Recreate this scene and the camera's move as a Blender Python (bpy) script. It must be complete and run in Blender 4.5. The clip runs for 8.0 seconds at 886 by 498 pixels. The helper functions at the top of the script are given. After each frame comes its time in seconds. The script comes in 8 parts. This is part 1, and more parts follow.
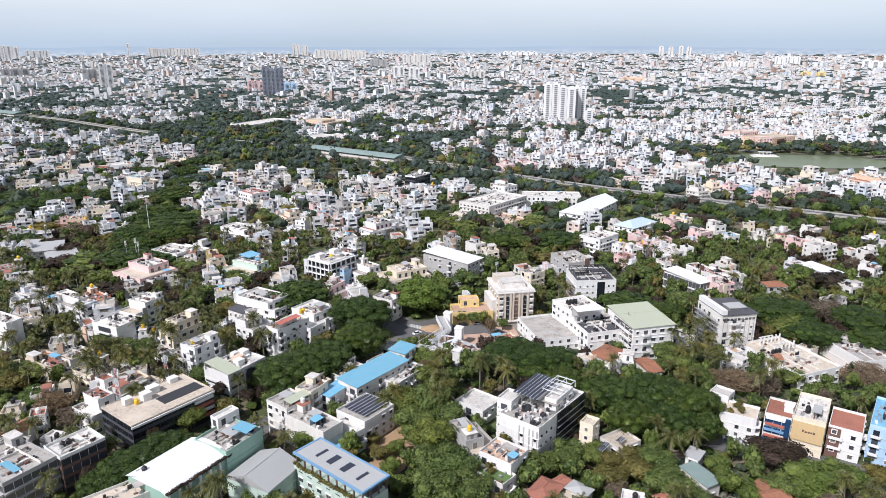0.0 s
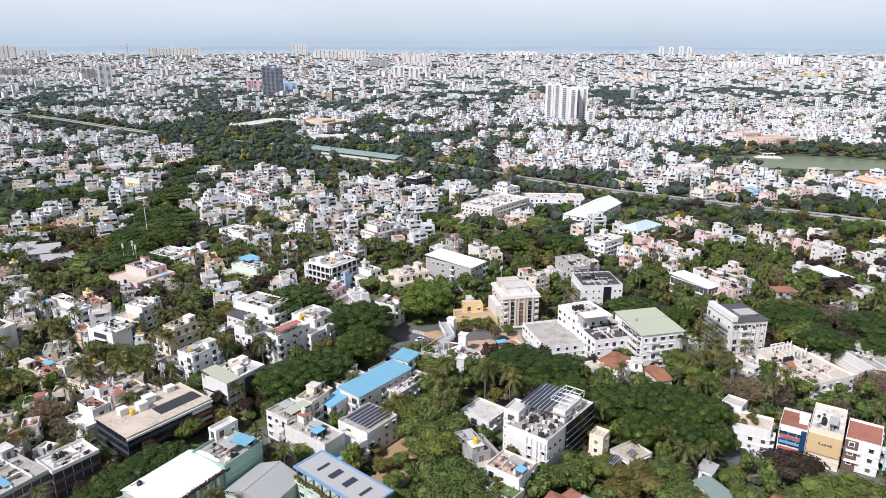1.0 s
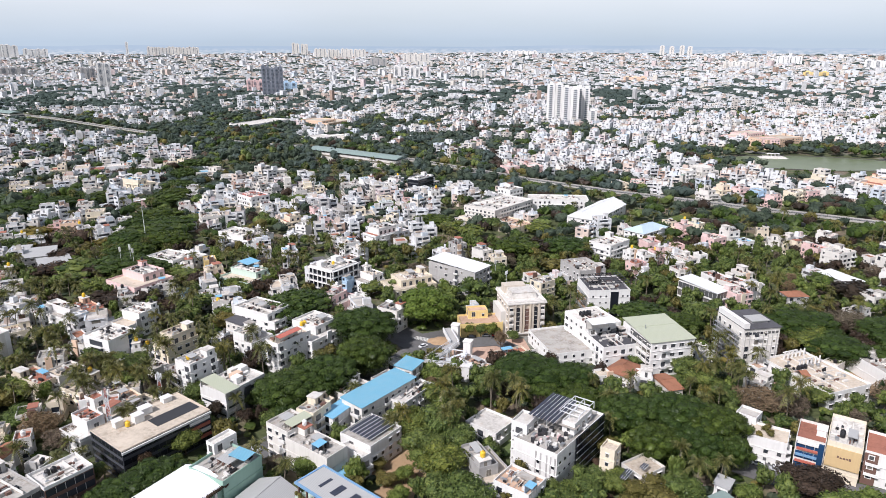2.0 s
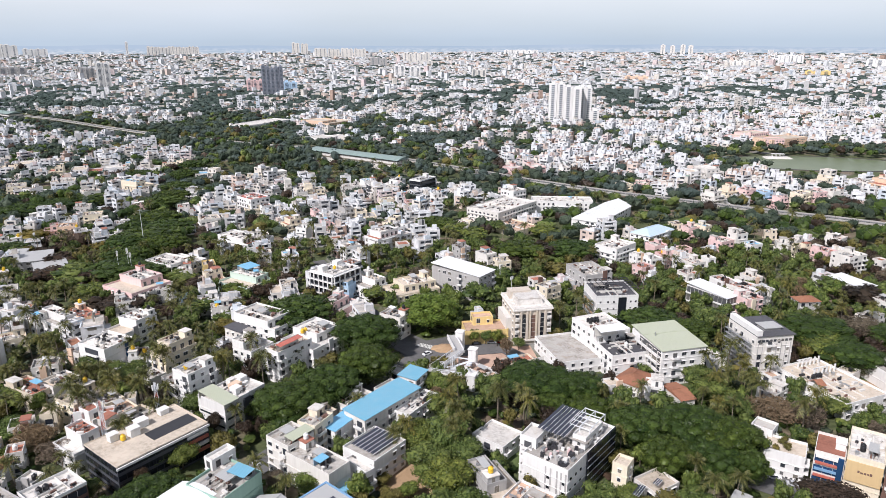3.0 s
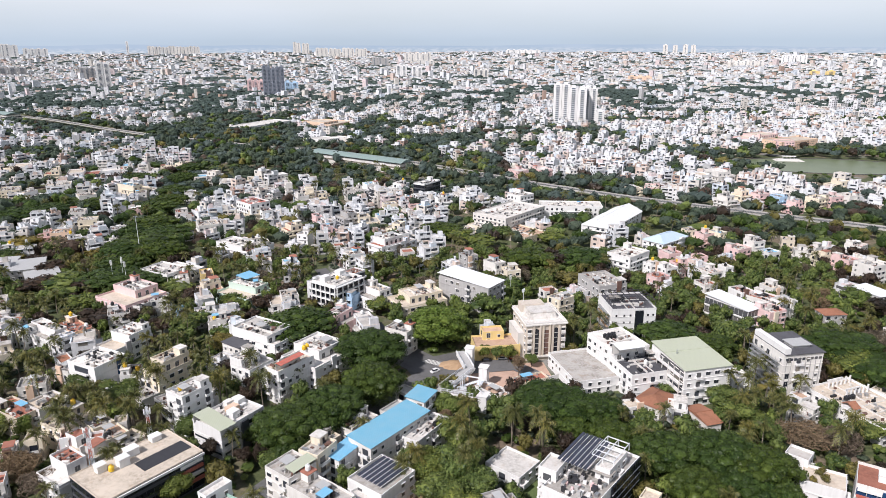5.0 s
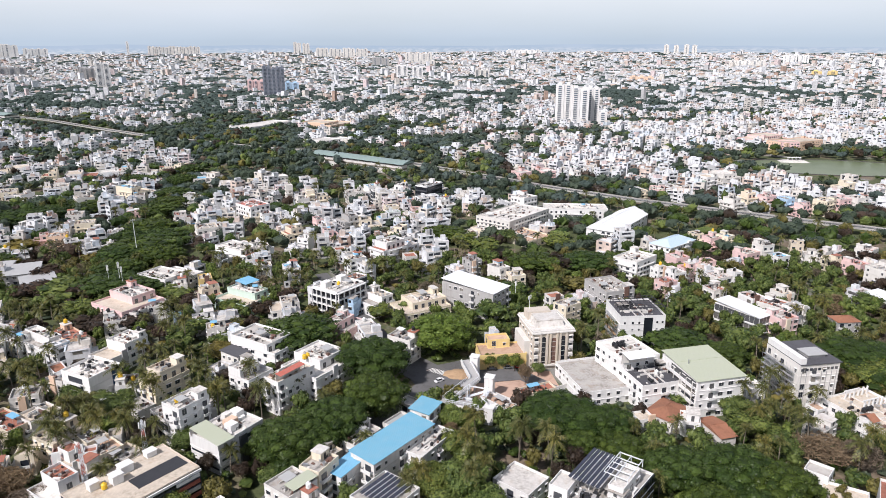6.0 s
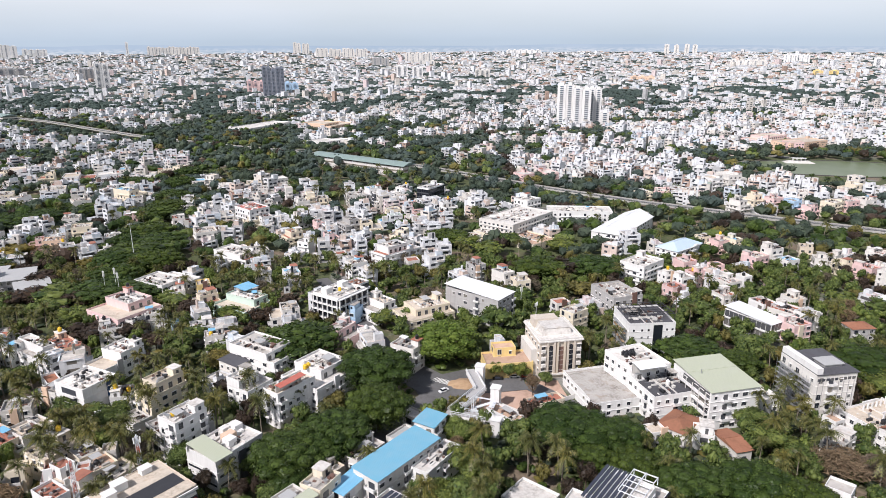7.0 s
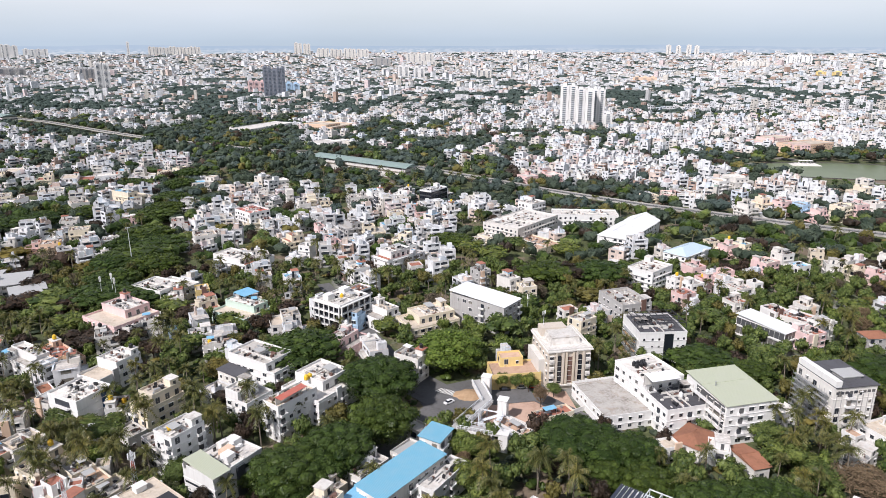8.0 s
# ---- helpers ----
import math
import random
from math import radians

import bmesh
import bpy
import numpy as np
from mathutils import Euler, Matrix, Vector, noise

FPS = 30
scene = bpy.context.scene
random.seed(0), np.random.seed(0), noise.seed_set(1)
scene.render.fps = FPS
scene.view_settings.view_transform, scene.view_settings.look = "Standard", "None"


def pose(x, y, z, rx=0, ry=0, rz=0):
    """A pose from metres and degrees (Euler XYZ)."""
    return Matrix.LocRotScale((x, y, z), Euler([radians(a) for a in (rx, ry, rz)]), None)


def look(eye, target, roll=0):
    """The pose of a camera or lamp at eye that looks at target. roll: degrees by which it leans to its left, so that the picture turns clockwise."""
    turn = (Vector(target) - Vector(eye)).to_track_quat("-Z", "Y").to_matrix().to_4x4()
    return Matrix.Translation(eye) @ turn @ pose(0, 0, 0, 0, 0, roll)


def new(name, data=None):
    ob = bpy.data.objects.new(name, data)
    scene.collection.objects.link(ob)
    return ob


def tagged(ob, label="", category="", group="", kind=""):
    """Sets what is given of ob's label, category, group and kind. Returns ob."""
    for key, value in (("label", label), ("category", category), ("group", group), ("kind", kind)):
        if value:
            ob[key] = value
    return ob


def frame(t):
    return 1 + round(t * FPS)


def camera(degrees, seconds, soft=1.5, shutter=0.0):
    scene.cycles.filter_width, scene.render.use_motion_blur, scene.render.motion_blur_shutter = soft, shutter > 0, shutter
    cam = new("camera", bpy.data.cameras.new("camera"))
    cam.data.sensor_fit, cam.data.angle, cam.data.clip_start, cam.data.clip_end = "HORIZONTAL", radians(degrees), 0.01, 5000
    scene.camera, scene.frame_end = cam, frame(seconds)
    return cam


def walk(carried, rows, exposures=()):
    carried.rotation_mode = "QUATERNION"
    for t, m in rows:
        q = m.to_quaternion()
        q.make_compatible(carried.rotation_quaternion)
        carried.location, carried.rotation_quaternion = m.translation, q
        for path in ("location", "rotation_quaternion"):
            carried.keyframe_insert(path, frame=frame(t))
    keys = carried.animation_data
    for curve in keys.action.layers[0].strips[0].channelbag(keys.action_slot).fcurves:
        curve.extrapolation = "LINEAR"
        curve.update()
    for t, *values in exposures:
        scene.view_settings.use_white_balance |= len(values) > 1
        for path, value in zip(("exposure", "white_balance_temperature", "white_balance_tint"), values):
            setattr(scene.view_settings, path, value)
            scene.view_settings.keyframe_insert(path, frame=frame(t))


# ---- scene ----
cam = camera(66.2, 8.0, soft=0.8)
PATH = [
    (0, (-2.715, -7.673, 127.008), (-2.727, -5.759, 126.426), -0.1),
    (0.5, (-3.712, -4.287, 126.979), (-3.722, -2.373, 126.396), -0.0),
    (1, (-4.645, -0.787, 126.997), (-4.655, 1.126, 126.415), -0.0),
    (1.5, (-5.536, 2.855, 127.073), (-5.546, 4.768, 126.49), -0.0),
    (3, (-8.091, 13.996, 127.512), (-8.102, 15.908, 126.926), -0.1),
    (3.5, (-8.908, 17.803, 127.646), (-8.92, 19.715, 127.059), -0.1),
    (4, (-9.718, 21.614, 127.749), (-9.73, 23.525, 127.161), -0.1),
    (4.5, (-10.558, 25.424, 127.83), (-10.571, 27.336, 127.243), -0.1),
    (6, (-12.975, 37.012, 128.079), (-12.99, 38.924, 127.492), -0.1),
    (6.5, (-13.841, 40.939, 128.127), (-13.855, 42.851, 127.54), -0.2),
    (7, (-14.712, 44.879, 128.181), (-14.727, 46.791, 127.594), -0.2),
    (7.5, (-15.588, 48.871, 128.254), (-15.604, 50.783, 127.668), -0.2),
    (8, (-16.576, 52.936, 128.312), (-16.593, 54.848, 127.726), -0.1),
]
walk(cam, [(t, look(eye, target, roll)) for t, eye, target, roll in PATH], [(0, 0.08, 6220, 15), (2.5, 0.08, 6380, 16), (8, 0.08, 6430, 16)])

# ---- world, sun, exposure ----
SUN_TO = Vector((-0.55, -0.62, 0.86)).normalized()
world = bpy.data.worlds.new("world")
scene.world = world
world.use_nodes = True
wt = world.node_tree
sky = wt.nodes.new("ShaderNodeTexSky")
sky.sky_type, sky.sun_disc = "NISHITA", False
sky.sun_elevation = math.asin(SUN_TO.z)
sky.sun_rotation = math.atan2(SUN_TO.x, SUN_TO.y)
sky.altitude, sky.air_density, sky.dust_density, sky.ozone_density = 900, 1.0, 1.2, 1.0
# thin high cloud over the blue
wtc = wt.nodes.new("ShaderNodeTexCoord")
wmap = wt.nodes.new("ShaderNodeMapping")
wmap.inputs["Scale"].default_value = (1.4, 1.4, 7.0)
wnoise = wt.nodes.new("ShaderNodeTexNoise")
wnoise.inputs["Scale"].default_value, wnoise.inputs["Detail"].default_value = 2.2, 7
wramp = wt.nodes.new("ShaderNodeValToRGB")
wramp.color_ramp.elements[0].position, wramp.color_ramp.elements[1].position = 0.30, 0.72
wramp.color_ramp.elements[0].color = (0.74, 0.74, 0.74, 1)
wramp.color_ramp.elements[1].color = (0.92, 0.92, 0.92, 1)
wmix = wt.nodes.new("ShaderNodeMix")
wmix.data_type = "RGBA"
wmix.inputs["B"].default_value = (9.45, 9.85, 9.95, 1)
wt.links.new(wtc.outputs["Generated"], wmap.inputs[0])
wt.links.new(wmap.outputs[0], wnoise.inputs["Vector"])
wt.links.new(wnoise.outputs[0], wramp.inputs[0])
# the veil thins towards the zenith
wsep = wt.nodes.new("ShaderNodeSeparateXYZ")
wt.links.new(wtc.outputs["Generated"], wsep.inputs[0])
wveil = wt.nodes.new("ShaderNodeValToRGB")
wveil.color_ramp.elements[0].position, wveil.color_ramp.elements[1].position = 0.18, 0.62
wveil.color_ramp.elements[0].color, wveil.color_ramp.elements[1].color = (1, 1, 1, 1), (0.22, 0.22, 0.22, 1)
wt.links.new(wsep.outputs[2], wveil.inputs[0])
wthin = wt.nodes.new("ShaderNodeMath")
wthin.operation = "MULTIPLY"
wt.links.new(wramp.outputs[0], wthin.inputs[0])
wt.links.new(wveil.outputs[0], wthin.inputs[1])
wt.links.new(wthin.outputs[0], wmix.inputs["Factor"])
wt.links.new(sky.outputs[0], wmix.inputs["A"])
# blue haze low over the whole horizon
whaze = wt.nodes.new("ShaderNodeValToRGB")
whaze.color_ramp.elements[0].position, whaze.color_ramp.elements[1].position = 0.0, 0.075
whaze.color_ramp.elements[0].color = (0.62, 0.73, 0.85, 1)
whaze.color_ramp.elements[1].color = (1, 1, 1, 1)
wt.links.new(wsep.outputs[2], whaze.inputs[0])
wmul = wt.nodes.new("ShaderNodeMix")
wmul.data_type, wmul.blend_type = "RGBA", "MULTIPLY"
wmul.inputs["Factor"].default_value = 1.0
wt.links.new(wmix.outputs["Result"], wmul.inputs["A"])
wt.links.new(whaze.outputs[0], wmul.inputs["B"])
wt.links.new(wmul.outputs["Result"], wt.nodes["Background"].inputs[0])
wt.nodes["Background"].inputs[1].default_value = 0.092
sun = new("sun", bpy.data.lights.new("sun", "SUN"))
sun.data.energy, sun.data.angle, sun.data.color = 4.9, radians(0.6), (1.0, 0.975, 0.945)
sun.matrix_world = look(SUN_TO * 400, (0, 0, 0))

# ---- materials ----
def shader(name):
    m = bpy.data.materials.new(name)
    m.use_nodes = True
    t = m.node_tree
    return m, t, t.nodes["Principled BSDF"]


def noise_node(t, scale, detail=4, stretch=(1, 1, 1), source="Position"):
    if source == "Position":
        vec = t.nodes.new("ShaderNodeNewGeometry").outputs["Position"]
    else:
        vec = t.nodes.new("ShaderNodeTexCoord").outputs["Object"]
    mp = t.nodes.new("ShaderNodeMapping")
    mp.inputs["Scale"].default_value = [scale * s for s in stretch]
    n = t.nodes.new("ShaderNodeTexNoise")
    n.inputs["Scale"].default_value, n.inputs["Detail"].default_value = 1.0, detail
    t.links.new(vec, mp.inputs[0])
    t.links.new(mp.outputs[0], n.inputs["Vector"])
    return n.outputs[0]


def ramp(t, fac, stops):
    r = t.nodes.new("ShaderNodeValToRGB")
    while len(r.color_ramp.elements) < len(stops):
        r.color_ramp.elements.new(0.5)
    for e, (p, c) in zip(r.color_ramp.elements, stops):
        e.position = p
        e.color = (*c, 1) if len(c) == 3 else c
    t.links.new(fac, r.inputs[0])
    return r.outputs[0]


def mix(t, fac, a, b, mode="MIX"):
    n = t.nodes.new("ShaderNodeMix")
    n.data_type, n.blend_type = "RGBA", mode
    for slot, v in (("Factor", fac), ("A", a), ("B", b)):
        if isinstance(v, (int, float)):
            n.inputs[slot].default_value = v
        elif isinstance(v, tuple):
            n.inputs[slot].default_value = (*v, 1)
        else:
            t.links.new(v, n.inputs[slot])
    return n.outputs["Result"]


def grey(v):
    return (v, v, v)


def bump(t, p, height, strength, dist=0.05):
    b = t.nodes.new("ShaderNodeBump")
    b.inputs["Strength"].default_value, b.inputs["Distance"].default_value = strength, dist
    t.links.new(height, b.inputs["Height"])
    t.links.new(b.outputs[0], p.inputs["Normal"])


def per_object(t, lo, hi):
    o = t.nodes.new("ShaderNodeObjectInfo")
    return ramp(t, o.outputs["Random"], [(0, grey(lo)), (1, grey(hi))])


def painted(name, rgb, stain=0.35, rough=0.75, vary=0.12):
    """Painted plaster on a wall: rain streaks, blotches, a tint of its own for each part."""
    m, t, p = shader(name)
    streak = ramp(t, noise_node(t, 1.0, 5, (1.3, 1.3, 0.12)), [(0.42, grey(0)), (0.78, grey(1))])
    blotch = ramp(t, noise_node(t, 0.22, 5), [(0.35, grey(0.35)), (0.75, grey(1))])
    dirt = mix(t, 1.0, streak, blotch, "MULTIPLY")
    soft = mix(t, 1.0, dirt, grey(stain), "MULTIPLY")
    worn = tuple(c * k for c, k in zip(rgb, (0.52, 0.50, 0.46)))
    col = mix(t, soft, rgb, worn)
    col = mix(t, 1.0, col, per_object(t, 1 - vary, 1.0), "MULTIPLY")
    t.links.new(col, p.inputs["Base Color"])
    p.inputs["Roughness"].default_value = rough
    return m


def terrace(name, rgb, stain=0.6, rough=0.9):
    """Roof terrace: weathered screed, with puddle marks and patches."""
    m, t, p = shader(name)
    big = ramp(t, noise_node(t, 0.16, 6), [(0.34, grey(0)), (0.68, grey(1))])
    fine = ramp(t, noise_node(t, 1.1, 7), [(0.34, grey(0.1)), (0.66, grey(1))])
    dirt = mix(t, 1.0, big, fine, "MULTIPLY")
    soft = mix(t, 1.0, dirt, grey(stain), "MULTIPLY")
    worn = tuple(c * k for c, k in zip(rgb, (0.42, 0.40, 0.37)))
    rust = ramp(t, noise_node(t, 0.45, 6), [(0.54, grey(0)), (0.70, grey(stain * 0.6))])
    col = mix(t, soft, mix(t, rust, rgb, tuple(c * k for c, k in zip(rgb, (0.66, 0.53, 0.42)))), worn)
    col = mix(t, 1.0, col, per_object(t, 0.80, 1.0), "MULTIPLY")
    t.links.new(col, p.inputs["Base Color"])
    p.inputs["Roughness"].default_value = rough
    return m


def sheet(name, rgb, rough=0.45, pitch=0.9, metal=0.0):
    """Profiled metal roof sheet with ribs, dust and fading."""
    m, t, p = shader(name)
    w = t.nodes.new("ShaderNodeTexWave")
    w.inputs["Scale"].default_value, w.inputs["Distortion"].default_value = 0.7, 0
    c = t.nodes.new("ShaderNodeTexCoord")
    t.links.new(c.outputs["Object"], w.inputs["Vector"])
    dust = ramp(t, noise_node(t, 0.35, 5), [(0.35, grey(0)), (0.8, grey(0.45))])
    pale = tuple(0.7 * k + 0.14 for k in rgb)
    col = mix(t, dust, rgb, pale)
    col = mix(t, 1.0, col, ramp(t, w.outputs[0], [(0, grey(0.88)), (0.3, grey(1))]), "MULTIPLY")
    t.links.new(col, p.inputs["Base Color"])
    bump(t, p, w.outputs[0], 0.3)
    p.inputs["Roughness"].default_value, p.inputs["Metallic"].default_value = rough, metal
    return m


def plain(name, rgb, rough=0.6, metal=0.0, vary=0.15, scale=0.8):
    m, t, p = shader(name)
    n = ramp(t, noise_node(t, scale, 4), [(0.3, grey(1 - vary)), (0.7, grey(1))])
    t.links.new(mix(t, 1.0, rgb, n, "MULTIPLY"), p.inputs["Base Color"])
    p.inputs["Roughness"].default_value, p.inputs["Metallic"].default_value = rough, metal
    return m


def foliage(name, dark, light, gloss=0.45):
    """Leaves: each clump has its own green, each tree its own tone, with light passing through."""
    m, t, p = shader(name)
    g = t.nodes.new("ShaderNodeNewGeometry")
    col = ramp(t, g.outputs["Random Per Island"], [(0.0, dark), (0.55, tuple((a + b) / 2 for a, b in zip(dark, light))), (1.0, light)])
    patch = ramp(t, noise_node(t, 0.25, 3), [(0.3, grey(0.72)), (0.7, grey(1.1))])
    col = mix(t, 1.0, col, patch, "MULTIPLY")
    o = t.nodes.new("ShaderNodeObjectInfo")
    tone = ramp(t, o.outputs["Random"], [(0, (0.78, 0.84, 0.80)), (0.5, (1, 1, 1)), (1, (1.2, 1.08, 0.85))])
    col = mix(t, 1.0, col, tone, "MULTIPLY")
    t.links.new(col, p.inputs["Base Color"])
    p.inputs["Roughness"].default_value = gloss
    p.inputs["Specular IOR Level"].default_value = 0.18
    tr = t.nodes.new("ShaderNodeBsdfTranslucent")
    t.links.new(col, tr.inputs[0])
    ms = t.nodes.new("ShaderNodeMixShader")
    ms.inputs[0].default_value = 0.16
    t.links.new(p.outputs[0], ms.inputs[1])
    t.links.new(tr.outputs[0], ms.inputs[2])
    t.links.new(ms.outputs[0], t.nodes["Material Output"].inputs[0])
    return m


WALL = {
    "white": painted("white_paint", (0.75, 0.74, 0.72), 0.36, vary=0.12),
    "offwhite": painted("offwhite_paint", (0.68, 0.655, 0.615), 0.45),
    "cream": painted("cream_paint", (0.74, 0.66, 0.52), 0.40),
    "peach": painted("peach_paint", (0.72, 0.52, 0.38), 0.40),
    "pink": painted("pink_paint", (0.72, 0.52, 0.50), 0.40),
    "grey": painted("grey_cement", (0.42, 0.41, 0.40), 0.55),
    "beige": painted("beige_paint", (0.62, 0.54, 0.43), 0.40),
    "yellow": painted("yellow_paint", (0.74, 0.56, 0.24), 0.35),
    "tan": painted("tan_cladding", (0.58, 0.42, 0.22), 0.25),
    "green": painted("green_paint", (0.30, 0.46, 0.38), 0.30),
    "mint": painted("mint_paint", (0.52, 0.64, 0.56), 0.35),
    "blue": painted("blue_paint", (0.42, 0.58, 0.74), 0.30),
    "brown": painted("brown_cladding", (0.16, 0.09, 0.07), 0.30),
    "stone": painted("beige_stone", (0.60, 0.53, 0.45), 0.35),
    "azure": painted("azure_paint", (0.17, 0.32, 0.50), 0.3),
    "slate": painted("slate_grey_concrete", (0.20, 0.22, 0.26), 0.4),
    "dark": painted("dark_cladding", (0.06, 0.065, 0.075), 0.25),
}
ROOF = {
    "white": terrace("white_terrace", (0.72, 0.69, 0.645), 0.8),
    "beige": terrace("beige_terrace", (0.63, 0.545, 0.445), 0.7),
    "grey": terrace("grey_screed", (0.47, 0.445, 0.41), 0.95),
    "dark": terrace("dark_screed", (0.085, 0.085, 0.095), 0.5),
    "red": terrace("red_terrace", (0.38, 0.155, 0.105), 0.55),
    "orange": terrace("orange_tiles", (0.34, 0.15, 0.088), 0.6),
    "peach": terrace("peach_terrace", (0.58, 0.40, 0.29), 0.55),
    "lawn": terrace("roof_lawn", (0.10, 0.17, 0.05), 0.4),
    "sheet_white": sheet("white_sheet", (0.78, 0.79, 0.80)),
    "sheet_grey": sheet("grey_sheet", (0.40, 0.40, 0.39)),
    "sheet_blue": sheet("blue_sheet", (0.15, 0.38, 0.51)),
    "sheet_pale": sheet("pale_blue_sheet", (0.48, 0.60, 0.70)),
    "sheet_sky": sheet("sky_blue_sheet", (0.17, 0.43, 0.62)),
    "sheet_green": sheet("green_sheet", (0.43, 0.455, 0.335)),
    "sheet_teal": sheet("teal_sheet", (0.20, 0.27, 0.25), 0.65),
    "sheet_red": sheet("red_sheet", (0.46, 0.12, 0.08)),
}


def pane_glass():
    """Dark panes; behind some hang curtains or blinds."""
    m, t, p = shader("window_glass")
    o = t.nodes.new("ShaderNodeObjectInfo")
    t.links.new(ramp(t, o.outputs["Random"], [(0.0, (0.018, 0.022, 0.03)), (0.45, (0.05, 0.055, 0.065)), (0.75, (0.10, 0.10, 0.10)), (1.0, (0.21, 0.19, 0.16))]), p.inputs["Base Color"])
    p.inputs["Roughness"].default_value = 0.1
    return m


GLASS = pane_glass()
DARK_GLASS = plain("dark_glass", (0.016, 0.019, 0.026), 0.1, 0, 0.3, 0.2)
PALE_GLASS = plain("pale_window_glass", (0.16, 0.19, 0.23), 0.15, 0, 0.3, 0.2)
BLUE_GLASS = plain("blue_glass", (0.02, 0.06, 0.14), 0.06, 0, 0.3, 0.2)
FRAME = plain("window_frame_paint", (0.62, 0.61, 0.58), 0.5)
CONCRETE = terrace("concrete", (0.44, 0.43, 0.40), 0.5)
STEEL = plain("galvanised_steel", (0.45, 0.46, 0.47), 0.4, 0.7)
WHITE_STEEL = plain("white_steel", (0.72, 0.74, 0.76), 0.4)
DARK_STEEL = plain("dark_steel", (0.05, 0.05, 0.055), 0.5, 0.3)
BLACK_PLASTIC = plain("black_tank_plastic", (0.015, 0.015, 0.017), 0.45)
YELLOW_PLASTIC = plain("yellow_tank_plastic", (0.75, 0.47, 0.03), 0.45)
WHITE_PLASTIC = plain("white_tank_plastic", (0.75, 0.75, 0.73), 0.5)
SOLAR = plain("solar_cells", (0.045, 0.052, 0.075), 0.28, 0, 0.3)
BARK = plain("bark", (0.10, 0.075, 0.055), 0.95, 0, 0.5, 3)
PALM_BARK = plain("palm_bark", (0.20, 0.17, 0.13), 0.95, 0, 0.4, 3)
LEAF = {
    "rain": foliage("rain_tree_leaves", (0.021, 0.041, 0.010), (0.079, 0.118, 0.026)),
    "broad": foliage("broad_leaves", (0.040, 0.070, 0.020), (0.180, 0.220, 0.062)),
    "fig": foliage("fig_leaves", (0.082, 0.130, 0.022), (0.225, 0.280, 0.060)),
    "bright": foliage("bright_leaves", (0.060, 0.098, 0.020), (0.205, 0.245, 0.062)),
    "olive": foliage("olive_leaves", (0.076, 0.070, 0.020), (0.215, 0.185, 0.058)),
    "copper": foliage("copper_leaves", (0.028, 0.021, 0.015), (0.085, 0.058, 0.042)),
    "dry": foliage("dry_twigs", (0.120, 0.092, 0.068), (0.26, 0.205, 0.150), 0.8),
    "palm": foliage("palm_fronds", (0.046, 0.058, 0.017), (0.190, 0.178, 0.058), 0.4),
    # these two are paled and blued: distance haze painted into the leaf colour
    "middle": foliage("middle_haze_leaves", (0.036, 0.054, 0.038), (0.088, 0.114, 0.076), 0.6),
    "far": foliage("far_haze_leaves", (0.050, 0.074, 0.066), (0.098, 0.128, 0.110), 0.6),
    "conifer": foliage("conifer_needles", (0.014, 0.030, 0.012), (0.040, 0.070, 0.026)),
}


def ground_material():
    """Earth, dry grass and dust between the houses, with worn lanes."""
    m, t, p = shader("urban_ground")
    a = noise_node(t, 0.035, 7)
    b = noise_node(t, 0.6, 6)
    earth = ramp(t, b, [(0.3, (0.11, 0.085, 0.058)), (0.7, (0.22, 0.17, 0.12))])
    grass = ramp(t, b, [(0.3, (0.040, 0.055, 0.018)), (0.7, (0.10, 0.115, 0.045))])
    paved = ramp(t, b, [(0.3, (0.16, 0.155, 0.15)), (0.7, (0.30, 0.29, 0.27))])
    k1 = ramp(t, a, [(0.53, grey(0)), (0.60, grey(1))])
    k2 = ramp(t, noise_node(t, 0.02, 5), [(0.58, grey(0)), (0.66, grey(1))])
    col = mix(t, k2, mix(t, k1, grass, earth), paved)
    t.links.new(col, p.inputs["Base Color"])
    bump(t, p, b, 0.4, 0.15)
    p.inputs["Roughness"].default_value = 0.95
    return m


GROUND = ground_material()
BALLAST = plain("track_ballast", (0.085, 0.08, 0.075), 0.95, 0, 0.4, 2)
ASPHALT = terrace("asphalt", (0.145, 0.143, 0.143), 0.5)
EARTH = terrace("bare_earth", (0.40, 0.27, 0.16), 0.45)
LAWN = terrace("lawn", (0.10, 0.14, 0.045), 0.4)
ROAD_PAINT = plain("road_paint", (0.70, 0.70, 0.66), 0.7)
BRICK_PAVING = terrace("red_paving", (0.50, 0.34, 0.26), 0.5)

# ---- mesh helpers ----
def mesh_from(name, verts, faces, mats, slots=None, smooth=False):
    me = bpy.data.meshes.new(name)
    me.from_pydata(verts, [], faces)
    for m in mats:
        me.materials.append(m)
    if slots is not None:
        me.polygons.foreach_set("material_index", slots)
    if smooth:
        me.polygons.foreach_set("use_smooth", [True] * len(me.polygons))
    me.update()
    return me


BOX_F = ((0, 3, 2, 1), (4, 5, 6, 7), (0, 1, 5, 4), (1, 2, 6, 5), (2, 3, 7, 6), (3, 0, 4, 7))


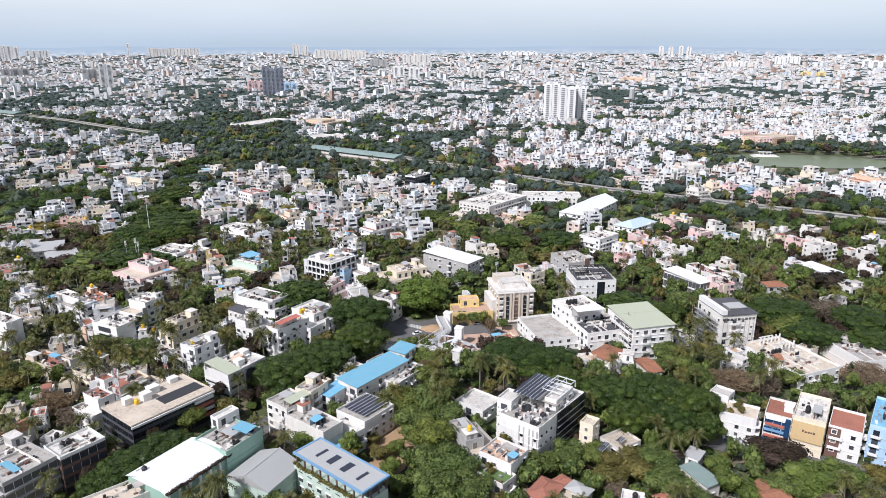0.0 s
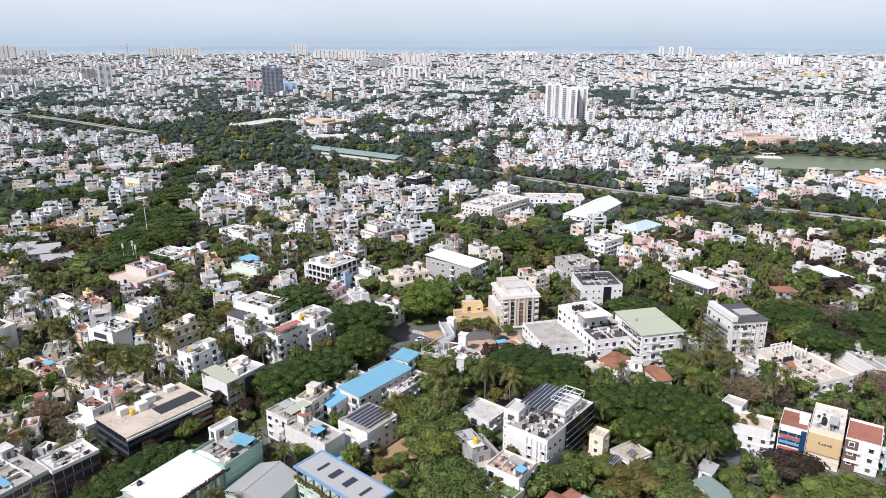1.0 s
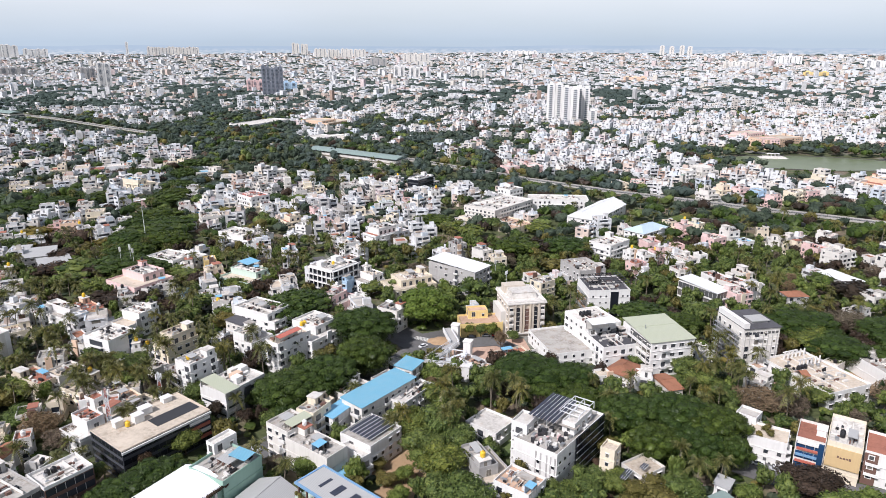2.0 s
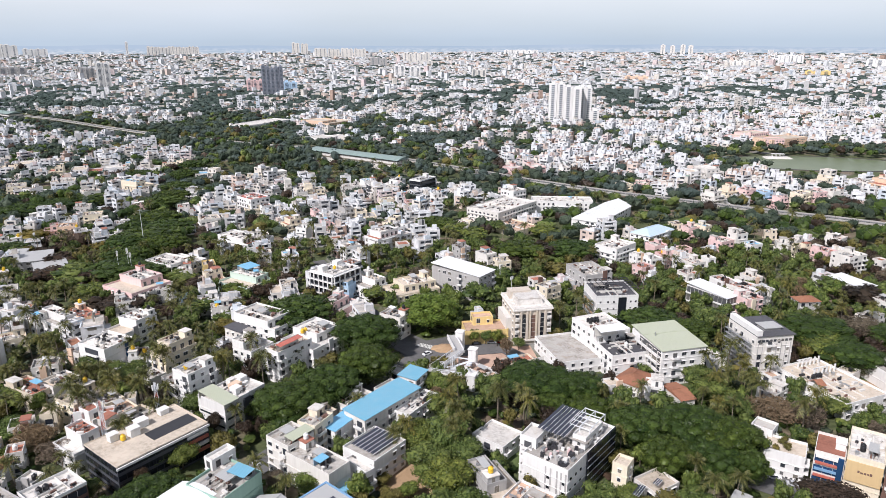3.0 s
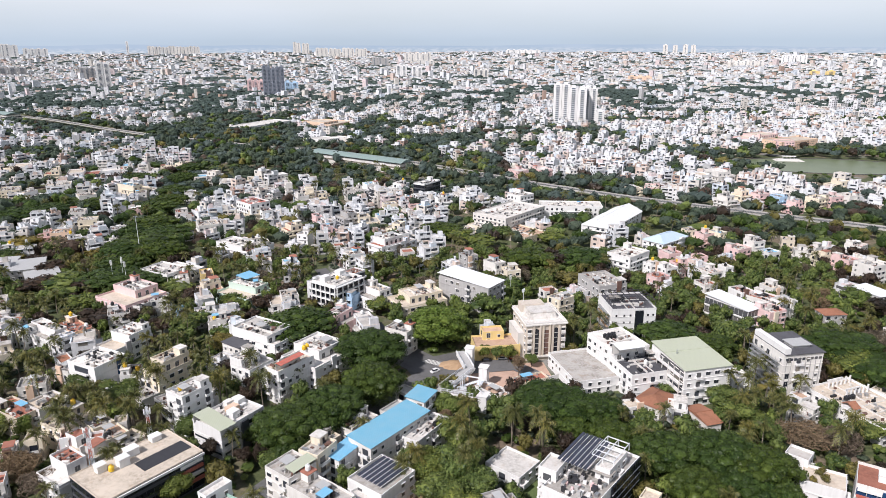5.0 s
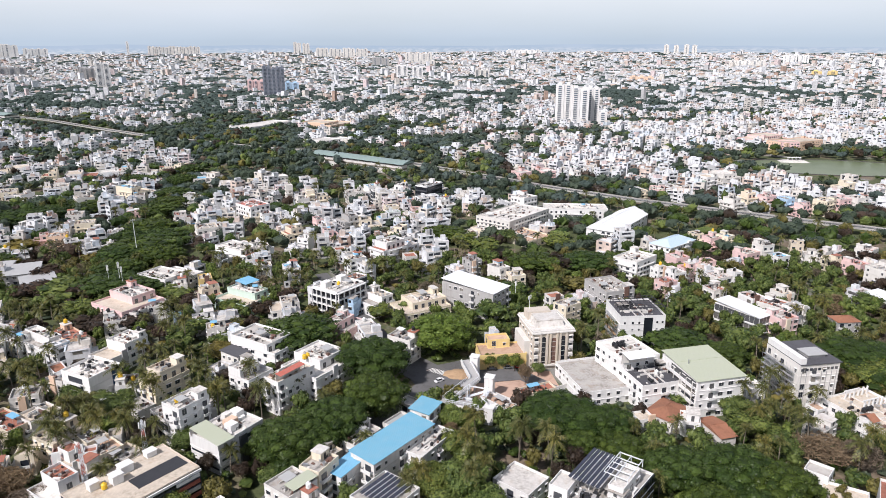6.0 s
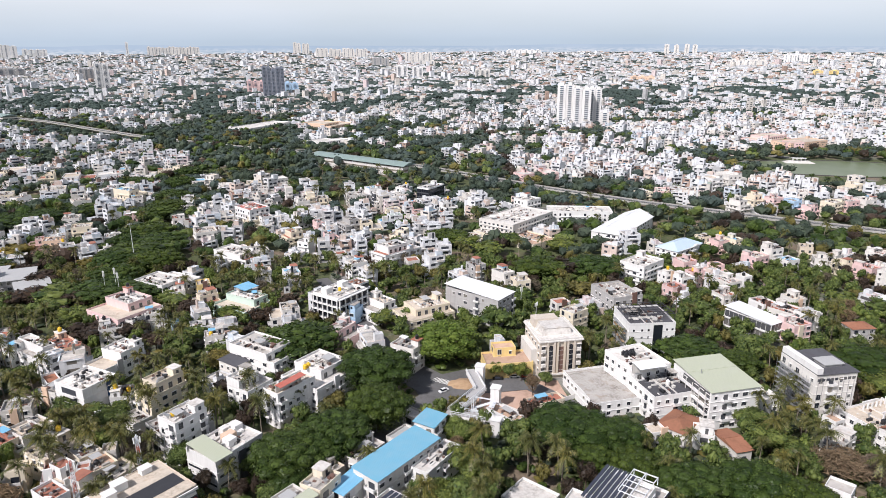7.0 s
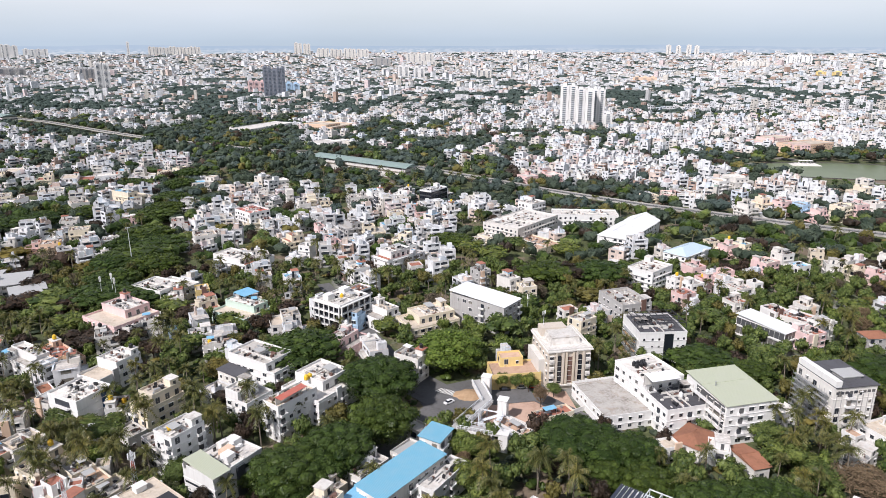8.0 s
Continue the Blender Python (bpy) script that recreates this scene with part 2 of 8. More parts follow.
class Solid:
    """Gathers boxes, tubes and faces into one mesh, with a material slot for each."""

    def __init__(self):
        self.v, self.f, self.s = [], [], []

    def box(self, x, y, z, sx, sy, sz, slot=0, rot=0.0, taper=1.0, tilt=0.0):
        """A box whose base centre is at x, y, z."""
        n, ca, sa = len(self.v), math.cos(rot), math.sin(rot)
        for k, zz in ((1.0, 0.0), (taper, sz)):
            for i, j in ((-1, -1), (1, -1), (1, 1), (-1, 1)):
                px, py = i * sx / 2 * k, j * sy / 2 * k
                self.v.append((x + px * ca - py * sa, y + px * sa + py * ca, z + zz + tilt * py))
        for f in BOX_F:
            self.f.append(tuple(n + i for i in f))
            self.s.append(slot)
        return self

    def tube(self, a, b, r0, r1, sides=8, slot=0, cap=True):
        a, b = Vector(a), Vector(b)
        d = (b - a).normalized()
        e = d.orthogonal().normalized()
        g = d.cross(e)
        n = len(self.v)
        for p, r in ((a, r0), (b, r1)):
            for i in range(sides):
                w = 2 * math.pi * i / sides
                self.v.append(tuple(p + e * (r * math.cos(w)) + g * (r * math.sin(w))))
        for i in range(sides):
            j = (i + 1) % sides
            self.f.append((n + i, n + j, n + sides + j, n + sides + i))
            self.s.append(slot)
        if cap:
            self.f.append(tuple(n + sides + i for i in range(sides)))
            self.s.append(slot)
        return self

    def face(self, pts, slot=0):
        n = len(self.v)
        self.v += [tuple(p) for p in pts]
        self.f.append(tuple(range(n, n + len(pts))))
        self.s.append(slot)
        return self

    def mesh(self, name, *mats):
        return mesh_from(name, self.v, self.f, mats, self.s)


def part(name, mesh, parent, label="", at=None):
    ob = new(name, mesh)
    ob.parent = parent
    if at is not None:
        ob.matrix_basis = at
    return tagged(ob, label) if label else ob


def thing(name, m, label, category, group=""):
    ob = new(name)
    ob.empty_display_size = 1
    ob.matrix_basis = m
    return tagged(ob, label, category, group)


# ---- trees ----
def ico(level):
    bm = bmesh.new()
    bmesh.ops.create_icosphere(bm, subdivisions=level, radius=1)
    v = np.array([x.co[:] for x in bm.verts])
    f = [tuple(x.index for x in y.verts) for y in bm.faces]
    bm.free()
    return v, f


ICO1, ICO2 = ico(1), ico(2)


def crown_mesh(name, leaf, lobes, clumps, size, rng, core=0.86, ball=ICO1, flat=1.3, thin=1.0):
    """A crown of overlapping lobes, each a dark inner mass set about with many small leaf clumps."""
    V, F = [], []
    count = 0
    areas = np.array([l[3] * l[3] for l in lobes])
    for c in range(len(lobes)):
        cx, cy, cz, r, rz = lobes[c]
        bv, bf = ball
        if core:
            k = core * (1 + rng.uniform(-0.14, 0.14, (len(bv), 1)))
            V.append(bv * k * (r, r, rz) + (cx, cy, cz))
            F += [tuple(count + i for i in f) for f in bf]
            count += len(bv)
        n = max(6, int(clumps * areas[c] / areas.sum()))
        d = rng.normal(size=(n, 3))
        d[:, 2] += 0.35
        d /= np.linalg.norm(d, axis=1)[:, None]
        p = d * (r, r, rz) * (0.90 + 0.22 * rng.random((n, 1))) + (cx, cy, cz)
        nor = d * (1, 1, flat) + rng.normal(scale=0.55, size=(n, 3))
        nor /= np.linalg.norm(nor, axis=1)[:, None]
        a = np.cross(nor, rng.normal(size=(n, 3)))
        a /= np.linalg.norm(a, axis=1)[:, None] + 1e-9
        b = np.cross(nor, a)
        s = size * rng.uniform(0.55, 1.3, (n, 1))
        tri = np.stack([p + a * s, p - a * s * 0.45 + b * s * 0.7 * thin + nor * s * 0.15, p - a * s * 0.45 - b * s * 0.7 * thin], 1)
        V.append(tri.reshape(-1, 3))
        F += [(count + 3 * i, count + 3 * i + 1, count + 3 * i + 2) for i in range(n)]
        count += 3 * n
    return mesh_from(name, np.concatenate(V).tolist(), F, [leaf])


def limbs(name, rng, height, spread, girth, n=6, mat=BARK):
    """A tapered trunk that forks into rising limbs."""
    s = Solid()
    fork = height * 0.42
    s.tube((0, 0, -0.3), (0.1, 0.05, fork), girth, girth * 0.72, 8)
    for i in range(n):
        w = 2 * math.pi * (i + rng.uniform(-0.3, 0.3)) / n
        k = spread * rng.uniform(0.45, 0.75)
        mid = (k * 0.5 * math.cos(w), k * 0.5 * math.sin(w), fork + (height - fork) * 0.40)
        end = (k * math.cos(w), k * math.sin(w), fork + (height - fork) * rng.uniform(0.65, 0.85))
        s.tube((0.1, 0.05, fork - 0.2), mid, girth * 0.48, girth * 0.3, 6)
        s.tube(mid, end, girth * 0.3, girth * 0.1, 5)
    return s.mesh(name, mat)


def lobe_set(rng, kind, r, h):
    out = []
    if kind == "rain":
        out.append((0, 0, h * 0.52, r * 0.84, h * 0.36))
        for i in range(30):
            w, f = i * 2.399, math.sqrt((i + 0.5) / 30)
            k = r * 0.86 * f * rng.uniform(0.92, 1.08)
            out.append((k * math.cos(w), k * math.sin(w), h * (0.46 + 0.40 * math.sqrt(max(0.0, 1 - (0.92 * f) ** 2))) + rng.uniform(-0.4, 0.4), r * rng.uniform(0.15, 0.25), h * rng.uniform(0.07, 0.12)))
    elif kind == "fig":
        out.append((0, 0, h * 0.55, r * 0.66, h * 0.36))
        for i in range(34):
            z = 1 - 1.5 * (i + 0.5) / 34
            w, q = i * 2.399, math.sqrt(max(0.0, 1 - z * z))
            out.append((0.72 * r * q * math.cos(w), 0.72 * r * q * math.sin(w), h * (0.55 + 0.34 * z), r * rng.uniform(0.20, 0.30), h * rng.uniform(0.09, 0.14)))
    elif kind == "conifer":
        for i in range(6):
            k = i / 5
            out.append((rng.uniform(-0.2, 0.2), rng.uniform(-0.2, 0.2), h * (0.22 + 0.68 * k), r * (1.0 - 0.8 * k), h * 0.13))
    else:
        out.append((0, 0, h * 0.60, r * 0.60, h * 0.30))
        for i in range(9):
            w, k = i * 2.399 + rng.uniform(-0.3, 0.3), r * rng.uniform(0.36, 0.66)
            out.append((k * math.cos(w), k * math.sin(w), h * rng.uniform(0.48, 0.80), r * rng.uniform(0.28, 0.46), h * rng.uniform(0.13, 0.20)))
    return out


def palm_meshes(seed):
    rng = np.random.default_rng(seed)
    h = 11.0
    t = Solid()
    bend = rng.uniform(-0.9, 0.9, 2)
    pts = [(bend[0] * (k / 5) ** 2, bend[1] * (k / 5) ** 2, h * k / 5 - 0.3 * (k == 0)) for k in range(6)]
    for k in range(5):
        t.tube(pts[k], pts[k + 1], 0.24 - 0.022 * k, 0.22 - 0.022 * k, 6)
    c = Solid()
    top = Vector(pts[5])
    for i in range(24):
        w = i * 2.399 + rng.uniform(-0.2, 0.2)
        rise = rng.uniform(-0.45, 1.15)
        length = rng.uniform(3.7, 4.9)
        out = Vector((math.cos(w), math.sin(w), 0))
        side = Vector((-math.sin(w), math.cos(w), 0))
        spine = []
        for k in range(9):
            u = k / 8
            spine.append(top + out * (length * u * math.cos(rise) * 0.95) + Vector((0, 0, length * (u * math.sin(rise) - 0.52 * u * u))))
        for k in range(1, 8):
            # pairs of drooping leaflets, with gaps between them
            u = k / 8
            wide = 0.70 * math.sin(math.pi * (0.15 + 0.75 * u)) + 0.12
            for sg in (-1, 1):
                tip = spine[k] + side * sg * wide + out * 0.5 - Vector((0, 0, 0.75 * wide + rng.uniform(0, 0.25)))
                a, b = spine[k] - (spine[k] - spine[k - 1]) * 0.35, spine[k] + (spine[k + 1] - spine[k]) * 0.4
                c.face([a, b, tip] if sg > 0 else [b, a, tip])
        for k in (0, 4):
            c.face([spine[k] + side * 0.09, spine[k] - side * 0.09, spine[k + 4]])
    return h, t.mesh("palm_trunk", PALM_BARK), c.mesh("palm_fronds", LEAF["palm"])


DESIGN = {  # radius, height, clumps, clump size, variants, trunk girth
    "rain": (12.0, 13.0, 8800, 0.36, 4, 0.7),
    "broad": (5.5, 9.0, 2900, 0.29, 5, 0.32),
    "bright": (5.5, 9.0, 2700, 0.30, 3, 0.32),
    "fig": (9.0, 16.0, 8600, 0.40, 1, 0.7),
    "olive": (5.0, 8.0, 2100, 0.30, 4, 0.28),
    "copper": (5.0, 8.5, 2900, 0.27, 3, 0.28),
    "dry": (5.0, 8.5, 2400, 0.85, 3, 0.26),
    "conifer": (2.2, 11.0, 900, 0.36, 2, 0.2),
}
TREE_LABEL = {
    "rain": ("rain_tree", "spreading umbrella-shaped rain tree with dense dark green crown"),
    "broad": ("broadleaf_tree", "rounded mid-green broadleaf tree standing between the houses"),
    "bright": ("broadleaf_tree", "light green leafy tree in full sun beside buildings"),
    "fig": ("fig_tree", "very large light green fig tree beside the junction"),
    "olive": ("broadleaf_tree", "dusty olive-green tree with a thin crown"),
    "copper": ("copper_tree", "dark purplish-brown leafed tree between the houses"),
    "dry": ("dry_tree", "leafless grey-brown dry tree with bare twigs"),
    "conifer": ("conifer_tree", "slim dark green conifer beside the houses"),
    "palm": ("coconut_palm", "tall coconut palm with drooping feathery fronds"),
}
KINDS = {}
for ki, (kind, (r, h, n, size, variants, girth)) in enumerate(DESIGN.items()):
    KINDS[kind] = []
    for v in range(variants):
        rng = np.random.default_rng(100 * ki + v)
        crown = crown_mesh(kind + "_crown", LEAF[kind], lobe_set(rng, kind, r, h), n, size, rng,
                           core=0 if kind == "dry" else 0.86, ball=ICO2 if kind == "rain" else ICO1, flat=2.0 if kind == "rain" else 1.3, thin=0.09 if kind == "dry" else 1.0)
        KINDS[kind].append((r, h, limbs(kind + "_trunk", rng, h * 0.9, r, girth, 9 if kind in ("rain", "dry") else 6), crown))
LITE = {}
LIGHT = {k: {"copper": (0.20, 2.0), "rain": (0.24, 1.6), "dry": (0.4, 1.1)}.get(k, (0.17, 2.0)) for k in DESIGN}
for ki, (kind, (r, h, n, size, variants, girth)) in enumerate(DESIGN.items()):
    LITE[kind] = []
    for v in range(variants):
        rng = np.random.default_rng(700 + 100 * ki + v)
        crown = crown_mesh(kind + "_light_crown", LEAF[kind], lobe_set(rng, kind, r, h), int(n * LIGHT[kind][0]), size * LIGHT[kind][1], rng, core=0 if kind == "dry" else 0.86, thin=0.14 if kind == "dry" else 1.0)
        LITE[kind].append((KINDS[kind][v][2], crown))
KINDS["palm"] = [(4.0, p[0], p[1], p[2]) for p in (palm_meshes(s) for s in range(5))]
planted = []
counted = {}
joined = {}
tree_rng = random.Random(11)


def tree(kind, x, y, h, r):
    dr, dh, trunk, crown = KINDS[kind][tree_rng.randrange(len(KINDS[kind]))]
    name, label = TREE_LABEL[kind]
    k = r / dr if kind != "palm" else h / dh * 1.0
    m = Matrix.Translation((x, y, 0)) @ Matrix.Rotation(tree_rng.uniform(0, 6.28), 4, "Z") @ Matrix.Diagonal((k, k * tree_rng.uniform(0.9, 1.1), h / dh, 1))
    if y > 300 and kind in LITE and kind != "fig":
        crown = LITE[kind][tree_rng.randrange(len(LITE[kind]))][1]
    planted.append((x, y, r))
    counted[name] = counted.get(name, 0) + 1
    if counted[name] > MOST.get(name, 150):
        if kind in LITE:
            trunk, crown = LITE[kind][tree_rng.randrange(len(LITE[kind]))]
            trunk = STUMP
        joined.setdefault(name, []).append((m, trunk, crown))
        return None
    ob = thing(name, m, label, "tree", "palms" if kind == "palm" else "trees")
    part("trunk", trunk, ob)
    part("crown", crown, ob)
    return ob


MOST = {"broadleaf_tree": 105, "coconut_palm": 90, "rain_tree": 90, "copper_tree": 40, "dry_tree": 40}
ARRAYS = {}
STUMP = Solid().tube((0, 0, -0.3), (0, 0, 5), 0.28, 0.2, 6, cap=False).mesh("stem", BARK)


def arrays(me):
    if me.name not in ARRAYS:
        v = np.empty(len(me.vertices) * 3, np.float32)
        me.vertices.foreach_get("co", v)
        li = np.empty(len(me.loops), np.int32)
        me.loops.foreach_get("vertex_index", li)
        lt = np.empty(len(me.polygons), np.int32)
        me.polygons.foreach_get("loop_total", lt)
        ARRAYS[me.name] = v.reshape(-1, 3), li, lt
    return ARRAYS[me.name]


def join_rest():
    """Trees past those told apart, each kind as one object."""
    for name, rows in joined.items():
        mats, V, L, T, S, n = [], [], [], [], [], 0
        for m, trunk, crown in rows:
            mm = np.array(m)
            for me in (trunk, crown):
                v, li, lt = arrays(me)
                mat = me.materials[0]
                if mat not in mats:
                    mats.append(mat)
                V.append(v @ mm[:3, :3].T + mm[:3, 3])
                L.append(li + n)
                T.append(lt)
                S.append(np.full(len(lt), mats.index(mat), np.int32))
                n += len(v)
        V, L, T, S = (np.concatenate(a) for a in (V, L, T, S))
        me = bpy.data.meshes.new(name + "_rest")
        me.vertices.add(len(V))
        me.vertices.foreach_set("co", V.astype(np.float32).ravel())
        me.loops.add(len(L))
        me.loops.foreach_set("vertex_index", L.astype(np.int32))
        me.polygons.add(len(T))
        me.polygons.foreach_set("loop_start", np.concatenate([[0], np.cumsum(T)[:-1]]).astype(np.int32))
        me.polygons.foreach_set("material_index", S)
        for mat in mats:
            me.materials.append(mat)
        me.update(calc_edges=True)
        me.validate()
        tagged(new("garden_planting", me), "mixed garden trees and palms between houses", "trees", kind="stuff")


# ---- houses ----
built = []  # x, y, reach: the ground that houses stand on
house_rng = random.Random(5)


def window_mesh(w, h, shade=True, panes=True):
    """A framed window that stands proud of its wall, with two panes and a sunshade; its wall face is y = 0."""
    s = Solid()
    s.box(0, -0.02, 0, w + 0.16, 0.06, h + 0.16, 0)
    for sg in (-1, 1) if panes else ():
        s.box(sg * w / 4, -0.055, 0.08, w / 2 - 0.05, 0.02, h, 1)
    if shade:
        s.box(0, -0.2, h + 0.2, w + 0.4, 0.4, 0.07, 2)
    return s.mesh("window", FRAME, GLASS, WALL["white"])


SIZES = [(1.3, 1.35, True), (1.9, 1.4, True), (1.0, 1.2, True), (1.6, 2.1, False)]
FRAMES = [window_mesh(*z, False) for z in SIZES]
PANES = [Solid().box(0, -0.055, 0.08, w - 0.08, 0.02, h).mesh("pane", GLASS) for w, h, k in SIZES]
WINDOWS = [window_mesh(1.3, 1.35), window_mesh(1.9, 1.4), window_mesh(1.0, 1.2), window_mesh(1.6, 2.1, False)]


def balcony_mesh(w):
    s = Solid()
    s.box(0, -0.65, 0, w, 1.3, 0.14, 0)
    s.box(0, -1.24, 0.14, w, 0.1, 0.85, 0)
    for sg in (-1, 1):
        s.box(sg * (w / 2 - 0.05), -0.6, 0.14, 0.1, 1.18, 0.85, 0)
    s.box(0, -0.03, 0.14, w * 0.62, 0.06, 2.1, 1)
    return s.mesh("balcony", WALL["white"], GLASS)


BALCONIES = [balcony_mesh(2.8), balcony_mesh(3.8)]


def tank_mesh(r, h, mat):
    s = Solid()
    s.box(0, 0, 0, r * 1.7, r * 1.7, 0.25, 1)
    prev = 0.25
    for k, (z, a, b) in enumerate(((0.25, 1.0, 1.0), (0.25 + h * 0.3, 1.04, 1.0), (0.25 + h * 0.6, 1.04, 1.0), (0.25 + h * 0.8, 1.0, 0.45))):
        s.tube((0, 0, z), (0, 0, 0.25 + h * (0.3, 0.6, 0.8, 1.0)[k]), r * a, r * b, 12)
    s.tube((0, 0, 0.25 + h), (0, 0, 0.4 + h), r * 0.42, r * 0.4, 10)
    return s.mesh("water_tank", mat, CONCRETE)


TANKS = {"black": tank_mesh(0.75, 1.6, BLACK_PLASTIC), "yellow": tank_mesh(0.8, 1.7, YELLOW_PLASTIC), "white": tank_mesh(0.75, 1.6, WHITE_PLASTIC)}
TANK_LABEL = {"black": "round black plastic water tank on a roof", "yellow": "bright yellow plastic water tank on a roof", "white": "round white plastic water tank on a roof"}


def water_tank(m, x, y, z, colour):
    ob = new("water_tank", TANKS[colour])
    ob.matrix_basis = m @ Matrix.Translation((x, y, z))
    return tagged(ob, TANK_LABEL[colour], "water tank", "roof water tanks")


def ring(s, w, d, z, h, t, slot=0):
    """Four low walls round a rectangle."""
    for sg in (-1, 1):
        s.box(0, sg * (d - t) / 2, z, w, t, h, slot)
        s.box(sg * (w - t) / 2, 0, z, t, d - 2 * t, h, slot)


WALL_WORD = {"white": "white-painted", "offwhite": "weathered off-white", "cream": "cream-painted", "peach": "peach-painted", "pink": "pale pink", "grey": "bare grey cement", "beige": "beige", "yellow": "yellow-painted", "tan": "tan-clad", "green": "green-painted", "mint": "pale mint-green", "blue": "light blue", "brown": "dark brown", "dark": "dark glass-clad", "slate": "slate-grey", "stone": "beige stone-clad", "azure": "bright blue"}
ROOF_WORD = {"white": "whitewashed roof terrace", "beige": "beige roof terrace", "grey": "stained grey roof terrace", "dark": "dark grey roof", "red": "red-tiled terrace", "orange": "orange tiled roof", "peach": "peach roof terrace", "lawn": "lawn on its roof terrace", "sheet_white": "white sheet roof", "sheet_grey": "grey sheet roof", "sheet_blue": "bright blue sheet roof", "sheet_pale": "pale blue sheet roof", "sheet_sky": "sky-blue sheet roof", "sheet_green": "pale green sheet roof", "sheet_teal": "grey-green sheet roof", "sheet_red": "red sheet roof"}
FACADE_GAP = 3.1


def house(x, y, rot, w, d, h, wall="white", roof="white", style="plain", top=None, head=None, tanks=None, glass=False, kind="flat", step=None, clutter=True):
    """A concrete town house: storeys with ledges, windows, balconies, parapet, stair head and water tanks."""
    rng = house_rng
    m = pose(x, y, 0, 0, 0, rot)
    near = y < 400
    floors = max(1, round((h - 0.9) / 3.15))
    fh = (h - 0.9) / floors if kind == "flat" else h / floors
    body = h - 0.9 if kind == "flat" else h
    name = "office_building" if style in ("office", "bands") else "house"
    words = {1: "single-storey", 2: "two-storey", 3: "three-storey", 4: "four-storey", 5: "five-storey"}.get(floors, "tall")
    ob = thing(name, m, f"{words} {WALL_WORD[wall]} concrete building with {ROOF_WORD[roof]}", "building", "town houses")
    built.append((x, y, math.hypot(w, d) / 2 * 0.92, w, d, rot))
    plain_front = step is False
    trim = WALL["white" if wall in ("dark", "brown", "tan", "white") else wall]
    if step is None:
        step = kind == "flat" and style == "plain" and floors >= 3 and min(w, d) > 8 and rng.random() < 0.5
    tw, td, tx, ty = w, d, 0.0, 0.0  # the top storey's plan
    if step:
        tw, td = w * rng.uniform(0.5, 0.78), d * rng.uniform(0.6, 1.0)
        tx, ty = (w - tw) / 2 * rng.choice((1, 1, -1)), (d - td) / 2
        low = body - fh
        s = Solid().box(0, 0, -0.3, w, d, low + 0.3).box(tx, ty, low, tw - 0.02, td - 0.02, fh)
        part("wall", s.mesh("wall", WALL[wall]), ob)
        s = Solid()
        ring(s, w + 0.06, d + 0.06, low - 0.12, 1.02, 0.18)
        part("parapet", s.mesh("parapet", trim), ob)
        part("terrace", Solid().box(0, 0, low, w - 0.4, d - 0.4, 0.06).mesh("terrace", ROOF[rng.choice(("white", "beige", "grey", "red"))]), ob)
        for k in range(max(1, int(tw / 3.4))):
            part("window", WINDOWS[3], ob, at=Matrix.Translation((tx - tw / 2 + tw * (k + 0.5) / max(1, int(tw / 3.4)), ty - td / 2, low + 0.15)))
    else:
        part("wall", Solid().box(0, 0, -0.3, w, d, body + 0.3).mesh("wall", WALL[wall]), ob)
    if kind == "flat":
        part("roof", Solid().box(tx, ty, body, tw - 0.4, td - 0.4, 0.08).mesh("roof", ROOF[roof]), ob)
        s = Solid()
        ring(s, tw + 0.06, td + 0.06, body - 0.12, 1.02, 0.2)
        if step:
            s.v = [(px + tx, py + ty, pz) for px, py, pz in s.v]
        part("parapet", s.mesh("parapet", trim), ob)
        if near and style == "plain" and floors >= 2 and rng.random() < 0.35 and not plain_front:
            u = rng.uniform(-0.3, 0.3) * w
            top = (body - fh if step else body) + rng.choice((0.9, 2.4))
            accent = rng.choice(("grey", "offwhite", "brown", "cream", "white", "peach"))
            part("stair_tower", Solid().box(u, -d / 2 - 0.25, -0.3, 2.4, 0.6, top + 0.3).mesh("stair_tower", WALL[accent]), ob)
    else:
        gable_roof(ob, w, d, body, roof, kind)
    # storey ledges
    if near and style != "office":
        for k in range(1, floors):
            s = Solid()
            ring(s, w + 0.36, d + 0.36, k * fh - 0.1, 0.16, 0.2)
            part("ledge", s.mesh("ledge", trim), ob)
    sides = [(w, Matrix.Translation((0, -d / 2, 0))), (d, Matrix.Translation((-w / 2, 0, 0)) @ Matrix.Rotation(-math.pi / 2, 4, "Z"))]
    if near:
        sides.append((d, Matrix.Translation((w / 2, 0, 0)) @ Matrix.Rotation(math.pi / 2, 4, "Z")))
    pick = rng.randrange(3)
    if style in ("office", "bands"):
        for run, sm in sides:
            for k in range(floors):
                s = Solid()
                s.box(0, -0.03, k * fh + 0.75, run - 0.5, 0.08, fh - 1.15, 0)
                for i in range(1, int(run / 2.2)):
                    s.box(-run / 2 + 0.25 + i * (run - 0.5) / int(run / 2.2), -0.06, k * fh + 0.75, 0.12, 0.12, fh - 1.15, 1)
                part("ribbon_window", s.mesh("ribbon_window", BLUE_GLASS if glass else DARK_GLASS if wall == "dark" else GLASS, DARK_STEEL if wall == "dark" else FRAME), ob, at=sm)
                if style == "bands":
                    part("floor_band", Solid().box(0, -0.35, k * fh + 0.15, run + 0.2, 0.7, 0.55).mesh("floor_band", trim), ob, at=sm)
    elif style == "blank":
        pass
    elif near:
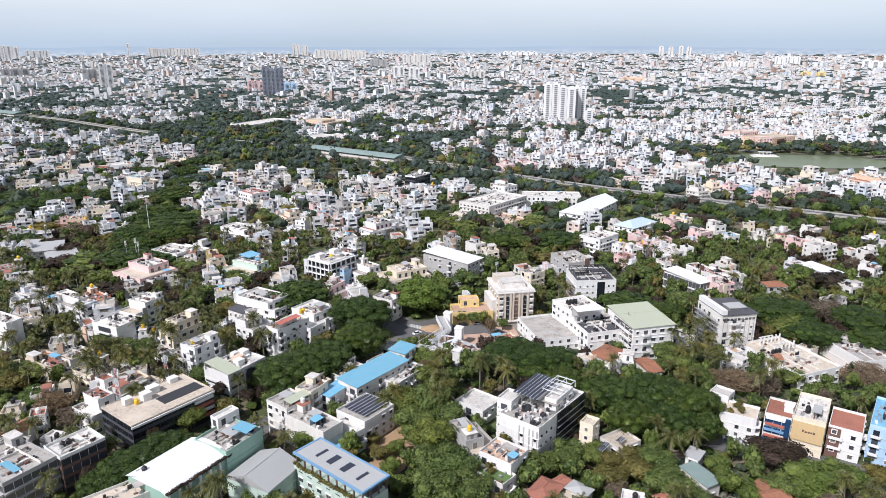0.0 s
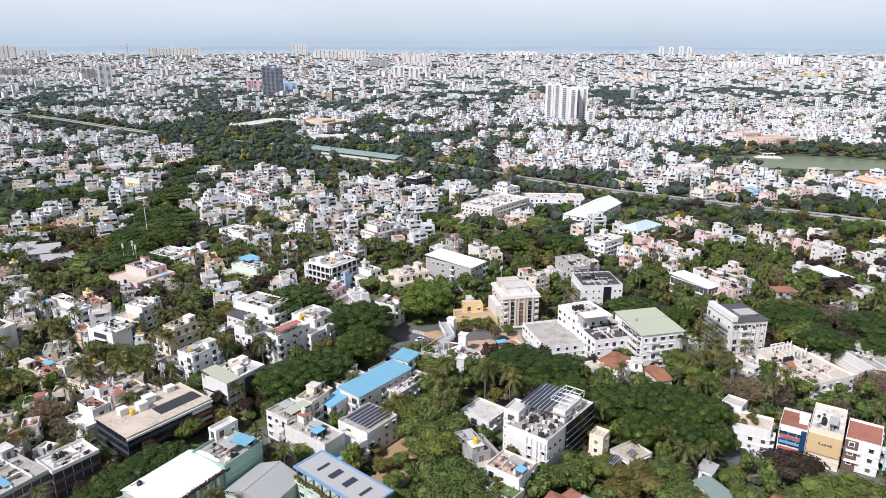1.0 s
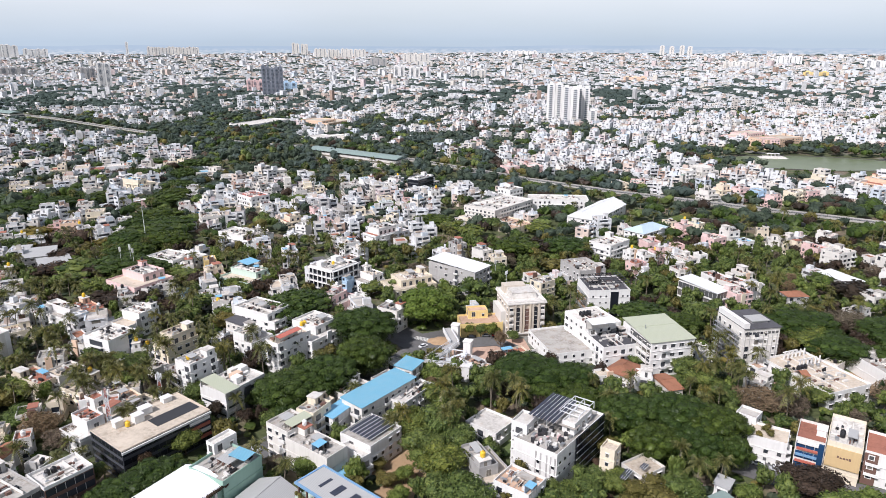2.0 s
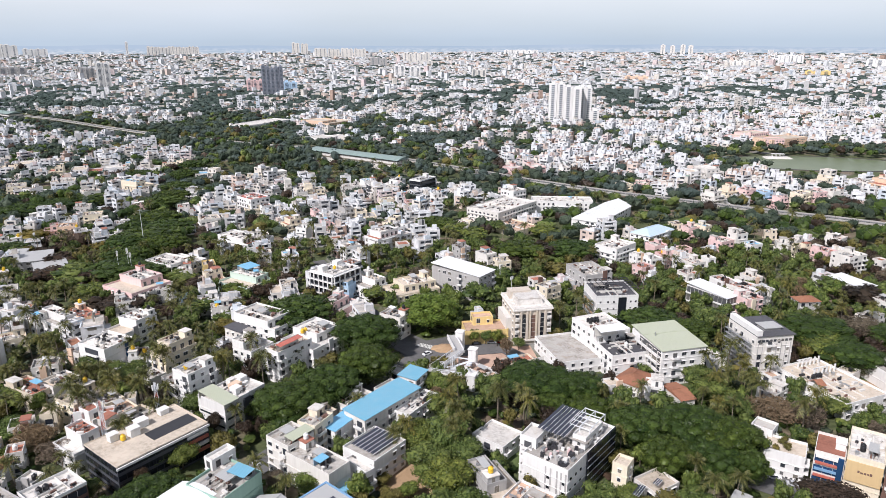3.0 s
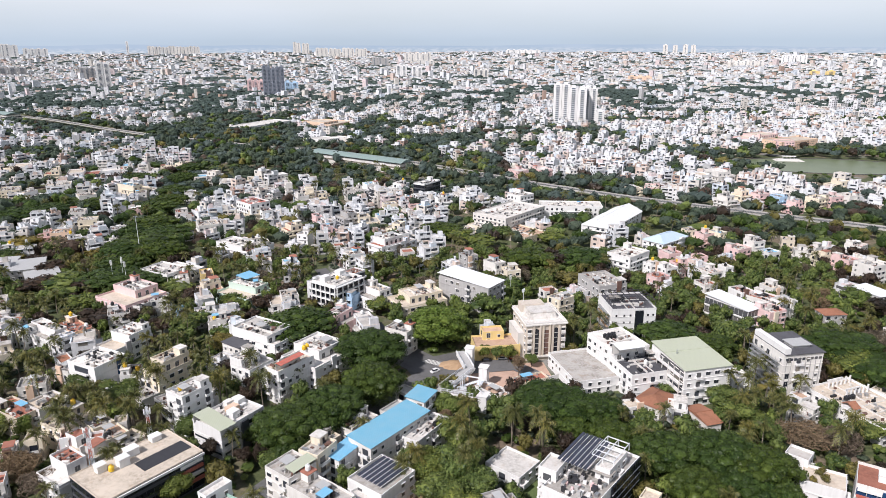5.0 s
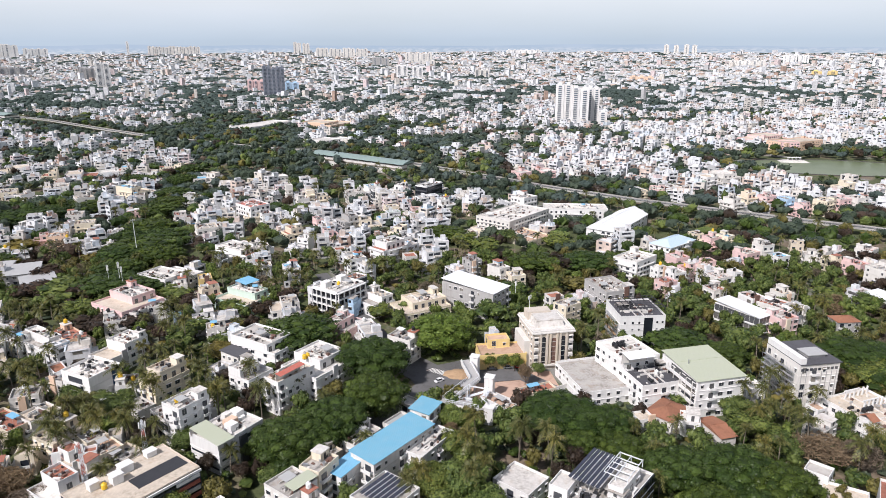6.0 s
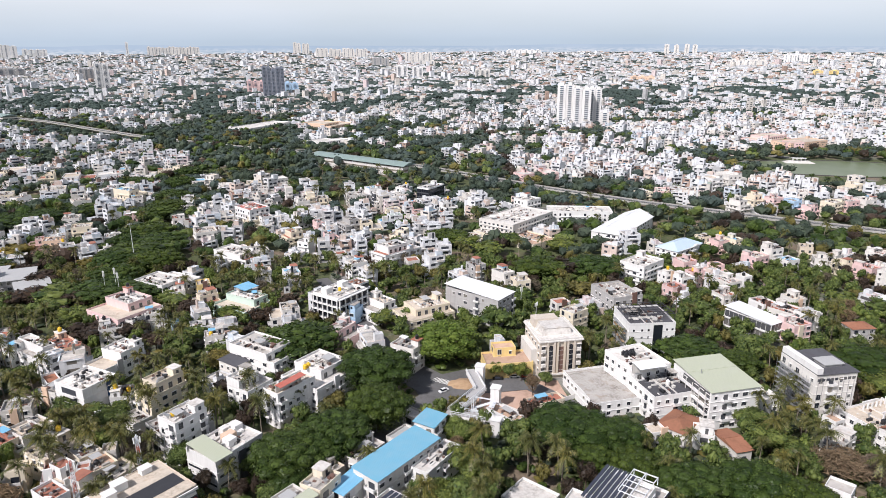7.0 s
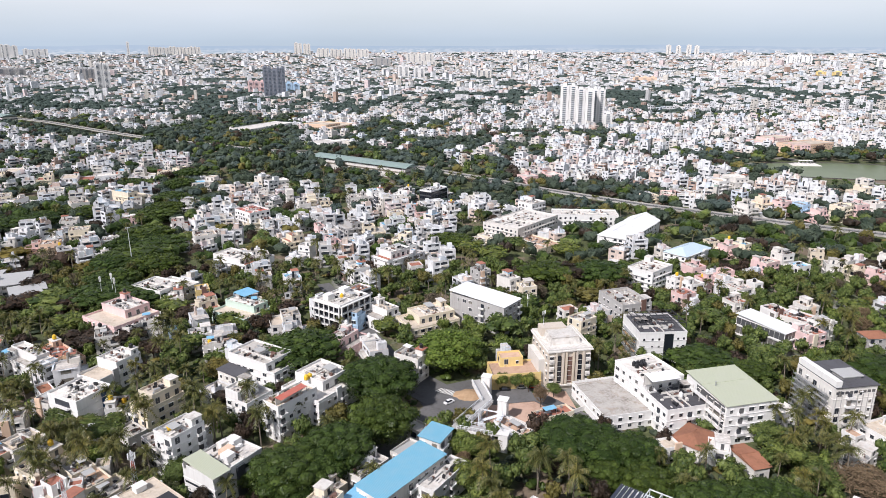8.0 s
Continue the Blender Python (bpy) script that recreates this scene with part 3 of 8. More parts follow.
        for si, (run, sm) in enumerate(sides):
            cols = max(1, int((run - 0.6) / FACADE_GAP))
            pitch = run / cols
            bal = rng.randrange(cols) if rng.random() < (0.75, 0.6, 0.2)[si] and pitch > 2.9 else -1
            for k in range(floors - bool(step)):
                for c in range(cols):
                    u = -run / 2 + pitch * (c + 0.5)
                    if c == bal and k > 0:
                        part("balcony", BALCONIES[pitch > 4.1], ob, at=sm @ Matrix.Translation((u, 0, k * fh + 0.06)))
                    elif rng.random() < (0.80, 0.72, 0.45)[si]:
                        wi = (pick + (c == 0)) % 4 if rng.random() < 0.8 else 2
                        wo = part("window", FRAMES[wi] if y < 215 else WINDOWS[wi], ob, at=sm @ Matrix.Translation((u, 0, k * fh + (0.85 if pick != 0 or c == 0 else 0.95))))
                        if y < 215:
                            part("pane", PANES[wi], wo)
    else:
        s = Solid()
        for run, sm in sides:
            cols = max(1, int(run / 3.3))
            for k in range(floors - bool(step)):
                for c in range(cols):
                    if rng.random() < 0.75:
                        u = -run / 2 + run / cols * (c + 0.5)
                        a, b = rng.uniform(0.5, 1.1), rng.uniform(0.6, 0.75)
                        s.face([sm @ Vector((u + i * a, -0.05, k * fh + j * fh * b + 0.35 * (j == 0) * 2)) for i, j in ((-1, 0), (1, 0), (1, 1), (-1, 1))])
        tagged(part("glazing", s.mesh("glazing", GLASS), ob), kind="stuff")
        if y < 760:
            s = Solid()
            for k in range(1, floors + (kind != "flat")):
                s.box(0, -d / 2 - 0.35, k * fh - 0.1, w * rng.uniform(0.6, 1.0), 0.8, 0.16).box(-w / 2 - 0.35, 0, k * fh - 0.1, 0.8, d * rng.uniform(0.5, 1.0), 0.16)
                if rng.random() < 0.6:
                    s.box(rng.uniform(-0.25, 0.25) * w, -d / 2 - 0.6, k * fh, rng.uniform(2.5, 4.5), 1.2, 0.95)
            if s.v:
                tagged(part("sunshade", s.mesh("sunshade", trim), ob), kind="stuff")
    if kind == "flat":
        if head is None:
            head = rng.random() < 0.75
        hx = hy = 0
        if head and min(tw, td) > 6:
            a, b, c = rng.uniform(2.8, 4.2), rng.uniform(3.2, 5.0), rng.uniform(2.4, 3.0)
            hx, hy = tx + rng.choice((-1, 1, 1)) * (tw / 2 - a / 2 - 0.4), ty + rng.choice((-1, 1, 1)) * (td / 2 - b / 2 - 0.4)
            s = Solid()
            s.box(hx, hy, body + 0.04, a, b, c, 0).box(hx, hy, body + 0.04 + c, a + 0.5, b + 0.5, 0.16, 1)
            s.box(hx, hy - b / 2 - 0.02, body + 0.1, 1.0, 0.06, 2.0, 2)
            part("stair_head", s.mesh("stair_head", trim, ROOF[rng.choice(("white", "white", "grey", "red"))] if roof != "red" else ROOF["white"], GLASS), ob)
            if tanks is None and rng.random() < 0.45:
                water_tank(m, hx, hy, body + 0.2 + c, rng.choice(("black", "black", "white", "white", "yellow")))
        if tanks is None and near and not step:
            for i in range(rng.choice((0, 0, 1, 2))):
                water_tank(m, -hx * 0.4 + rng.uniform(-1, 1) + i * 1.7, -hy * 0.5 + rng.uniform(-1, 1), body + 0.08, rng.choice(("black", "black", "black", "black", "white", "white", "yellow")))
        elif tanks:
            for i in range(tanks[1]):
                water_tank(m, -w * 0.22 + (i % 3) * 1.7, d * 0.12 + (i // 3) * 1.7, body + 0.08, tanks[0])
        if y < 620 and clutter and w * d > 60:
            roof_clutter(ob, tw * 0.9, td * 0.9, body + 0.08, rng, tx, ty)
    return ob



def roof_clutter(ob, w, d, z, rng, ox=0.0, oy=0.0):
    """Pipes, low plinths, a lean-to sheet and water drums on a terrace."""
    if rng.random() < 0.6:
        a, b = rng.uniform(2.5, min(5.5, w * 0.45)), rng.uniform(2.5, min(5, d * 0.45))
        cx, cy = ox + rng.uniform(-1, 1) * (w / 2 - a / 2 - 0.6), oy + rng.uniform(-1, 1) * (d / 2 - b / 2 - 0.6)
        s = Solid()
        for i in (-1, 1):
            for j in (-1, 1):
                s.tube((cx + i * a / 2.2, cy + j * b / 2.2, z), (cx + i * a / 2.2, cy + j * b / 2.2, z + 2.2 + 0.1 * j), 0.05, 0.05, 6, 1)
        s.box(cx, cy, z + 2.25, a, b, 0.06, 0, tilt=0.06)
        part("roof_shelter", s.mesh("roof_shelter", ROOF[rng.choice(("sheet_grey", "sheet_grey", "sheet_white", "sheet_grey", "sheet_sky", "grey"))], STEEL), ob, "light sheet shelter on thin steel posts")
    s = Solid()
    for i in range(int(min(60, rng.randrange(8, 16) + w * d / 14))):
        a = rng.choice((0.4, 0.7, 1.0, 1.4, 2.2))
        s.box(ox + rng.uniform(-0.42, 0.42) * w, oy + rng.uniform(-0.42, 0.42) * d, z, a, rng.uniform(0.4, 1.0), rng.uniform(0.2, 1.1), rng.randrange(5), rng.choice((0, 0, 1.571, rng.uniform(0, 3))))
    for i in range(2):
        # low upstand walls between the terraces
        if w > 8 and d > 8:
            s.box(ox + rng.uniform(-0.3, 0.3) * w, oy, z, 0.2, d * 0.98, rng.uniform(0.4, 0.9), 0)
            s.box(ox + rng.uniform(-0.15, 0.15) * w, oy + rng.uniform(-0.3, 0.3) * d, z, w * 0.66, 0.2, rng.uniform(0.4, 0.9), 0)
        yy = oy + rng.uniform(-0.4, 0.4) * d
        s.tube((ox - w * 0.4, yy, z + 0.12), (ox + w * rng.uniform(0, 0.4), yy, z + 0.12), 0.06, 0.06, 5, 1)
    tagged(part("roof_clutter", s.mesh("roof_clutter", WALL["offwhite"], STEEL, ROOF["grey"], WALL["brown"], BLACK_PLASTIC), ob), kind="stuff")


def gable_roof(ob, w, d, z, roof, kind, rise=None, over=0.5):
    """A pitched roof with thickness: gable (ridge along x), hip, lean-to or barrel vault."""
    s = Solid()
    W, D = w + 2 * over, d + 2 * over
    rise = rise or min(w, d) * (0.12 if kind == "barrel" else 0.22)
    if kind == "barrel":
        n = 10
        pts = [(-D / 2 + D * i / n, rise * math.sin(math.pi * i / n)) for i in range(n + 1)]
        for (a, za), (b, zb) in zip(pts, pts[1:]):
            s.face([(-W / 2, a, z + za), (W / 2, a, z + za), (W / 2, b, z + zb), (-W / 2, b, z + zb)])
        for sx in (-1, 1):
            s.face([(sx * w / 2, a, z + za) for a, za in (pts if sx < 0 else pts[::-1])])
    elif kind == "shed":
        s.box(0, 0, z + 0.026 * D, W, D, 0.14, 0, tilt=0.05)
    else:
        rx = W / 2 - (D / 2 if kind == "hip" else 0)
        rx = max(rx, 0.3)
        top = z + rise
        A, B, C, E = (-W / 2, -D / 2, z), (W / 2, -D / 2, z), (W / 2, D / 2, z), (-W / 2, D / 2, z)
        P, Q = (-rx, 0, top), (rx, 0, top)
        s.face([A, B, Q, P]).face([C, E, P, Q]).face([B, C, Q]).face([E, A, P]).face([A, E, C, B])
        s.box(0, 0, top - 0.08, 2 * rx, 0.3, 0.2)
    part("roof", s.mesh("roof", ROOF[roof]), ob)


# ---- ground pieces ----
paved = []


def strip(a, b, width, z, mat, name, label, thick=0.1):
    a, b = Vector((*a, 0)), Vector((*b, 0))
    c, d = (a + b) / 2, b - a
    z += 0.012 * len(paved)
    s = Solid().box(0, 0, z - thick, d.length, width, thick)
    ob = new(name, s.mesh(name, mat))
    ob.matrix_basis = Matrix.Translation(c) @ Matrix.Rotation(math.atan2(d.y, d.x), 4, "Z")
    paved.append((a.xy, b.xy, width / 2))
    return tagged(ob, label, name, kind="structure")


def off_road(x, y, margin):
    p = Vector((x, y))
    for a, b, half in paved:
        e = b - a
        k = min(1, max(0, (p - a).dot(e) / e.length_squared))
        if (p - a - e * k).length < half + margin:
            return False
    return True

# ---- terrain ----
def land(x, y):
    """Height of the ground: level town, rising gently to the far plateau."""
    r = math.hypot(x, y)
    return 46 * ((r - 2400) / 2450) ** 1.5 if r > 2400 else 0.0


def ground_sheet():
    radii = [0, 60, 130, 220, 330, 460, 620, 820, 1060, 1350, 1700, 2050, 2400, 2700, 3000, 3300, 3600, 3900, 4200, 4500, 4850]
    n = 96
    v = [(0, 0, 0)]
    for r in radii[1:]:
        for i in range(n):
            w = 2 * math.pi * i / n
            v.append((r * math.cos(w), r * math.sin(w), land(r, 0)))
    f = [(0, 1 + i, 1 + (i + 1) % n) for i in range(n)]
    for k in range(len(radii) - 2):
        for i in range(n):
            a, b = 1 + k * n + i, 1 + k * n + (i + 1) % n
            f.append((a, a + n, b + n, b))
    return tagged(new("ground", mesh_from("ground", v, f, [GROUND])), "earth, dry grass and paving between the houses", "ground", kind="structure")


ground_sheet()


def haze_backdrop():
    """Plain far town and blue hills on the horizon, haze painted into their glow."""
    m, t, p = shader("distant_haze_glow")
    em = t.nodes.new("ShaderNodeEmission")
    # speckled far roofs below, hills above, both in haze-blue emission
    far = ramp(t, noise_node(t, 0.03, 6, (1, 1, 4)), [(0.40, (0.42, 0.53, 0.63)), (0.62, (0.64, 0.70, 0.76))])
    hill_haze = ramp(t, noise_node(t, 0.003, 4), [(0.3, (0.40, 0.52, 0.65)), (0.7, (0.47, 0.58, 0.70))])
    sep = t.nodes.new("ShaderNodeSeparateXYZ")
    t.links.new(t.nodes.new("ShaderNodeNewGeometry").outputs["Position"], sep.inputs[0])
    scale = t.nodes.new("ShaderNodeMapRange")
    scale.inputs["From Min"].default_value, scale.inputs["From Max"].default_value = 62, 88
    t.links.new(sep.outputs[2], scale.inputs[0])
    t.links.new(mix(t, scale.outputs[0], far, hill_haze), em.inputs[0])
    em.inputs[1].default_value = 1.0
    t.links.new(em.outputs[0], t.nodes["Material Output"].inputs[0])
    n, s = 240, Solid()
    rim = []
    for i in range(n):
        w = 2 * math.pi * i / n
        z = 94 + 20 * noise.noise((3.5 * math.cos(w), 3.5 * math.sin(w), 0)) + 10 * noise.noise((14 * math.cos(w), 14 * math.sin(w), 3))
        rim.append((4880 * math.cos(w), 4880 * math.sin(w), z))
    for i in range(n):
        a, b = rim[i], rim[(i + 1) % n]
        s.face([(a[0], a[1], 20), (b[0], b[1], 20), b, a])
    tagged(new("backdrop", s.mesh("backdrop", m)), "glowing backdrop of haze-blue town and hills along the horizon", "backdrop", kind="structure")


haze_backdrop()


# ---- lake ----
LAKE = (392.0, 745.0, 98.0, 47.0, radians(-8))


def lake_edge(w, grow=0.0):
    cx, cy, a, b, rot = LAKE
    k = 1 + 0.10 * noise.noise((2 * math.cos(w), 2 * math.sin(w), 5))
    px, py = (a * k + grow) * math.cos(w), (b * k + grow) * math.sin(w)
    return cx + px * math.cos(rot) - py * math.sin(rot), cy + px * math.sin(rot) + py * math.cos(rot)


def in_lake(x, y, grow=0.0):
    cx, cy, a, b, rot = LAKE
    dx, dy = x - cx, y - cy
    u, v = dx * math.cos(rot) + dy * math.sin(rot), -dx * math.sin(rot) + dy * math.cos(rot)
    return (u / (a + grow)) ** 2 + (v / (b + grow)) ** 2 < 1


def lake():
    m, t, p = shader("lake_water")
    t.links.new(ramp(t, noise_node(t, 0.02, 4), [(0.3, (0.12, 0.15, 0.08)), (0.7, (0.17, 0.20, 0.115))]), p.inputs["Base Color"])
    p.inputs["Roughness"].default_value = 0.38
    bump(t, p, noise_node(t, 1.5, 3), 0.15, 0.05)
    s = Solid()
    s.face([(*lake_edge(2 * math.pi * i / 64), 0.06) for i in range(64)])
    ob = tagged(new("water", s.mesh("water", m)), "still greenish lake water among trees", "lake", kind="structure")
    rim = Solid()
    for i in range(64):
        a, b = 2 * math.pi * i / 64, 2 * math.pi * (i + 1) / 64
        p0, p1, p2, p3 = lake_edge(a), lake_edge(b), lake_edge(b, 2.0), lake_edge(a, 2.0)
        rim.face([(*p0, 0.0), (*p1, 0.0), (*p1, 0.5), (*p0, 0.5)]).face([(*p0, 0.5), (*p1, 0.5), (*p2, 0.5), (*p3, 0.5)]).face([(*p3, 0.5), (*p2, 0.5), (*p2, 0.0), (*p3, 0.0)])
    tagged(new("kerb", rim.mesh("kerb", BALLAST)), "dark stone edge round the lake", "kerb", kind="structure")
    return ob


lake()


def lake_platform(x, y, rot):
    """A white stepped bathing platform with a small columned pavilion, standing in the water."""
    ob = thing("lake_platform", pose(x, y, 0, 0, 0, rot), "white stepped stone platform standing in the lake", "platform")
    for k in range(4):
        part("step", Solid().box(0, 0, 0.5 * k - 0.2, 30 - 3 * k, 14 - 2.4 * k, 0.5).mesh("step", WALL["offwhite"]), ob)
    for i in range(4):
        for j in (-1, 1):
            part("column", Solid().tube((-6 + 4 * i, 1.6 * j, 1.8), (-6 + 4 * i, 1.6 * j, 4.6), 0.25, 0.22, 8).mesh("column", WALL["white"]), ob)
    part("roof", Solid().box(0, 0, 4.6, 14, 5, 0.4).mesh("roof", WALL["white"]), ob)


# ---- metro viaduct ----
def viaduct(points, deck=6.4):
    """Elevated railway: box deck with parapets and rails on single piers."""
    for a, b in zip(points, points[1:]):
        a, b = Vector((*a, 0)), Vector((*b, 0))
        d = b - a
        m = Matrix.Translation(a) @ Matrix.Rotation(math.atan2(d.y, d.x), 4, "Z")
        ob = thing("metro_viaduct", m, "elevated pale concrete railway viaduct on single piers", "viaduct", "railway")
        n = d.length
        s = Solid().box(n / 2, 0, deck - 1.6, n, 9.2, 0.5).box(n / 2, 0, deck - 2.2, n, 4.0, 0.6)
        part("deck", s.mesh("deck", CONCRETE), ob)
        part("track_bed", Solid().box(n / 2, 0, deck - 1.1, n, 8.4, 0.06).mesh("track_bed", BALLAST), ob)
        for sg in (-1, 1):
            part("parapet", Solid().box(n / 2, sg * 4.5, deck - 1.1, n, 0.25, 0.9).mesh("parapet", CONCRETE), ob)
        for yy in (-2.8, -1.4, 1.4, 2.8):
            part("rail", Solid().box(n / 2, yy, deck - 1.04, n, 0.12, 0.2).mesh("rail", STEEL), ob)
        k = max(1, round(n / 28))
        for i in range(k):
            xx = n * (i + 0.5) / k
            s = Solid().tube((xx, 0, -0.3), (xx, 0, deck - 3.2), 0.9, 0.9, 10).box(xx, 0, deck - 3.3, 2.0, 4.6, 0.9, taper=1.25)
            part("pier", s.mesh("pier", CONCRETE), ob)
        paved.append((a.xy, b.xy, 6))


def metro_station(a, b, width=21, label="long grey-green vaulted railway station over the viaduct"):
    a, b = Vector((*a, 0)), Vector((*b, 0))
    d = b - a
    c = (a + b) / 2
    ob = thing("metro_station", Matrix.Translation(c) @ Matrix.Rotation(math.atan2(d.y, d.x), 4, "Z"), label, "station")
    n = d.length
    part("wall", Solid().box(0, 0, 0, n - 4, width - 3, 9.5).mesh("wall", WALL["offwhite"]), ob)
    part("ribbon_window", Solid().box(0, 0, 5.2, n - 3.8, width - 2.8, 1.6).mesh("ribbon_window", GLASS), ob)
    gable_roof(ob, n, width, 11.0, "sheet_teal", "barrel", rise=2.6)
    for sg in (-1, 1):
        for i in range(int(n / 9)):
            xx = -n / 2 + 5 + i * 9
            part("column", Solid().box(xx, sg * (width / 2 - 1), 8.5, 0.4, 0.4, 2.8).mesh("column", WHITE_STEEL), ob)
    paved.append((a.xy, b.xy, width / 2 + 3))


# ---- towers ----
def tower(x, y, rot, w, d, h, wall="white", bays=3, gap=3.1, label="", slabs=True, fine=False):
    """High-rise flats: wings of different height, floor slabs, recessed dark bays."""
    z0 = land(x, y)
    ob = thing("apartment_tower", pose(x, y, z0, 0, 0, rot), label or f"tall {WALL_WORD[wall]} apartment tower with balconies", "tower", "high-rises")
    rng = random.Random(int(x * 7 + y))
    bw = w / bays
    for i in range(bays):
        hh = h * rng.uniform(0.92, 1.0) if i else h
        dd = d * rng.uniform(0.82, 1.0)
        cx = -w / 2 + bw * (i + 0.5)
        part("wing", Solid().box(cx, 0, -1, bw * 0.98, dd, hh + 1).mesh("wing", WALL[wall]), ob)
        part("plant_room", Solid().box(cx, 0, hh, bw * 0.45, dd * 0.4, 3.2).mesh("plant_room", WALL[wall]), ob)
        s, g = Solid(), Solid()
        n = int(hh / gap)
        if fine:
            slab = Solid().box(cx, -dd / 2 - 0.4, 0, bw * 0.50, 1.1, 0.95).mesh("balcony", WALL[wall])
            pane = Solid().box(cx, -dd / 2 - 0.02, 0.95, bw * 0.40, 0.1, gap - 1.3).mesh("window", PALE_GLASS)
            for k in range(1, n):
                part("balcony", slab, ob, at=Matrix.Translation((0, 0, k * gap)))
                part("window", pane, ob, at=Matrix.Translation((0, 0, k * gap)))
            continue
        for k in range(1, n):
            if slabs and y < 3000:
                s.box(cx, -dd / 2 - 0.4, k * gap, bw * 0.50, 1.1, 0.95)
            g.box(cx, -dd / 2 - 0.02, k * gap + 0.95, bw * (0.22 if y > 3000 else 0.40), 0.1, gap - 1.3)
            for sx in (-1, 1):
                if (i == 0 and sx < 0) or (i == bays - 1 and sx > 0):
                    g.box(cx + sx * bw * 0.49, 0, k * gap + 0.95, 0.1, dd * 0.55, gap - 1.5)
        if slabs and s.v:
            tagged(part("balcony_front", s.mesh("balcony_front", WALL[wall]), ob), kind="stuff")
        tagged(part("glazing", g.mesh("glazing", PALE_GLASS), ob), kind="stuff")
    built.append((x, y, max(w, d) / 2 + 4, w, d, rot))
    return ob

# ---- special buildings and street things ----
def solar_array(x, y, rot, w, d, z, rows=4, tilt=8.0, label="rows of dark blue solar panels on a steel frame"):
    """Rows of panels, each panel a part, on legs and rails."""
    ob = thing("solar_array", pose(x, y, z, 0, 0, rot), label, "solar panels")
    pitch = d / rows
    n = max(2, int(w / 2.1))
    pw = w / n
    s = Solid().box(0, 0, 0, pw - 0.06, pitch * 0.66, 0.05)
    panel = s.mesh("panel", SOLAR)
    leg = Solid().box(0, 0, 0, 0.08, 0.08, 0.9).mesh("leg", STEEL)
    for r in range(rows):
        yy = -d / 2 + pitch * (r + 0.5)
        part("rail", Solid().box(0, yy - pitch * 0.45, 0.55, w, 0.1, 0.1).mesh("rail", WHITE_STEEL), ob)
        for i in range(n):
            part("panel", panel, ob, at=Matrix.Translation((-w / 2 + pw * (i + 0.5), yy, 0.75)) @ Matrix.Rotation(radians(tilt), 4, "X"))
        for i in (0, 1):
            part("leg", leg, ob, at=Matrix.Translation(((i - 0.5) * (w - 0.6), yy, 0)))
    return ob


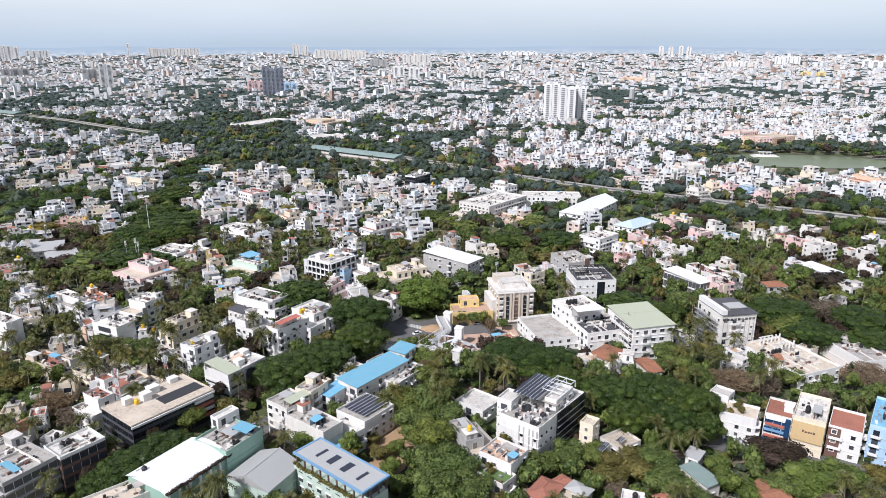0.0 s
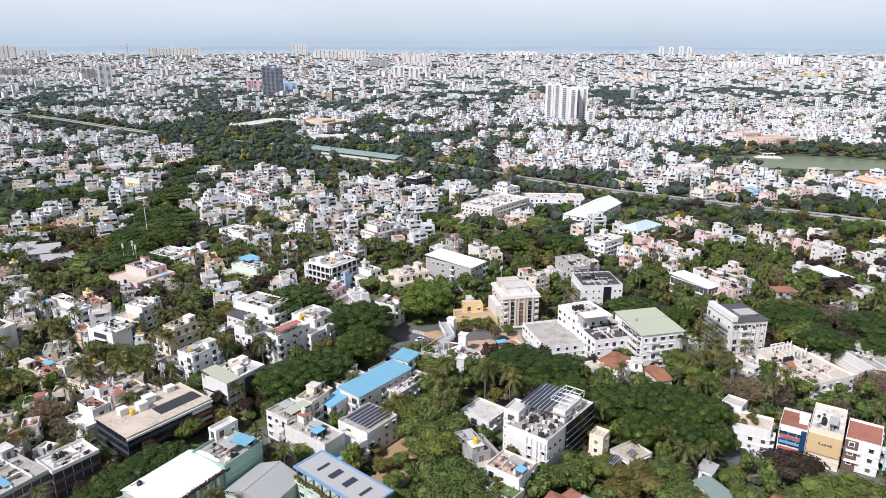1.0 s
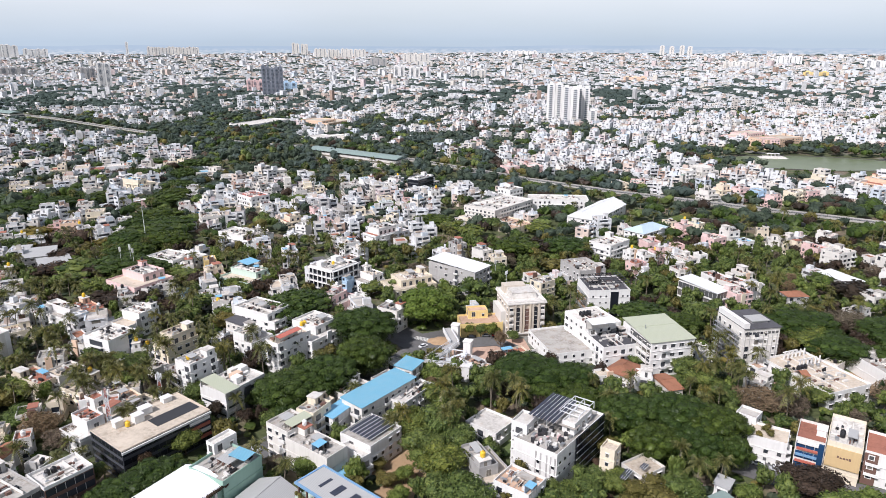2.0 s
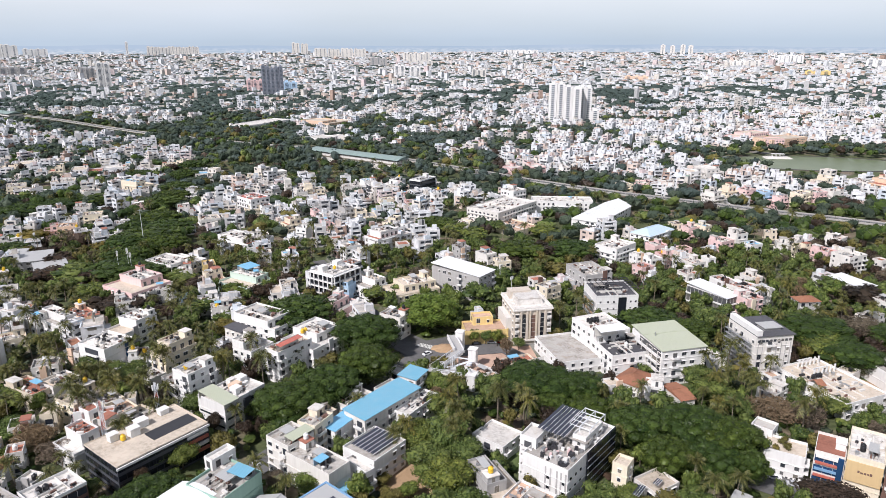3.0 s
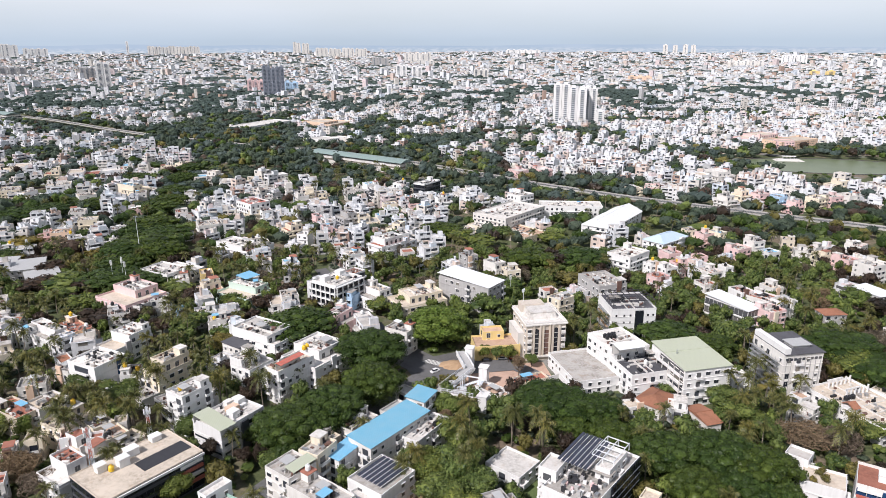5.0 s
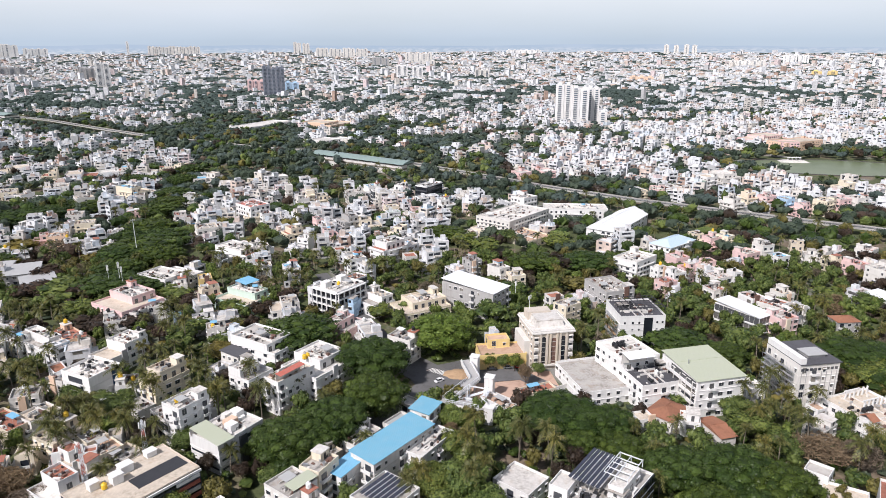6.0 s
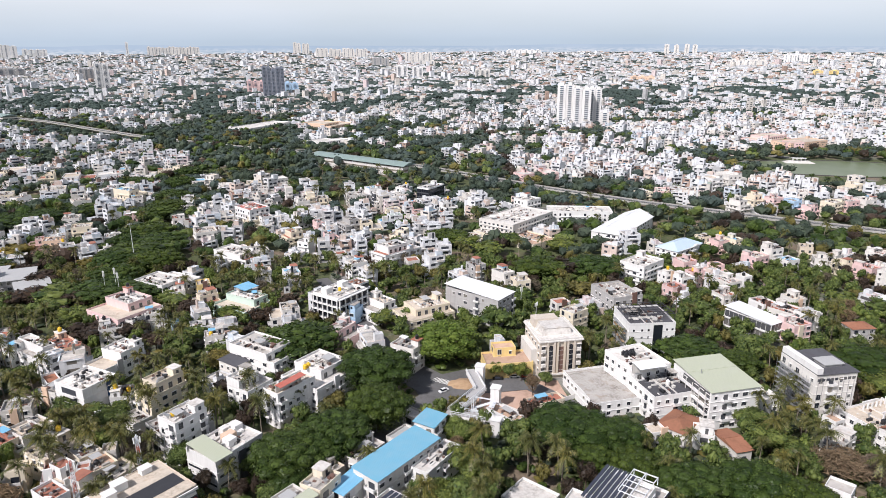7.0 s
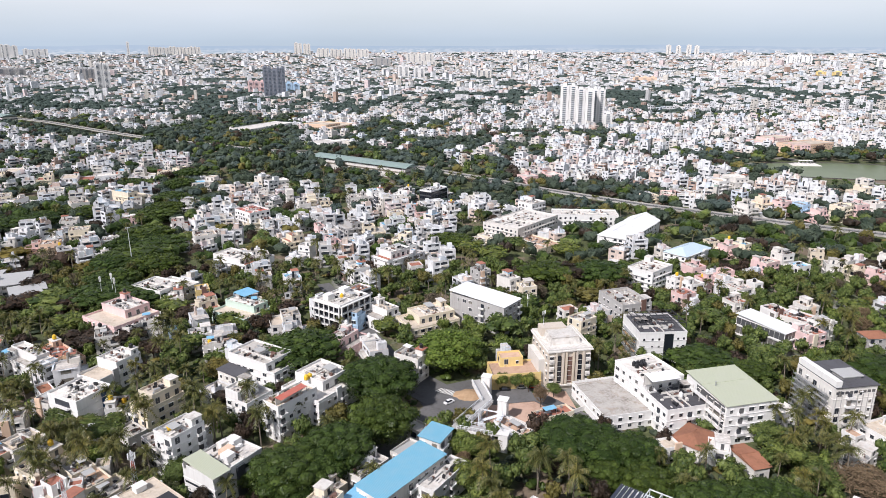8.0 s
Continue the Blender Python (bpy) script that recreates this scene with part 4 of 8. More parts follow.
def hotel(x, y, rot, w, d, h):
    """Beige stone-clad block: tall arched windows between pilasters, bay balconies, cornice and white roof storey."""
    ob = thing("hotel_building", pose(x, y, 0, 0, 0, rot), "beige five-storey building with three tall dark arched windows", "building")
    built.append((x, y, math.hypot(w, d) / 2, w, d, rot))
    part("wall", Solid().box(0, 0, -0.3, w, d, h + 0.3).mesh("wall", WALL["stone"]), ob)
    s = Solid()
    ring(s, w + 1.4, d + 1.4, h - 0.2, 0.5, 1.0)
    ring(s, w + 0.8, d + 0.8, h + 0.3, 0.7, 0.4)
    part("cornice", s.mesh("cornice", WALL["offwhite"]), ob)
    part("roof", Solid().box(0, 0, h, w - 0.2, d - 0.2, 0.12).mesh("roof", ROOF["white"]), ob)
    fy = -d / 2
    part("base_moulding", Solid().box(0, fy - 0.4, 1.6, w + 0.8, 0.9, 0.6).mesh("base_moulding", WALL["offwhite"]), ob)
    for k, (u, ww, mat, arch) in enumerate(((-w * 0.245, w * 0.10, DARK_GLASS, True), (0, w * 0.12, WALL["brown"], False), (w * 0.245, w * 0.10, DARK_GLASS, True))):
        s = Solid().box(u, fy - 0.05, 2.6, ww, 0.14, h - 5.2)
        if arch:
            zc = h - 2.6
            pts = [(u + ww / 2 * math.cos(math.pi * i / 10), fy - 0.12, zc + ww / 2 * math.sin(math.pi * i / 10)) for i in range(11)]
            s.face(pts[::-1])
        part("tall_window", s.mesh("tall_window", mat), ob)
        for i in range(5):
            part("mullion", Solid().box(u, fy - 0.16, 3.4 + i * (h - 5.4) / 5, ww, 0.06, 0.12).mesh("mullion", FRAME), ob)
    for u in (-w * 0.325, -w * 0.165, -w * 0.085, w * 0.085, w * 0.165, w * 0.325):
        part("pilaster", Solid().box(u, fy - 0.3, 2.2, w * 0.045, 0.7, h - 2.6).mesh("pilaster", WALL["beige"] if abs(u) < w * 0.1 else WALL["stone"]), ob)
    for sg in (-1, 1):
        for k in range(4):
            z = 2.8 + k * (h - 4.0) / 4
            s = Solid().box(sg * w * 0.43, fy - 0.5, z, w * 0.10, 1.0, 0.9).box(sg * w * 0.43, fy - 0.02, z + 0.9, w * 0.09, 0.1, 1.5, 1).box(sg * w * 0.43, fy - 0.4, z + 2.4, w * 0.11, 0.9, 0.2)
            part("bay_balcony", s.mesh("bay_balcony", WALL["offwhite"], GLASS), ob)
    sm = Matrix.Translation((-w / 2, 0, 0)) @ Matrix.Rotation(-math.pi / 2, 4, "Z")
    for k in range(4):
        for c in range(5):
            part("window", WINDOWS[0], ob, at=sm @ Matrix.Translation((-d / 2 + d / 5 * (c + 0.5), 0, 2.6 + k * 3.2)))
    # white roof storey with a sloping skirt, then the plant room and mast
    part("roof_storey", Solid().box(0.2, 0.8, h + 0.1, w * 0.74, d * 0.56, 2.6, taper=0.86).mesh("roof_storey", ROOF["white"]), ob)
    part("roof_slab", Solid().box(0.2, 0.8, h + 2.7, w * 0.66, d * 0.50, 0.3).mesh("roof_slab", ROOF["white"]), ob)
    part("plant_room", Solid().box(-w * 0.1, d * 0.32, h + 0.1, w * 0.6, d * 0.26, 3.6).mesh("plant_room", WALL["stone"]), ob)
    part("side_wing", Solid().box(-w / 2 - 1.2, d * 0.05, -0.3, 2.4, d * 0.7, h - 4.5).mesh("side_wing", WALL["offwhite"]), ob)
    s = Solid().tube((-w * 0.3, d * 0.35, h + 3.6), (-w * 0.3, d * 0.35, h + 9), 0.10, 0.06, 6)
    for i in range(3):
        s.box(-w * 0.3 + (i - 1) * 0.5, d * 0.35, h + 8 + 0.2 * i, 0.25, 0.2, 1.6)
    part("antenna_mast", s.mesh("antenna_mast", WHITE_STEEL), ob)


def pavilion(x, y, rot, w, d, h):
    """Mint office block: open top storey with dark columns and planting, grey roof edged in blue."""
    ob = thing("office_building", pose(x, y, 0, 0, 0, rot), "mint office block with blue-edged grey roof over open storey", "building")
    built.append((x, y, math.hypot(w, d) / 2, w, d, rot))
    low = h - 4.2
    part("wall", Solid().box(0, 0, -0.3, w, d, low + 0.3).mesh("wall", WALL["mint"]), ob)
    part("core_wall", Solid().box(w * 0.12, 0, low, w * 0.6, d * 0.9, 3.7).mesh("core_wall", WALL["dark"]), ob)
    part("roof", Solid().box(0, 0, h - 0.5, w + 0.6, d + 0.6, 0.4).mesh("roof", ROOF["sheet_grey"]), ob)
    s = Solid()
    ring(s, w + 1.0, d + 1.0, h - 0.55, 0.62, 0.6)
    part("roof_border", s.mesh("roof_border", WALL["azure"]), ob, "bright blue painted roof edge")
    n = 8
    for i in range(n + 1):
        part("column", Solid().box(-w / 2 + 0.3, -d / 2 + 0.3 + (d - 0.6) * i / n, low, 0.4, 0.4, 3.7).mesh("column", WALL["brown"]), ob)
    for i in range(1, 4):
        part("column", Solid().box(-w / 2 + 0.3 + (w - 0.6) * i / 3, -d / 2 + 0.3, low, 0.4, 0.4, 3.7).mesh("column", WALL["brown"]), ob)
    part("planter", Solid().box(-w / 2 - 0.4, 0, low - 0.5, 0.9, d, 0.8).mesh("planter", WALL["mint"]), ob)
    rng = np.random.default_rng(77)
    lobes = [(-w / 2 - 0.4 + rng.uniform(-0.2, 0.3), -d / 2 + d * i / 26, low + 0.55 + rng.uniform(-0.2, 0.3), 0.75, 0.7) for i in range(27)]
    part("planting", crown_mesh("planting", LEAF["olive"], lobes, 900, 0.22, rng), ob, "yellow-green plants along the open storey")
    sm = Matrix.Translation((-w / 2, 0, 0)) @ Matrix.Rotation(-math.pi / 2, 4, "Z")
    for k in range(3):
        for c in range(7):
            part("window", WINDOWS[1], ob, at=sm @ Matrix.Translation((-d / 2 + d / 7 * (c + 0.5), 0, 0.9 + k * 3.0)))
    for k, (a, b) in enumerate(((-0.30, 1), (-0.10, 2), (0.10, 2), (0.30, 1))):
        for r in range(b):
            p = Solid().box(0, 0, 0, w * 0.46, 1.0, 0.06).mesh("panel", SOLAR)
            part("solar_panel", p, ob, "dark solar panel", at=pose(0.1, d * -a + r * 1.1 - 0.6, h - 0.02, 5, 0, 0))


def footbridge(a, b, c, d, foot, z=6.0):
    """White steel bridge over the junction: three walkways with railings, lift towers, a zigzag stair and a roofed flight."""
    a, b, c, d, t = (Vector((*p, 0)) for p in (a, b, c, d, foot))
    ob = thing("footbridge", Matrix.Translation(a), "white steel pedestrian bridge with railings, lift towers and stairs", "bridge")
    post = Solid().box(0, 0, 0, 0.12, 0.12, 1.25).mesh("post", WHITE_STEEL)
    pale_deck = WALL["grey"]

    def along(p, q, name, w, zz, hh, mat, off=0.0, more=0.0):
        e = q - p
        m = Matrix.Translation((p + q) / 2 - a) @ Matrix.Rotation(math.atan2(e.y, e.x), 4, "Z")
        return part(name, Solid().box(0, off, zz, e.length + more, w, hh).mesh(name, mat), ob, at=m)

    for k, (p, q) in enumerate(((a, b), (b, c), (a, d))):
        along(p, q, "deck", 3.6, z - 0.4 + 0.02 * k, 0.35, pale_deck, 0, 3.4)
        e = (q - p).normalized()
        for off in (-1.75, 1.75):
            along(p, q, "girder", 0.3, z - 1.1 + 0.02 * k, 1.0, WALL["white"], off)
            along(p, q, "top_rail", 0.14, z + 1.15 + 0.02 * k, 0.12, WHITE_STEEL, off)
            along(p, q, "middle_rail", 0.08, z + 0.6 + 0.02 * k, 0.08, WHITE_STEEL, off)
            n = int((q - p).length / 1.3)
            s = Vector((-e.y, e.x, 0)) * off
            for i in range(n + 1):
                part("post", post, ob, at=Matrix.Translation(p - a + e * ((q - p).length * i / n) + s + Vector((0, 0, z - 0.05))))
        if k == 1:
            for off in (-1.9, 1.9):
                along(p, q, "side_panel", 0.08, z - 0.1, 1.2, WALL["white"], off)
    for p in (a, b, c, d):
        part("column", Solid().box(0, 0, -0.2, 0.7, 0.7, z - 0.3).mesh("column", WALL["white"]), ob, at=Matrix.Translation(p - a))
    right = (d - a).normalized()
    for p in (c + right * 4.2 + (c - b).normalized() * 1.5, b + right * 5.4 - (c - b).normalized() * 1.5, d + right * 3.4):
        m = Matrix.Translation(p - a) @ Matrix.Rotation(math.atan2(right.y, right.x), 4, "Z")
        tall = z + (2.6 if (p - d).length > 5 else 0.6)
        part("lift_tower", Solid().box(0, 0, -0.2, 3.2, 3.2, tall).mesh("lift_tower", WALL["white"]), ob, at=m)
        part("tower_cap", Solid().box(0, 0, tall - 0.2, 3.7, 3.7, 0.2).mesh("tower_cap", WALL["white"]), ob, at=m)
    # zigzag stair between the walkways
    base = Matrix.Translation((b + d) / 2 - a) @ Matrix.Rotation(math.atan2(right.y, right.x), 4, "Z")
    for i in (-1, 1):
        for j in (-1, 0, 1):
            part("post", Solid().box(i * 3.6, j * 2.0, -0.2, 0.25, 0.25, z + 1.4).mesh("post", WHITE_STEEL), ob, at=base)
    for k in range(2):
        zz = z * (k + 1) / 2
        sg = 1 if k else -1
        part("landing", Solid().box(3.4 * sg, 0, zz - 0.2, 1.8, 4.2, 0.2).mesh("landing", WHITE_STEEL), ob, at=base)
        part("flight_rail", Solid().box(0, 2.1 * sg, zz + 0.3, 7.0, 0.1, 0.5).mesh("flight_rail", WHITE_STEEL), ob, at=base)
        for i in range(9):
            part("step", Solid().box((-2.6 + 0.65 * i) * sg, 1.1 * sg, z * k / 2 + z / 18 * (i + 1) - 0.1, 0.66, 1.9, 0.12).mesh("step", WHITE_STEEL), ob, at=base)
    # roofed flight down to the pavement
    e = t - d
    m = Matrix.Translation((d + t) / 2 - a + Vector((0, 0, z / 2))) @ Matrix.Rotation(math.atan2(e.y, e.x), 4, "Z") @ Matrix.Rotation(math.atan2(z, e.length), 4, "Y")
    run = math.hypot(e.length, z)
    part("stair_flight", Solid().box(0, 0, -0.3, run, 3.0, 0.3).mesh("stair_flight", CONCRETE), ob, at=m)
    part("stair_roof", Solid().box(0, 0, 2.4, run, 3.4, 0.14).mesh("stair_roof", ROOF["sheet_white"]), ob, at=m)
    for off in (-1.5, 1.5):
        part("stair_side", Solid().box(0, off, 0, run, 0.08, 1.0).mesh("stair_side", WALL["white"]), ob, at=m)
        for i in range(5):
            part("stair_post", Solid().box(run * (i / 4 - 0.5) * 0.94, off, 1.0, 0.1, 0.1, 1.42).mesh("stair_post", WHITE_STEEL), ob, at=m)


def scaffold(x, y, rot, w, h, brown=False, label="steel tube scaffolding with platforms against a building"):
    ob = thing("scaffolding", pose(x, y, 0, 0, 0, rot), label, "scaffolding")
    n = int(w / 2.2)
    pole = Solid().tube((0, 0, 0), (0, 0, h), 0.06, 0.06, 5).mesh("pole", STEEL)
    for i in range(n + 1):
        for j in (0, 1.1):
            part("pole", pole, ob, at=Matrix.Translation((-w / 2 + w * i / n, -j, 0)))
    for k in range(1, int(h / 2) + 1):
        part("platform", Solid().box(0, -0.55, k * 2.0 - 0.1, w, 1.0, 0.08).mesh("platform", EARTH if brown and k % 2 else STEEL), ob)


def roof_frame(x, y, rot, w, d, z, pale=False, label="dark open steel frame standing on a roof"):
    ob = thing("roof_frame", pose(x, y, z, 0, 0, rot), label, "steel frame")
    n, m = int(w / 2.5), int(d / 2.5)
    steel = WHITE_STEEL if pale else DARK_STEEL
    for i in range(n + 1):
        part("beam", Solid().box(-w / 2 + w * i / n, 0, 2.0, 0.22, d, 0.25).mesh("beam", steel), ob)
    for j in range(m + 1):
        part("purlin", Solid().box(0, -d / 2 + d * j / m, 2.25, w, 0.2, 0.2).mesh("purlin", steel), ob)
    for i in (-1, 1):
        for j in (-1, 0, 1):
            part("post", Solid().box(i * w / 2, j * d / 2, 0, 0.22, 0.22, 2.1).mesh("post", steel), ob)


def mast(x, y, h, label="tall slender steel mast with a lamp ring"):
    ob = thing("mast", pose(x, y, 0), label, "mast")
    part("pole", Solid().tube((0, 0, -0.2), (0, 0, h), 0.28, 0.12, 8).mesh("pole", WHITE_STEEL), ob)
    s = Solid()
    for i in range(6):
        w = i * math.pi / 3
        s.box(1.0 * math.cos(w), 1.0 * math.sin(w), h - 0.5, 0.5, 0.4, 0.35, 0, w)
        s.tube((0, 0, h - 0.3), (math.cos(w), math.sin(w), h - 0.3), 0.05, 0.05, 5)
    part("lamp_ring", s.mesh("lamp_ring", STEEL), ob)


def lattice_mast(x, y, h, side=2.2):
    """A tapering lattice mast of three legs with rings, cross braces and panel antennas."""
    ob = thing("lattice_mast", pose(x, y, 0), "slender red and white lattice telephone mast", "mast", "telephone masts")
    red = ROOF["sheet_red"]

    def corner(i, z):
        k = side * (1 - 0.6 * z / h) / 2
        return (k * math.cos(i * 2.094), k * math.sin(i * 2.094), z)

    for i in range(3):
        part("leg", Solid().tube(corner(i, -0.2), corner(i, h), 0.11, 0.08, 5).mesh("leg", WHITE_STEEL), ob)
    n = int(h / 1.6)
    for k in range(n):
        s = Solid()
        for i in range(3):
            a, b = corner(i, h * k / n), corner(i + 1, h * (k + 1) / n)
            s.tube(a, b, 0.05, 0.05, 4, cap=False).tube(corner(i + 1, h * k / n), corner(i, h * (k + 1) / n), 0.05, 0.05, 4, cap=False).tube(corner(i, h * k / n), corner(i + 1, h * k / n), 0.05, 0.05, 4, cap=False)
        part("brace_bay", s.mesh("brace_bay", red if k // 2 % 2 else WHITE_STEEL), ob)
    for i in range(3):
        part("panel_antenna", Solid().box(1.0 * math.cos(i * 2.094), 1.0 * math.sin(i * 2.094), h - 2.4, 0.3, 0.4, 2.0, 0, i * 2.094).mesh("panel_antenna", WHITE_PLASTIC), ob)


def roof_antenna(x, y, z, h):
    ob = thing("roof_antenna", pose(x, y, z), "white cell antenna pole on a roof", "antenna", "roof antennas")
    part("pole", Solid().tube((0, 0, 0), (0, 0, h), 0.09, 0.07, 6).mesh("pole", WHITE_STEEL), ob)
    for i in range(3):
        w = i * 2.094
        part("panel", Solid().box(0.4 * math.cos(w), 0.4 * math.sin(w), h * 0.62, 0.18, 0.32, h * 0.33, 0, w).mesh("panel", WHITE_PLASTIC), ob)


def car_parts(colour):
    s = Solid().box(0, 0, 0.35, 4.1, 1.72, 0.55, taper=0.97)
    body = s.mesh("body", colour)
    cabin = Solid().box(-0.15, 0, 0.9, 2.3, 1.5, 0.58, 0, taper=0.78).mesh("cabin", GLASS)
    roof = Solid().box(-0.15, 0, 1.48, 1.75, 1.2, 0.05).mesh("roof", colour)
    tyre = Solid().tube((0, -0.11, 0), (0, 0.11, 0), 0.32, 0.32, 12).tube((0, 0.11, 0), (0, -0.11, 0), 0.32, 0.32, 12).mesh("wheel", BLACK_PLASTIC)
    return body, cabin, roof, tyre


CAR_WORD = {"white": "white", "black": "black", "silver": "silver", "red": "dark red"}
CAR_KIT = {k: car_parts(plain(k + "_car_paint", c, 0.25, 0.0, 0.05)) for k, c in (("white", (0.75, 0.75, 0.75)), ("black", (0.02, 0.02, 0.022)), ("silver", (0.42, 0.43, 0.45)), ("red", (0.30, 0.03, 0.03)))}


def car(x, y, rot, colour, z=0.1):
    ob = thing("car", pose(x, y, z, 0, 0, rot), f"small {CAR_WORD[colour]} car parked on the street", "car", "cars")
    body, cabin, roof, tyre = CAR_KIT[colour]
    part("body", body, ob)
    part("cabin", cabin, ob, "dark glazed cabin")
    part("roof", roof, ob)
    for i in (-1.3, 1.3):
        for j in (-0.8, 0.8):
            part("wheel", tyre, ob, at=Matrix.Translation((i, j, 0.32)))


def signboard(x, y, rot, w, h, z, colour, marks):
    """A flat panel on a facade, with plain bars for its writing."""
    ob = thing("signboard", pose(x, y, z, 0, 0, rot), f"large {colour} facade panel with dark raised marks", "signboard")
    part("panel", Solid().box(0, -0.12, 0, w, 0.24, h).mesh("panel", WALL[colour]), ob)
    for u, v, a, b in marks:
        part("mark", Solid().box(u * w, -0.27, v * h, a, 0.06, b).mesh("mark", WALL["brown"]), ob)


def roof_shed(x, y, rot, w, d, h, base=10.0, roof="sheet_blue"):
    """A light lean-to on posts on a roof terrace."""
    ob = thing("roof_shed", pose(x, y, base, 0, 0, rot), f"open shed on a roof terrace under a {ROOF_WORD[roof]}", "shed", "roof sheds")
    hh = h - base
    part("roof", Solid().box(0, 0, hh, w, d, 0.08, tilt=0.08).mesh("roof", ROOF[roof]), ob)
    for i in (-1, 1):
        for j in (-1, 1):
            part("post", Solid().box(i * (w / 2 - 0.2), j * (d / 2 - 0.2), 0, 0.1, 0.1, hh + 0.03 + 0.08 * j * (d / 2 - 0.2)).mesh("post", STEEL), ob)
    part("back_wall", Solid().box(0, d / 2 - 0.15, 0, w - 0.2, 0.1, hh + 0.02).mesh("back_wall", WALL["blue" if "blue" in roof or "sky" in roof else "offwhite"]), ob)


def patch(x, y, rot, w, d, mat, name, label):
    """A level piece of open ground."""
    z = 0.03 + 0.012 * len(open_patches) + 0.15 * (name == "road_marking")
    ob = new(name, Solid().box(0, 0, z - 0.1, w, d, 0.1).mesh(name, mat))
    ob.matrix_basis = pose(x, y, 0, 0, 0, rot)
    open_patches.append((x, y, min(w, d) / 2))
    if name != "road_marking":
        open_rects.append((x, y, radians(rot), w / 2, d / 2))
    return tagged(ob, label, name, kind="structure")


open_patches, open_rects = [], []


def on_open_ground(x, y, grow):
    for cx, cy, a, hw, hd in open_rects:
        u, v = (x - cx) * math.cos(a) + (y - cy) * math.sin(a), -(x - cx) * math.sin(a) + (y - cy) * math.cos(a)
        if abs(u) < hw + grow and abs(v) < hd + grow:
            return True
    return False


def boundary_wall(a, b, h=2.0, wall="white"):
    a, b = Vector((*a, 0)), Vector((*b, 0))
    d = b - a
    ob = thing("boundary_wall", Matrix.Translation((a + b) / 2) @ Matrix.Rotation(math.atan2(d.y, d.x), 4, "Z"), f"{WALL_WORD[wall]} boundary wall along open ground", "wall", "boundary walls")
    part("wall", Solid().box(0, 0, -0.2, d.length, 0.25, h + 0.2).mesh("wall", WALL[wall]), ob)
    part("coping", Solid().box(0, 0, h, d.length + 0.1, 0.4, 0.12).mesh("coping", WALL["offwhite"]), ob)


def sand_heap(x, y, r, h):
    s = Solid()
    n, rng = 20, random.Random(3)
    rims = []
    for k in range(5):
        f = k / 4
        rims.append([(r * (1 - f) * math.cos(2 * math.pi * i / n) * (1 + 0.15 * rng.uniform(-1, 1)), r * 0.7 * (1 - f) * math.sin(2 * math.pi * i / n) * (1 + 0.15 * rng.uniform(-1, 1)), h * f ** 0.8 + 0.05) for i in range(n)])
    for p, q in zip(rims, rims[1:]):
        for i in range(n):
            s.face([p[i], p[(i + 1) % n], q[(i + 1) % n], q[i]])
    ob = new("sand_heap", s.mesh("sand_heap", EARTH))
    ob.matrix_basis = Matrix.Translation((x, y, 0))
    tagged(ob, "heap of orange building sand beside the road", "sand")


def fins(ob, w, d, h, part_run=0.62):
    """Dark glazing behind thin pale fins on one flank, recessed grey stripes on the street face, a roof full of machines."""
    n = w * part_run
    cx = w / 2 - n / 2 - 0.2
    part("glazing", Solid().box(cx, -d / 2 - 0.3, 1.0, n, 0.4, h - 0.9).mesh("glazing", DARK_GLASS), ob, "dark glazed flank")
    for k in range(5):
        part("fin", Solid().box(cx, -d / 2 - 0.56, 1.6 + k * (h - 1.8) / 5, n, 0.14, 0.07).mesh("fin", WHITE_STEEL), ob)
    for k in range(12):
        part("mullion", Solid().box(cx - n / 2 + n * (k + 0.5) / 12, -d / 2 - 0.52, 1.0, 0.07, 0.08, h - 0.9).mesh("mullion", DARK_STEEL), ob)
    # small round windows near the corner
    for k in range(3):
        for u in (-0.44, -0.34, -0.24):
            part("round_window", Solid().tube((u * w, -d / 2 + 0.1, 3.0 + k * 3.6), (u * w, -d / 2 - 0.12, 3.0 + k * 3.6), 0.5, 0.5, 12).mesh("round_window", DARK_GLASS), ob)
    rng = random.Random(8)
    for i in range(46):
        a, b, c = rng.uniform(0.5, 1.7), rng.uniform(0.5, 1.5), rng.uniform(0.4, 1.7)
        mat = rng.choice((WALL["offwhite"], WALL["white"], STEEL, WALL["grey"], WALL["pink"], DARK_STEEL, DARK_STEEL))
        part("roof_machine", Solid().box(rng.uniform(-0.45, -0.10) * w, rng.uniform(-0.42, 0.3) * d, h - 0.82, a, b, c, 0, rng.choice((0, 0, 0.4))).mesh("roof_machine", mat), ob)
    part("canopy_slab", Solid().box(-w * 0.02, -d * 0.08, h + 1.6, w * 0.13, d * 0.7, 0.18).mesh("canopy_slab", ROOF["grey"]), ob, "stained grey canopy slab")
    for v in (-0.4, 0.24):
        part("canopy_post", Solid().box(-w * 0.075, v * d, h - 0.8, 0.25, 0.25, 2.4).mesh("canopy_post", WALL["white"]), ob)
    sm = Matrix.Translation((-w / 2, 0, 0)) @ Matrix.Rotation(-math.pi / 2, 4, "Z")
    for u in (0.02, 0.13, 0.27, 0.36, 0.46):
        part("facade_stripe", Solid().box(u * d, -0.06, h * 0.22, 0.45, 0.16, h * 0.66).mesh("facade_stripe", WALL["grey"]), ob, at=sm)
    for u in (0.08, 0.42):
        for k in range(3):
            s = Solid().box(u * d, -0.04, 2.0 + k * 3.2, 1.1, 0.1, 1.1, 1).box(u * d, -0.25, 3.2 + k * 3.2, 1.5, 0.5, 0.1)
            part("window", s.mesh("window", WALL["white"], DARK_GLASS), ob, at=sm)


